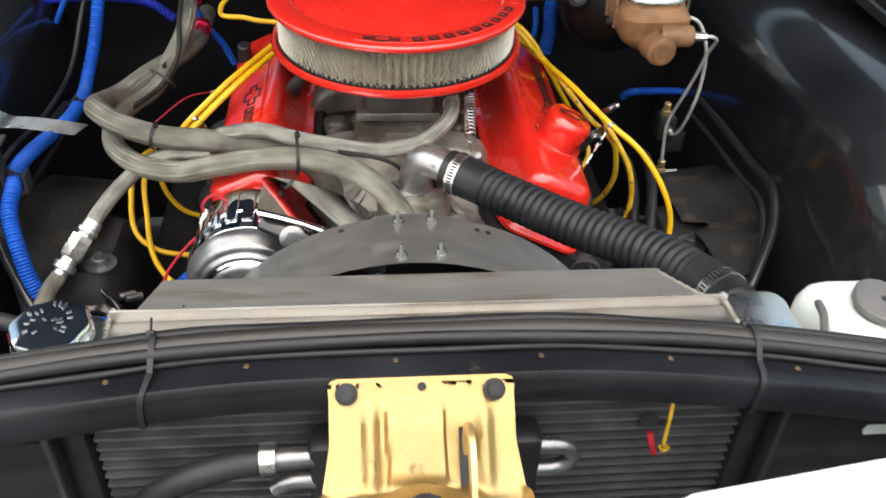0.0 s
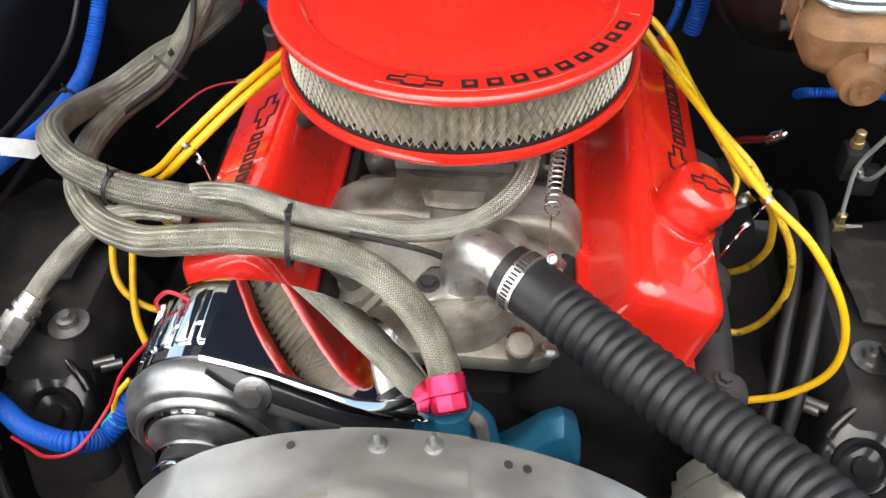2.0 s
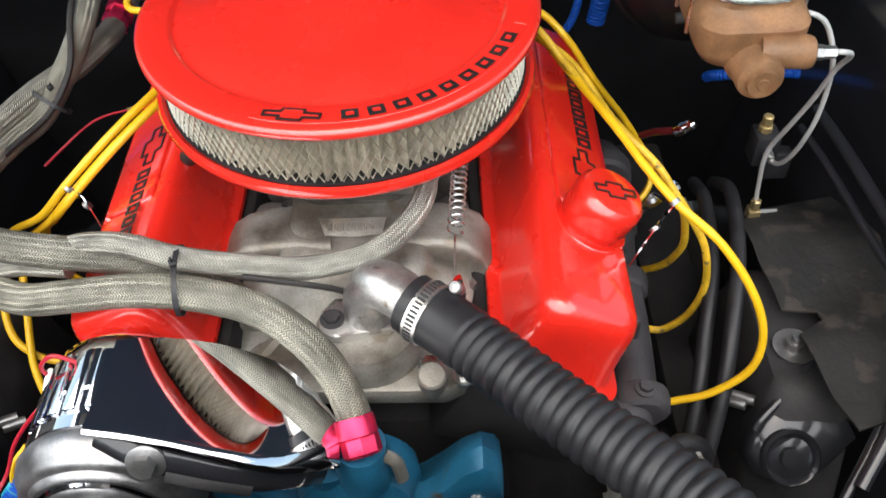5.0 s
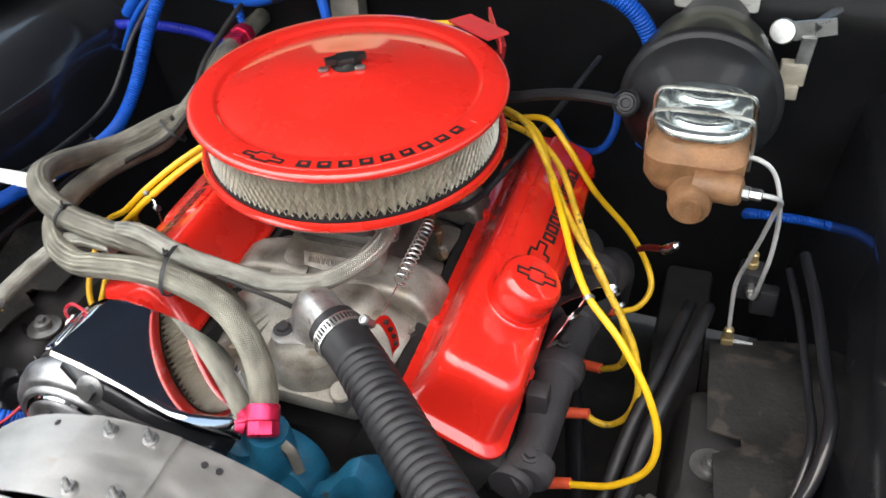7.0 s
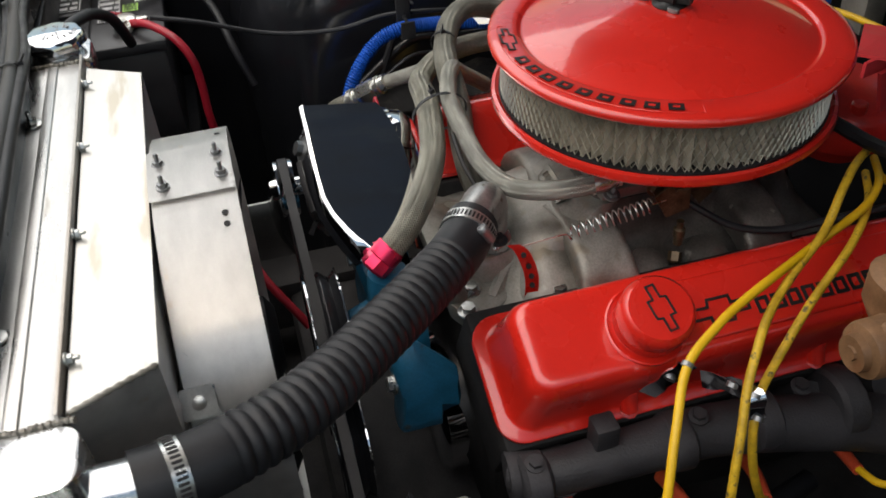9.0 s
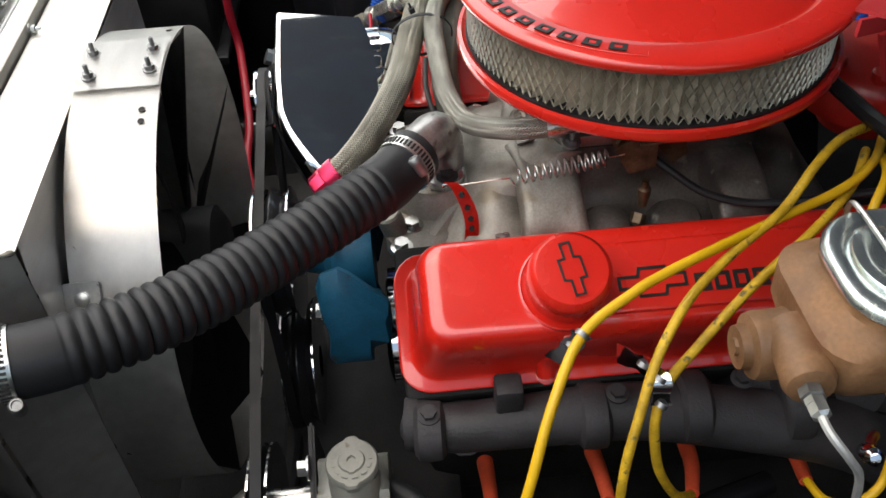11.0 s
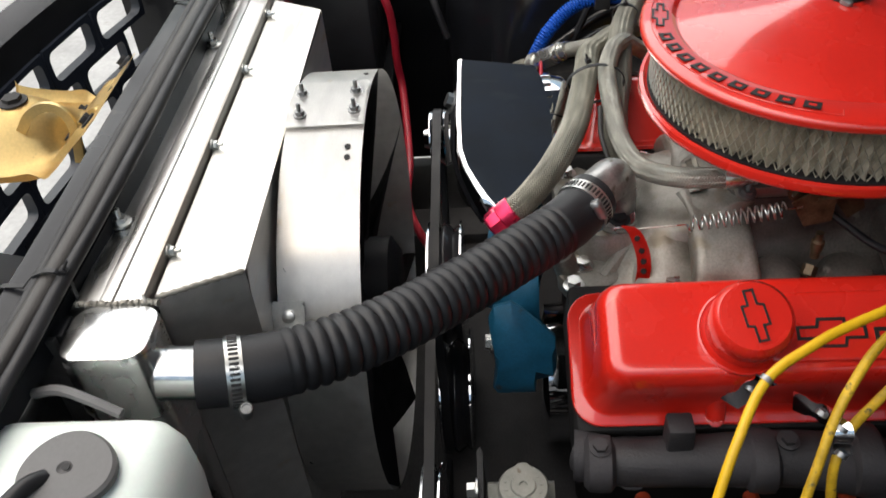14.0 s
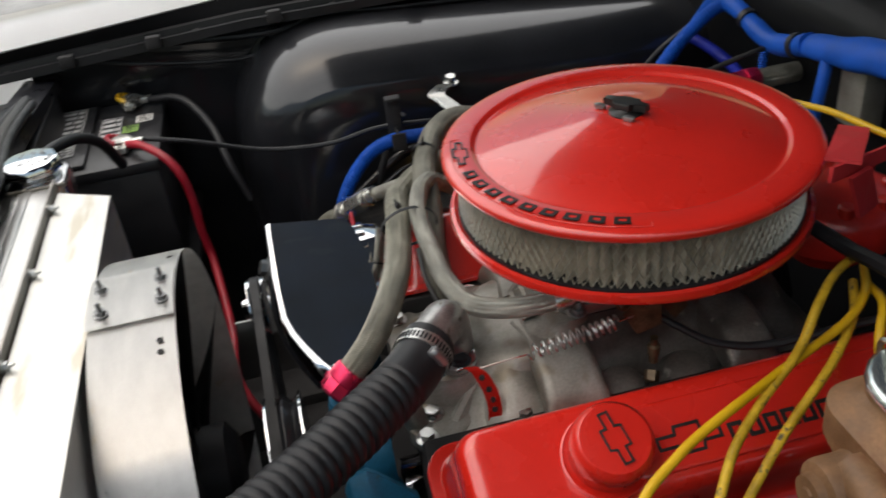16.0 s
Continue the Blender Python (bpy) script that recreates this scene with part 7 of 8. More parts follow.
for lo, hi, ma, mb, la in (((-0.79, -0.688), (-0.685, -0.625), LABEL_DARK, LABEL_GREY, "dark label with pale print"), ((-0.652, -0.688), (-0.60, -0.63), LABEL_DARK, LABEL_GREY, "dark label with pale print"),
                           ((-0.745, -0.603), (-0.64, -0.566), LABEL_DARK, LABEL_GREY, "dark label with pale print"), ((-0.70, -0.564), (-0.672, -0.54), LABEL_GREEN, BATT, "green label"), ((-0.735, -0.545), (-0.708, -0.518), WHITE_TAPE, BATT, "white label")):
    bm = B()
    z0 = 0.8003 if lo[1] < -0.62 else 0.7933
    box(bm, (*lo, z0), (*hi, z0 + 0.0008))
    lb = part("label", bm, ma, bt, la)
    bm = B()
    rng = random.Random(int(lo[0] * 1000))
    w_, d_ = hi[0] - lo[0], hi[1] - lo[1]
    if w_ > 0.045:
        band(bm, [(lo[0] + 0.002, lo[1] + 0.002), (hi[0] - 0.002, lo[1] + 0.002), (hi[0] - 0.002, hi[1] - 0.002), (lo[0] + 0.002, hi[1] - 0.002)],
             [(lo[0] + 0.0035, lo[1] + 0.0035), (hi[0] - 0.0035, lo[1] + 0.0035), (hi[0] - 0.0035, hi[1] - 0.0035), (lo[0] + 0.0035, hi[1] - 0.0035)], 0.0004, Matrix.Translation((0, 0, z0 + 0.0008)))
    for k in range(5):
        x = lo[0] + w_ * (k + 0.7) / 5.4
        d0 = rng.uniform(0.08, 0.25)
        box(bm, (x - w_ * 0.05, lo[1] + d_ * 0.12, z0 + 0.0008), (x + w_ * 0.04, lo[1] + d_ * (0.5 + d0), z0 + 0.0012))
        box(bm, (x - w_ * 0.05, lo[1] + d_ * (0.56 + d0), z0 + 0.0008), (x + w_ * 0.04, lo[1] + d_ * 0.9, z0 + 0.0012))
    pieces("print_bar", bm, mb, lb)
for x, y, c in ((-0.612, -0.558, RED_WIRE), (-0.785, -0.555, YELLOW)):
    bm = B()
    lathe(bm, [(0.009, 0), (0.008, 0.018), (0, 0.018)], (x, y, 0.793), (0, 0, 1), 16)
    lathe(bm, [(0.017, 0), (0.019, 0.003), (0.019, 0.012), (0.015, 0.016), (0.0085, 0.017)], (x, y, 0.795), (0, 0, 1), 20)
    box(bm, (x + 0.008, y - 0.010, 0.797), (x + 0.032, y + 0.010, 0.809), 0.003)
    box(bm, (x - 0.006, y + 0.012, 0.797), (x + 0.008, y + 0.034, 0.808), 0.003)
    bolt(bm, (x + 0.022, y, 0.809), (0, 0, 1), 0.006, 0.006)
    tm = part("terminal_clamp", bm, FITTING_STEEL, bt, "lead cable clamp")
    bm = B()
    tube(bm, [(x - 0.02, y - 0.006, 0.806), (x - 0.008, y - 0.018, 0.814), (x + 0.010, y - 0.016, 0.814), (x + 0.02, y - 0.004, 0.81)], 0.0042, 8, 5)
    part("terminal_tag", bm, c, tm)
bt.location = bt.location + Vector((0, -0.012, -0.028))
hose("battery_cable", [(-0.60, -0.562, 0.776), (-0.565, -0.535, 0.785), (-0.528, -0.502, 0.775), (-0.512, -0.483, 0.745), (-0.511, -0.478, 0.70), (-0.51, -0.478, 0.65), (-0.495, -0.472, 0.60), (-0.38, -0.460, 0.55), (-0.27, -0.455, 0.53), (-0.20, -0.40, 0.46)], 0.0062, RED_WIRE, "thick red battery cable", 12, category="cable")
hose("black_cable", [(-0.775, -0.535, 0.776), (-0.735, -0.48, 0.782), (-0.68, -0.44, 0.75), (-0.62, -0.42, 0.70), (-0.60, -0.40, 0.64)], 0.006, RUBBER, "black ground cable from the battery", 10, category="cable")
hose("overflow_hose", [(-0.35, -0.615, 0.885), (-0.385, -0.60, 0.882), (-0.43, -0.585, 0.868), (-0.48, -0.57, 0.835), (-0.52, -0.56, 0.78)], 0.0075, RUBBER, "black rubber hose from the radiator neck", 12)
bm = B()
box(bm, (-0.815, -0.725, 0.557), (-0.535, -0.50, 0.572), 0.004)
box(bm, (-0.77, -0.66, 0.24), (-0.56, -0.54, 0.562), 0.01)
single("battery_tray", bm, BLACK, "black steel battery tray and stand", "tray")

# ---- hood latch plate ----
lt = thing("hood_latch", (-0.02, -0.735, 0.83), "gold zinc plated hood latch plate bolted to the radiator support", "hood latch")
ml = Matrix.Translation((-0.021, -0.701, 0.899)) @ Matrix(((1, 0, 0), (0, 0.757, -0.654), (0, 0.654, 0.757))).to_4x4()
# in the plate's frame: x across, y up the plate, z out of it
LATCH = [(-0.701, 0.899), (-0.704, 0.8965), (-0.7125, 0.888), (-0.7195, 0.882), (-0.7275, 0.875), (-0.738, 0.865), (-0.7475, 0.856), (-0.757, 0.848), (-0.767, 0.842), (-0.780, 0.838), (-0.800, 0.837), (-0.820, 0.838), (-0.840, 0.840), (-0.858, 0.844), (-0.862, 0.850)]
def plate_rows():
    """The pressed plate: down the support's face, then forward as a tray with a drawn dome and a raised rim."""
    rows = []
    for i, (y, z) in enumerate(LATCH):
        w = 0.066 if i == 0 else 0.073 if i < 6 else 0.073 + 0.002 * (i - 5)
        row = []
        for k in range(49):
            x = -w + 2 * w * k / 48
            u, out = x / 0.073, 0.003
            if 3 <= i <= 8:
                s = min(1, (i - 2) / 2) * min(1, (9 - i) / 2)
                out += s * (0.006 if abs(u + 0.08) < 0.30 else 0.0)
                out += s * 0.006 * (max(0, 1 - (abs(u + 0.56) / 0.1) ** 2) + max(0, 1 - (abs(u - 0.66) / 0.1) ** 2))
            lift = 0.0
            if i > 8:
                d2 = (x + 0.003) ** 2 + (y + 0.818) ** 2
                lift = 0.046 * math.exp(-(d2 / 0.047 ** 2) ** 1.5)
                lift = max(lift, 0.012 * max(0, (abs(x) - (w - 0.006)) / 0.006))
            row.append((-0.021 + x, y - out * (0.65 if i < 9 else 0), z + out * (0.75 if i < 9 else 1) + lift))
        rows.append(row)
    return rows
bm = B()
rr_ = plate_rows()
rr_ = [list(r) for r in zip(*[spline(c, 3) for c in zip(*rr_)])]
loft(bm, rr_, close=False, wrap=False)
bmesh.ops.solidify(bm, geom=list(bm.faces), thickness=0.0025)
part("plate", bm, GOLD, lt, sharp=45)
for x, y in ((-0.059, -0.012), (0.057, -0.012), (-0.057, -0.098)):
    bm = B()
    bolt(bm, ml @ Vector((x, y, 0.006)), ml.to_3x3() @ Vector((0, 0, 1)), 0.006, 0.006, True)
    part("bolt", bm, BLACK_DULL, lt, "dark hex bolt")
bm = B()
lathe(bm, [(0.0035, 0), (0.0035, 0.0006), (0, 0.0006)], ml @ Vector((0, -0.008, 0.0045)), ml.to_3x3() @ Vector((0, 0, 1)), 12)
part("drilled_hole", bm, BLACK_DULL, lt)
bm = B()
prism(bm, [(0.0275, -0.085), (0.0375, -0.085), (0.0375, -0.04), (0.0275, -0.04)], 0.0012, ml @ Matrix.Translation((0, 0, 0.004)))
part("slot", bm, BLACK_DULL, lt, "dark slot for the hook")
bm = B()
arch = spline([(0.012, -0.800, 0.872), (0.012, -0.785, 0.890), (0.012, -0.768, 0.899), (0.012, -0.753, 0.896), (0.012, -0.745, 0.880), (0.012, -0.747, 0.856), (0.012, -0.752, 0.832)], 5)
rows = []
for i, p in enumerate(arch):
    t = (arch[min(i + 1, len(arch) - 1)] - arch[max(i - 1, 0)]).normalized()
    nn = Vector((0, t.z, -t.y)) * 0.005
    rows.append([p + nn + Vector((-0.002, 0, 0)), p + nn * 0.6 + Vector((-0.0032, 0, 0)), p - nn * 0.6 + Vector((-0.0032, 0, 0)), p - nn + Vector((-0.002, 0, 0)), p - nn + Vector((0.002, 0, 0)), p + nn + Vector((0.002, 0, 0))])
loft(bm, rows)
part("hook", bm, GOLD, lt, "gold safety hook")
bm = B()
bolt(bm, (-0.024, -0.818, 0.887), (0, 0, 1), 0.010, 0.006, True)
part("plunger_bolt", bm, BLACK_DULL, lt)
bm = B()
lathe(bm, [(0.011, 0), (0.011, 0.0012), (0, 0.0012)], (-0.018, -0.775, 0.845), (0, -0.4, 1), 20)
part("latch_hole", bm, BLACK_DULL, lt)

# rubber seal and lines along the radiator support
def lip_at(x, dy, dz):
    y, z = lip(x)
    return (x, y + dy, z + dz)
seal = hose("rubber_seal", [lip_at(x, 0.0375, 0.0068) for x in (-0.62, -0.5, -0.42, -0.35, -0.28, -0.2, -0.1, 0.0, 0.1, 0.2, 0.27, 0.34, 0.42, 0.5, 0.62)], 0.0098, mat("weathered_brown_black_rubber", (0.023, 0.020, 0.018), 0.45, col2=(0.013, 0.012, 0.012), var=0.4, scale=8, stretch=(0.3, 4, 4), bump=0.2), "weathered brownish black rubber hose tied along the radiator support", 14, category="hose")
sl2 = hose("rubber_seal", [lip_at(x, 0.0245 + 0.0015 * math.sin(30 * x), 0.0008) for x in (-0.36, -0.28, -0.2, -0.1, 0.0, 0.1, 0.2, 0.28, 0.36, 0.45, 0.6)], 0.003, RUBBER, "thin black line beside the rubber hose", 10, category="hose")
for dy, dz, r, ph in ((0.0485, 0.0075, 0.0062, 0.4), (0.0285, 0.0095, 0.0056, 2.1)):
    hose("black_cable", [lip_at(x, dy + 0.0012 * math.sin(19 * x + ph), dz + 0.0008 * math.sin(27 * x + ph)) for x in (-0.60, -0.5, -0.42, -0.35, -0.28, -0.2, -0.1, 0.0, 0.1, 0.2, 0.27, 0.34, 0.42, 0.5, 0.60)], r, RUBBER, "black cable bundled along the radiator support hose", 10, category="cable")
for x in (-0.238, 0.262):
    # a tie pulled tight round the bar and the hose on it
    loop = [lip_at(x, dy, dz) for dy, dz in ((0.0505, -0.0015), (0.050, 0.0105), (0.044, 0.0175), (0.036, 0.0185), (0.026, 0.0145), (0.015, 0.003), (0.003, 0.003), (-0.005, 0.00125), (-0.009, -0.0045), (-0.0102, -0.018), (-0.0085, -0.034),
                                             (0.003, -0.0385), (0.025, -0.0375), (0.044, -0.0315), (0.0505, -0.02))]
    bm = B()
    rows = []
    for k, p in enumerate(loop + loop[:1]):
        c = Vector(lip_at(x, 0.0195, -0.0085))
        out = Vector(p) - c
        out = Vector((0, out.y, out.z)).normalized()
        skew = 0.004 * math.sin(k * 0.45)
        rows.append([Vector(p) + Vector((dx + skew, 0, 0)) + out * h for dx, h in ((-0.0024, 0), (-0.0024, 0.0012), (0.0024, 0.0012), (0.0024, 0))])
    loft(bm, rows, close=False)
    lock = Vector(lip_at(x, 0.048, 0.0135))
    box(bm, (-0.0035, -0.003, -0.003), (0.0035, 0.003, 0.004), 0.0008, m=axis_matrix(lock, (0, 0.6, 0.8)))
    tube(bm, [lock, lock + Vector((0.001, 0.008, 0.012))], 0.0012, 6, 2)
    part("cable_tie", bm, RUBBER, seal, "black plastic cable tie")

# ---- in front of the radiator ----
ck = thing("oil_cooler", (0.0, -0.70, 0.76), "black oil cooler body with bent steel pipes", "cooler")
bm = B()
box(bm, (-0.115, -0.715, 0.70), (0.085, -0.68, 0.83), 0.01)
part("body", bm, BLACK, ck)
for s, x0 in ((1, 0.085), (-1, -0.115)):
    bm = B()
    z = 0.812
    if s > 0:
        tube(bm, [(0.075, -0.705, z + 0.002), (0.095, -0.705, z + 0.002), (0.108, -0.705, z - 0.003), (0.113, -0.705, z - 0.013), (0.108, -0.705, z - 0.023), (0.095, -0.705, z - 0.028), (0.075, -0.705, z - 0.028)], 0.0075, 14, 6)
    else:
        tube(bm, [(-0.105, -0.705, z), (-0.135, -0.705, z - 0.001), (-0.15, -0.706, z - 0.003)], 0.0085, 14, 6)
        tube(bm, [(-0.105, -0.705, z - 0.03), (-0.13, -0.705, z - 0.031), (-0.145, -0.706, z - 0.04)], 0.0085, 14, 6)
    part("pipe", bm, SATIN_DARK, ck, "bright bent pipe")
coh = hose("cooler_hose", [(-0.142, -0.705, 0.811), (-0.18, -0.708, 0.807), (-0.215, -0.712, 0.798), (-0.245, -0.71, 0.775), (-0.262, -0.70, 0.74), (-0.27, -0.69, 0.66)], 0.012, RUBBER, "black rubber cooler hose", 14)
bm = B()
clamp(bm, (-0.147, -0.705, 0.811), (1, 0, 0.05), 0.0122)
part("clamp", bm, STEEL, coh, "steel clamp")
hose("yellow_wire", [(0.194, -0.688, 0.872), (0.198, -0.69, 0.85), (0.199, -0.692, 0.82), (0.201, -0.69, 0.79), (0.207, -0.688, 0.782), (0.203, -0.688, 0.778), (0.199, -0.688, 0.784)], 0.0018, YELLOW_DIRTY, "yellow wire hanging before the core", 8, category="wire")
hose("red_wire", [(0.189, -0.682, 0.797), (0.191, -0.686, 0.787), (0.195, -0.688, 0.775)], 0.003, RED_WIRE, "short red wire end at the core", 8, category="wire")
bm = B()
lathe(bm, [(0.008, 0), (0.009, 0.002), (0.005, 0.003), (0, 0.0025)], (0.19, -0.671, 0.802), (0, -1, 0), 20)
single("grommet", bm, BLACK_DULL, "dark grommet in front of the core", "grommet")
bm = B()
plate3(bm, [(0.085, -0.80, 0.765), (0.178, -0.80, 0.862), (0.317, -0.80, 0.894), (0.56, -0.80, 0.93), (0.58, -0.82, 0.72), (0.12, -0.82, 0.70)], 0.004)
single("white_board", bm, WHITE_PAINT, "white board standing before the radiator support", "board")

# ---- throttle return spring ----
sp = thing("return_spring", (0.085, -0.15, 0.76), "steel throttle return spring hooked to a red drilled bracket", "spring")
a, b = Vector((0.086, -0.140, 0.777)), Vector((0.094, -0.052, 0.797))
bm = B()
d = (b - a).normalized()
s1 = d.orthogonal().normalized()
s2 = d.cross(s1)
pts = []
for k in range(16 * 13 + 1):
    u, t = k / (16 * 13), 2 * math.pi * k / 16
    pts.append(a.lerp(b, u ** 0.85) + s1 * (0.0074 * math.cos(t)) + s2 * (0.0074 * math.sin(t)))
tube(bm, pts, 0.0009, 6, 1, smooth_path=False)
part("coil", bm, STEEL, sp)
bm = B()
tube(bm, [(0.084, -0.190, 0.772), (0.085, -0.165, 0.775), a], 0.0007, 6, 2)
part("hook", bm, STEEL, sp)
bm = B()
tube(bm, [b, b + d * 0.015], 0.0007, 6, 2)
part("hook", bm, STEEL, sp)
bm = B()
rows = []
pts = spline([(0.082, -0.196, 0.775), (0.087, -0.188, 0.768), (0.090, -0.18, 0.745), (0.092, -0.178, 0.725), (0.093, -0.18, 0.705)], 5)
for i, p in enumerate(pts):
    w = 0.0075 - 0.002 * abs(i / len(pts) - 0.4)
    rows.append([p + Vector((0.35, 1, 0.1)).normalized() * s * w for s in (-1, 1)])
loft(bm, rows, close=False, wrap=False)
bmesh.ops.solidify(bm, geom=list(bm.faces), thickness=0.002)
rb = part("drilled_bracket", bm, RED, sp, "red bracket with lightening holes")
bm = B()
for i in (6, 9, 12, 15):
    lathe(bm, [(0.0028, -0.0015), (0.0028, 0.0028), (0, 0.0028)], pts[i], (1, -0.35, 0.15), 10)
pieces("hole", bm, BLACK_DULL, rb)
hose("throttle_cable", [(0.062, -0.02, 0.788), (0.085, 0.012, 0.768), (0.105, 0.045, 0.752), (0.125, 0.09, 0.752), (0.16, 0.15, 0.785), (0.19, 0.22, 0.81), (0.22, 0.32, 0.83)], 0.004, RUBBER, "black throttle cable sleeve", 8, category="cable")

# ---- distributor and coil bracket behind the air cleaner ----
ds = thing("distributor", (XE, 0.23, 0.74), "red distributor cap at the back of the engine", "distributor")
bm = B()
lathe(bm, [(0.04, 0), (0.045, 0.02), (0.07, 0.03), (0.075, 0.06), (0.068, 0.075), (0.05, 0.085), (0.0, 0.09)], (XE, 0.24, 0.74), (0, 0, 1), 32)
part("cap", bm, RED_GEN, ds)
bm = B()
for k in range(8):
    a = 2 * math.pi * (k + 0.5) / 8
    lathe(bm, [(0.009, 0), (0.009, 0.02), (0.007, 0.022)], (XE + 0.055 * math.cos(a), 0.24 + 0.055 * math.sin(a), 0.808), (0, 0, 1), 12)
pieces("tower", bm, RED_GEN, ds)
cb = thing("red_bracket", (0.12, 0.19, 0.87), "red painted sheet metal bracket behind the air cleaner", "bracket")
PINK = mat("faded_red_paint", (0.5, 0.03, 0.035), 0.45, var=0.12)
bm = B()
plate3(bm, [(0.115, 0.128, 0.938), (0.135, 0.150, 0.938), (0.070, 0.205, 0.930), (0.045, 0.190, 0.926)], 0.003)
part("top_strip", bm, PINK, cb)
bm = B()
plate3(bm, [(0.133, 0.125, 0.940), (0.085, 0.245, 0.925), (0.085, 0.245, 0.910), (0.133, 0.125, 0.925)], 0.003)
part("cross_bar", bm, PINK, cb)
bm = B()
plate3(bm, [(0.133, 0.145, 0.925), (0.122, 0.172, 0.925), (0.105, 0.200, 0.872), (0.118, 0.172, 0.870)], 0.004)
part("leg", bm, PINK, cb)
bm = B()
box(bm, (-0.214, 0.378, 0.785), (-0.166, 0.412, 0.862), 0.002)
single("firewall_tag", bm, mat("bare_metal_tag", (0.3, 0.28, 0.24), 0.5, 0.4), "bare metal plate on the firewall", "plate")

dp = thing("data_plate", (0.36, 0.405, 0.88), "grey metal data plate riveted to the firewall", "plate")
bm = B()
mp = Matrix.Translation((0.362, 0.409, 0.899)) @ Matrix.Rotation(radians(78), 4, 'X')
prism(bm, [tuple(p[:2]) for p in rounded(0.112, 0.046, 0.005)], 0.0016, mp)
part("plate", bm, mat("stamped_grey_plate", (0.33, 0.32, 0.30), 0.5, 0.35, var=0.25, scale=40), dp)
for k in range(4):
    bm = B()
    box(bm, (-0.044, -0.014 + k * 0.0085, 0.0018), (0.044 - 0.013 * (k % 2), -0.0115 + k * 0.0085, 0.0023), m=mp)
    part("stamped_line", bm, STEEL_DARK, dp, "faint line of stamped characters")
for x in (-0.05, 0.05):
    bm = B()
    lathe(bm, [(0.003, 0), (0.0025, 0.0015), (0, 0.002)], mp @ Vector((x, 0.017, 0.0018)), mp.to_3x3() @ Vector((0, 0, 1)), 10)
    part("rivet", bm, STEEL, dp)
lk = thing("linkage_bracket", (0.48, 0.36, 0.80), "pale zinc linkage bracket on the cowl beside the booster", "bracket")
bm = B()
lathe(bm, [(0.006, -0.006), (0.0155, -0.006), (0.017, -0.004), (0.017, 0.004), (0.0155, 0.006), (0.006, 0.006)], (0.452, 0.357, 0.876), (-0.2, -1, 0.4), 24)
part("eye", bm, STEEL, lk, "round steel eye")
bm = B()
plate3(bm, [(0.462, 0.36, 0.888), (0.515, 0.37, 0.894), (0.52, 0.37, 0.872), (0.468, 0.36, 0.862)], 0.004)
part("arm", bm, STEEL, lk)
bm = B()
plate3(bm, [(0.478, 0.358, 0.868), (0.496, 0.36, 0.868), (0.492, 0.355, 0.822), (0.474, 0.355, 0.826)], 0.004)
part("drop_link", bm, STEEL_DARK, lk)
bm = B()
box(bm, (0.458, 0.352, 0.80), (0.492, 0.372, 0.832), 0.003)
box(bm, (0.466, 0.346, 0.782), (0.486, 0.362, 0.802), 0.002)
part("connector", bm, mat("aged_ivory_plastic", (0.42, 0.38, 0.30), 0.5), lk, "aged ivory connector block")
bm = B()
tube(bm, [(0.49, 0.365, 0.882), (0.51, 0.40, 0.885), (0.53, 0.43, 0.885)], 0.007, 10)
part("pivot_pin", bm, STEEL_DARK, lk)
# small red lead with a crimped terminal by the passenger head
rw = hose("red_wire", [(-0.41, 0.11, 0.66), (-0.368, 0.153, 0.68), (-0.345, 0.172, 0.684), (-0.318, 0.186, 0.682)], 0.0016, RED_WIRE, "thin red lead with a loose crimped terminal", 8, category="wire")
bm = B()
tube(bm, [(-0.32, 0.185, 0.682), (-0.31, 0.189, 0.681), (-0.302, 0.192, 0.68)], 0.0034, 8)
part("terminal", bm, mat("brass_terminal", (0.55, 0.42, 0.18), 0.35, 0.8), rw, "crimped brass terminal")

# white plug with red leads by the alternator
wp = thing("wire_plug", (-0.264, -0.230, 0.708), "small white plastic plug with red leads beside the alternator", "plug")
bm = B()
mw = Matrix.Translation((-0.264, -0.230, 0.708)) @ Matrix.Rotation(radians(25), 4, 'Z') @ Matrix.Rotation(radians(-30), 4, 'Y')
box(bm, (-0.010, -0.008, -0.011), (0.010, 0.008, 0.011), 0.0018, m=mw)
box(bm, (-0.007, -0.0055, 0.011), (0.007, 0.0055, 0.016), 0.001, m=mw)
part("shell", bm, mat("white_nylon", (0.72, 0.71, 0.68), 0.4), wp)
for dx in (-0.003, 0.003):
    bm = B()
    tube(bm, [mw @ Vector((dx, 0, -0.008)), mw @ Vector((dx * 1.5, -0.004, -0.022)), mw @ Vector((dx * 3 - 0.006, -0.008, -0.045)), mw @ Vector((dx * 3 - 0.016, -0.012, -0.075))], 0.0016, 6)
    part("lead", bm, RED_WIRE, wp, "thin red lead")
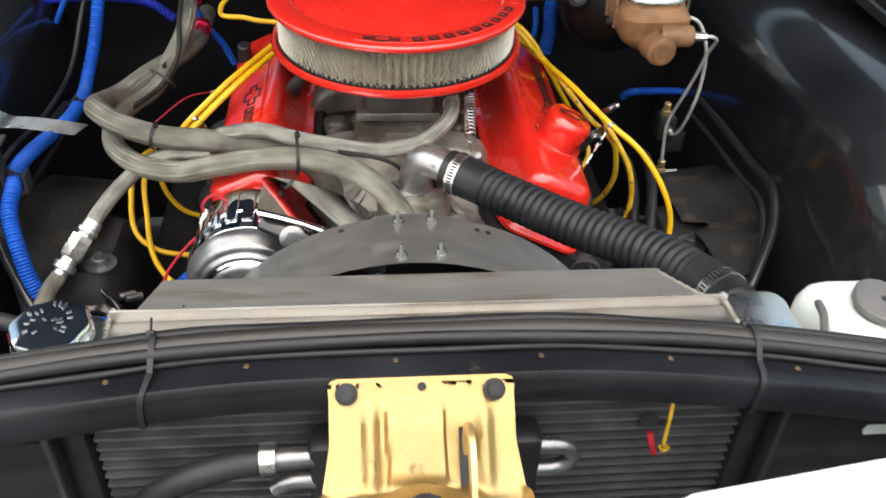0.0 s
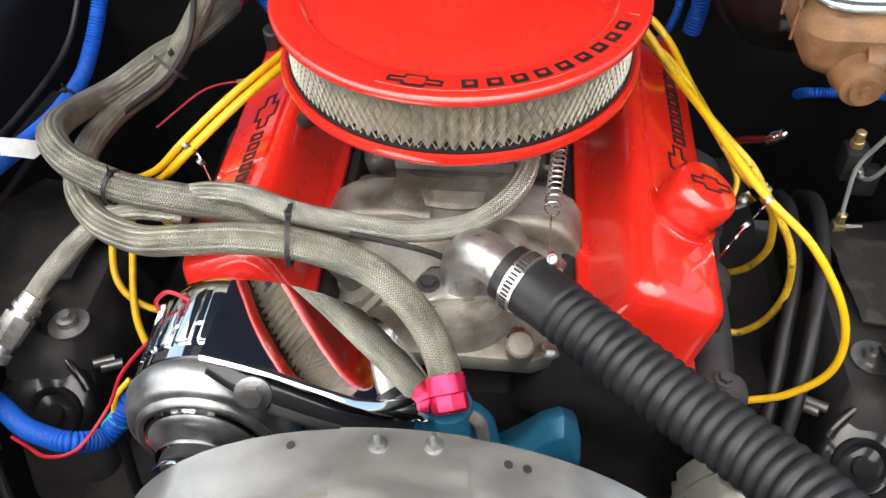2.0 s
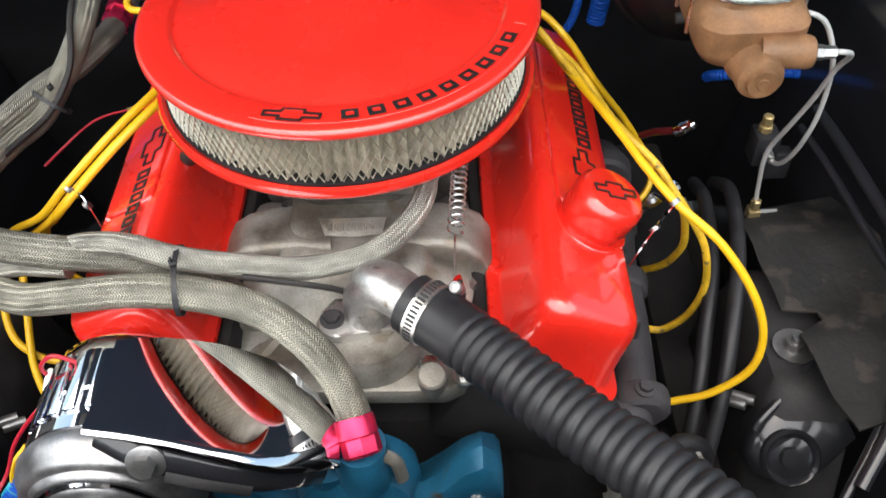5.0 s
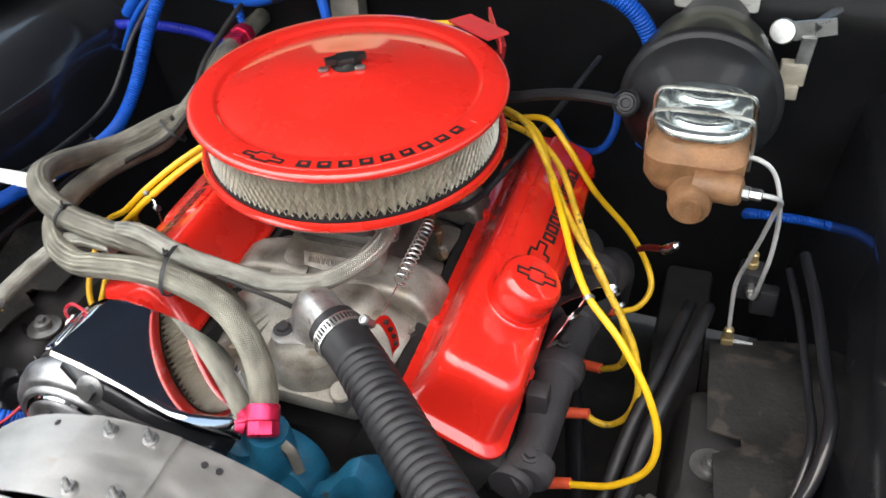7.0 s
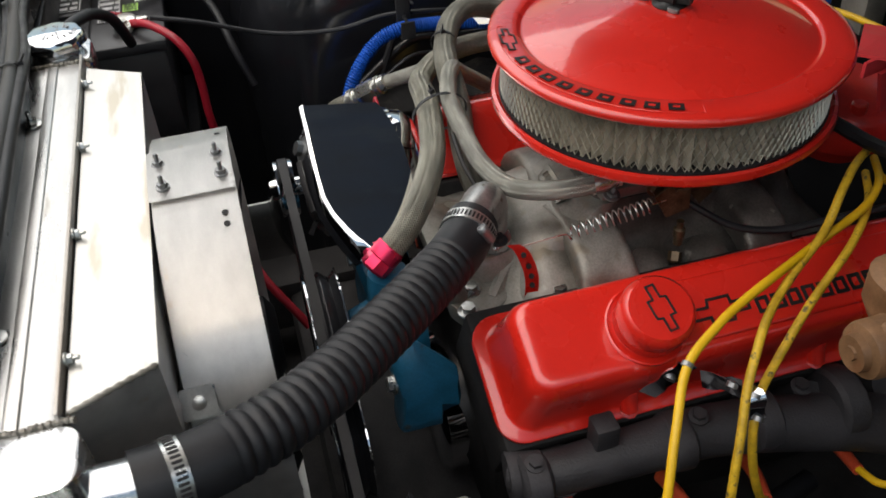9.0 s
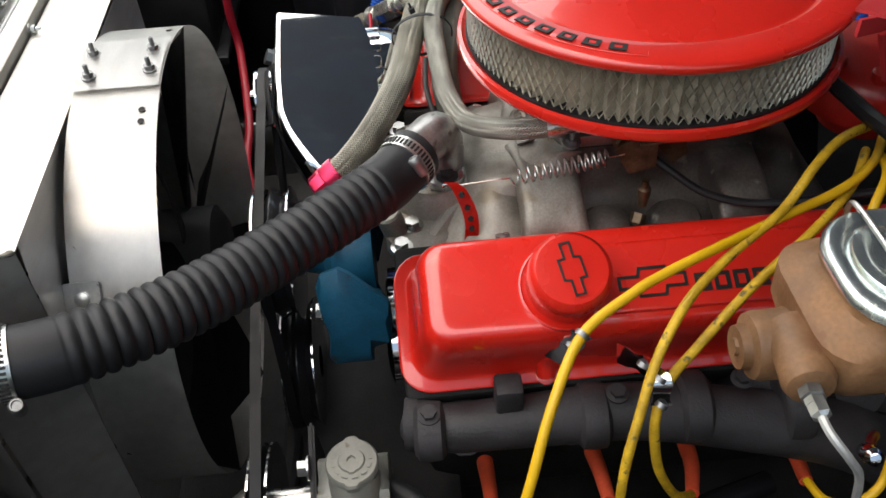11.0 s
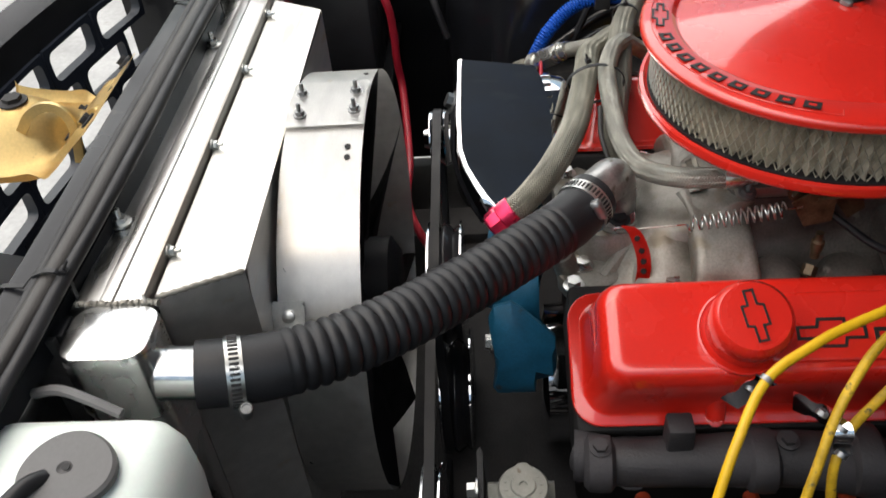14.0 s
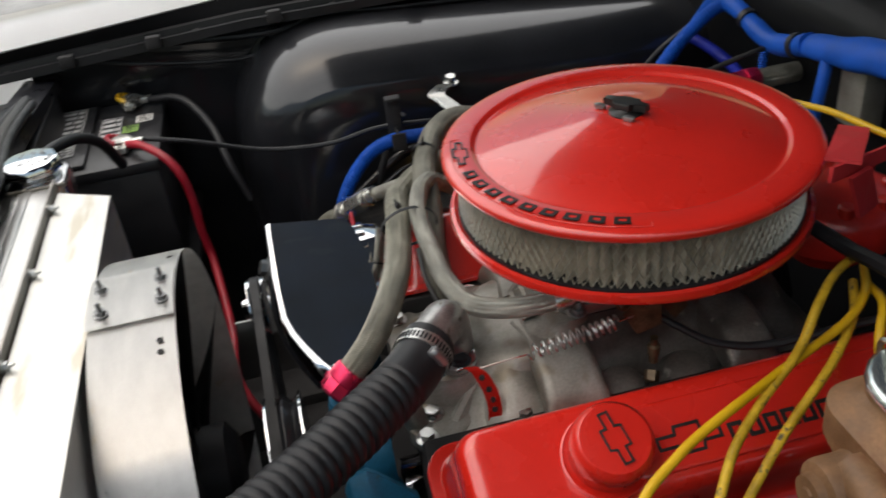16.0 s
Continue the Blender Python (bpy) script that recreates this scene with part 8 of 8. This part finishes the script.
# cable clipped under the passenger hood channel
cu = hose("black_cable", [(-0.79, -0.70, 0.850), (-0.79, -0.656, 0.853), (-0.79, -0.611, 0.852), (-0.79, -0.533, 0.834), (-0.79, -0.443, 0.819), (-0.79, -0.358, 0.812), (-0.79, -0.309, 0.828), (-0.79, -0.24, 0.862), (-0.775, -0.1, 0.858), (-0.77, 0.1, 0.846)], 0.0036, RUBBER, "black cable clipped under the hood channel", 8, category="cable")
bm = B()
box(bm, (-0.80, -0.325, 0.815), (-0.784, -0.295, 0.834), 0.003)
box(bm, (-0.80, -0.315, 0.83), (-0.788, -0.28, 0.85), 0.003)
part("cable_clip", bm, BLACK_DULL, cu, "black cable clip")

# ---- inner fender fittings ----
tb = thing("steel_strap", (-0.55, -0.048, 0.745), "dull bent steel strap bolted to the inner fender", "strap")
bm = B()
pts = [(-0.600, -0.056, 0.770), (-0.585, -0.06, 0.776), (-0.560, -0.078, 0.778), (-0.548, -0.082, 0.776), (-0.53, -0.070, 0.768), (-0.50, -0.052, 0.752), (-0.468, -0.040, 0.738)]
rows = [[p + Vector((0.008, 0.012, 0.006)), p - Vector((0.008, 0.012, -0.002))] for i, p in enumerate(spline(pts, 4))]
loft(bm, rows, close=False, wrap=False)
bmesh.ops.solidify(bm, geom=list(bm.faces), thickness=0.0025)
part("strap", bm, STEEL, tb)
bm = B()
bolt(bm, (-0.597, -0.048, 0.777), (0.2, 0, 1), 0.008, 0.012)
part("bolt", bm, STEEL, tb)
bm = B()
box(bm, (-0.545, -0.166, 0.72), (-0.540, -0.143, 0.795), 0.002)
box(bm, (-0.545, -0.166, 0.791), (-0.528, -0.143, 0.797), 0.002)
box(bm, (-0.545, -0.166, 0.716), (-0.512, -0.143, 0.720), 0.0015)
box(bm, (-0.516, -0.166, 0.716), (-0.512, -0.143, 0.745), 0.0015)
single("loom_clip", bm, BLACK_DULL, "black clip holding the loom to the inner fender", "clip")
hose("black_cable", [(-0.83, -0.62, 0.865), (-0.80, -0.5, 0.86), (-0.79, -0.4, 0.853), (-0.785, -0.3, 0.85), (-0.80, -0.22, 0.858)], 0.006, RUBBER, "black wiring along the fender rail", 8, category="cable")
bm = B()
lathe(bm, [(0.014, 0), (0.016, 0.003), (0.01, 0.006), (0, 0.006)], (-0.72, 0.01, 0.80), (0, 0, 1), 20)
single("body_plug", bm, BLACK_GLOSS, "black body plug on the wheel arch", "plug")
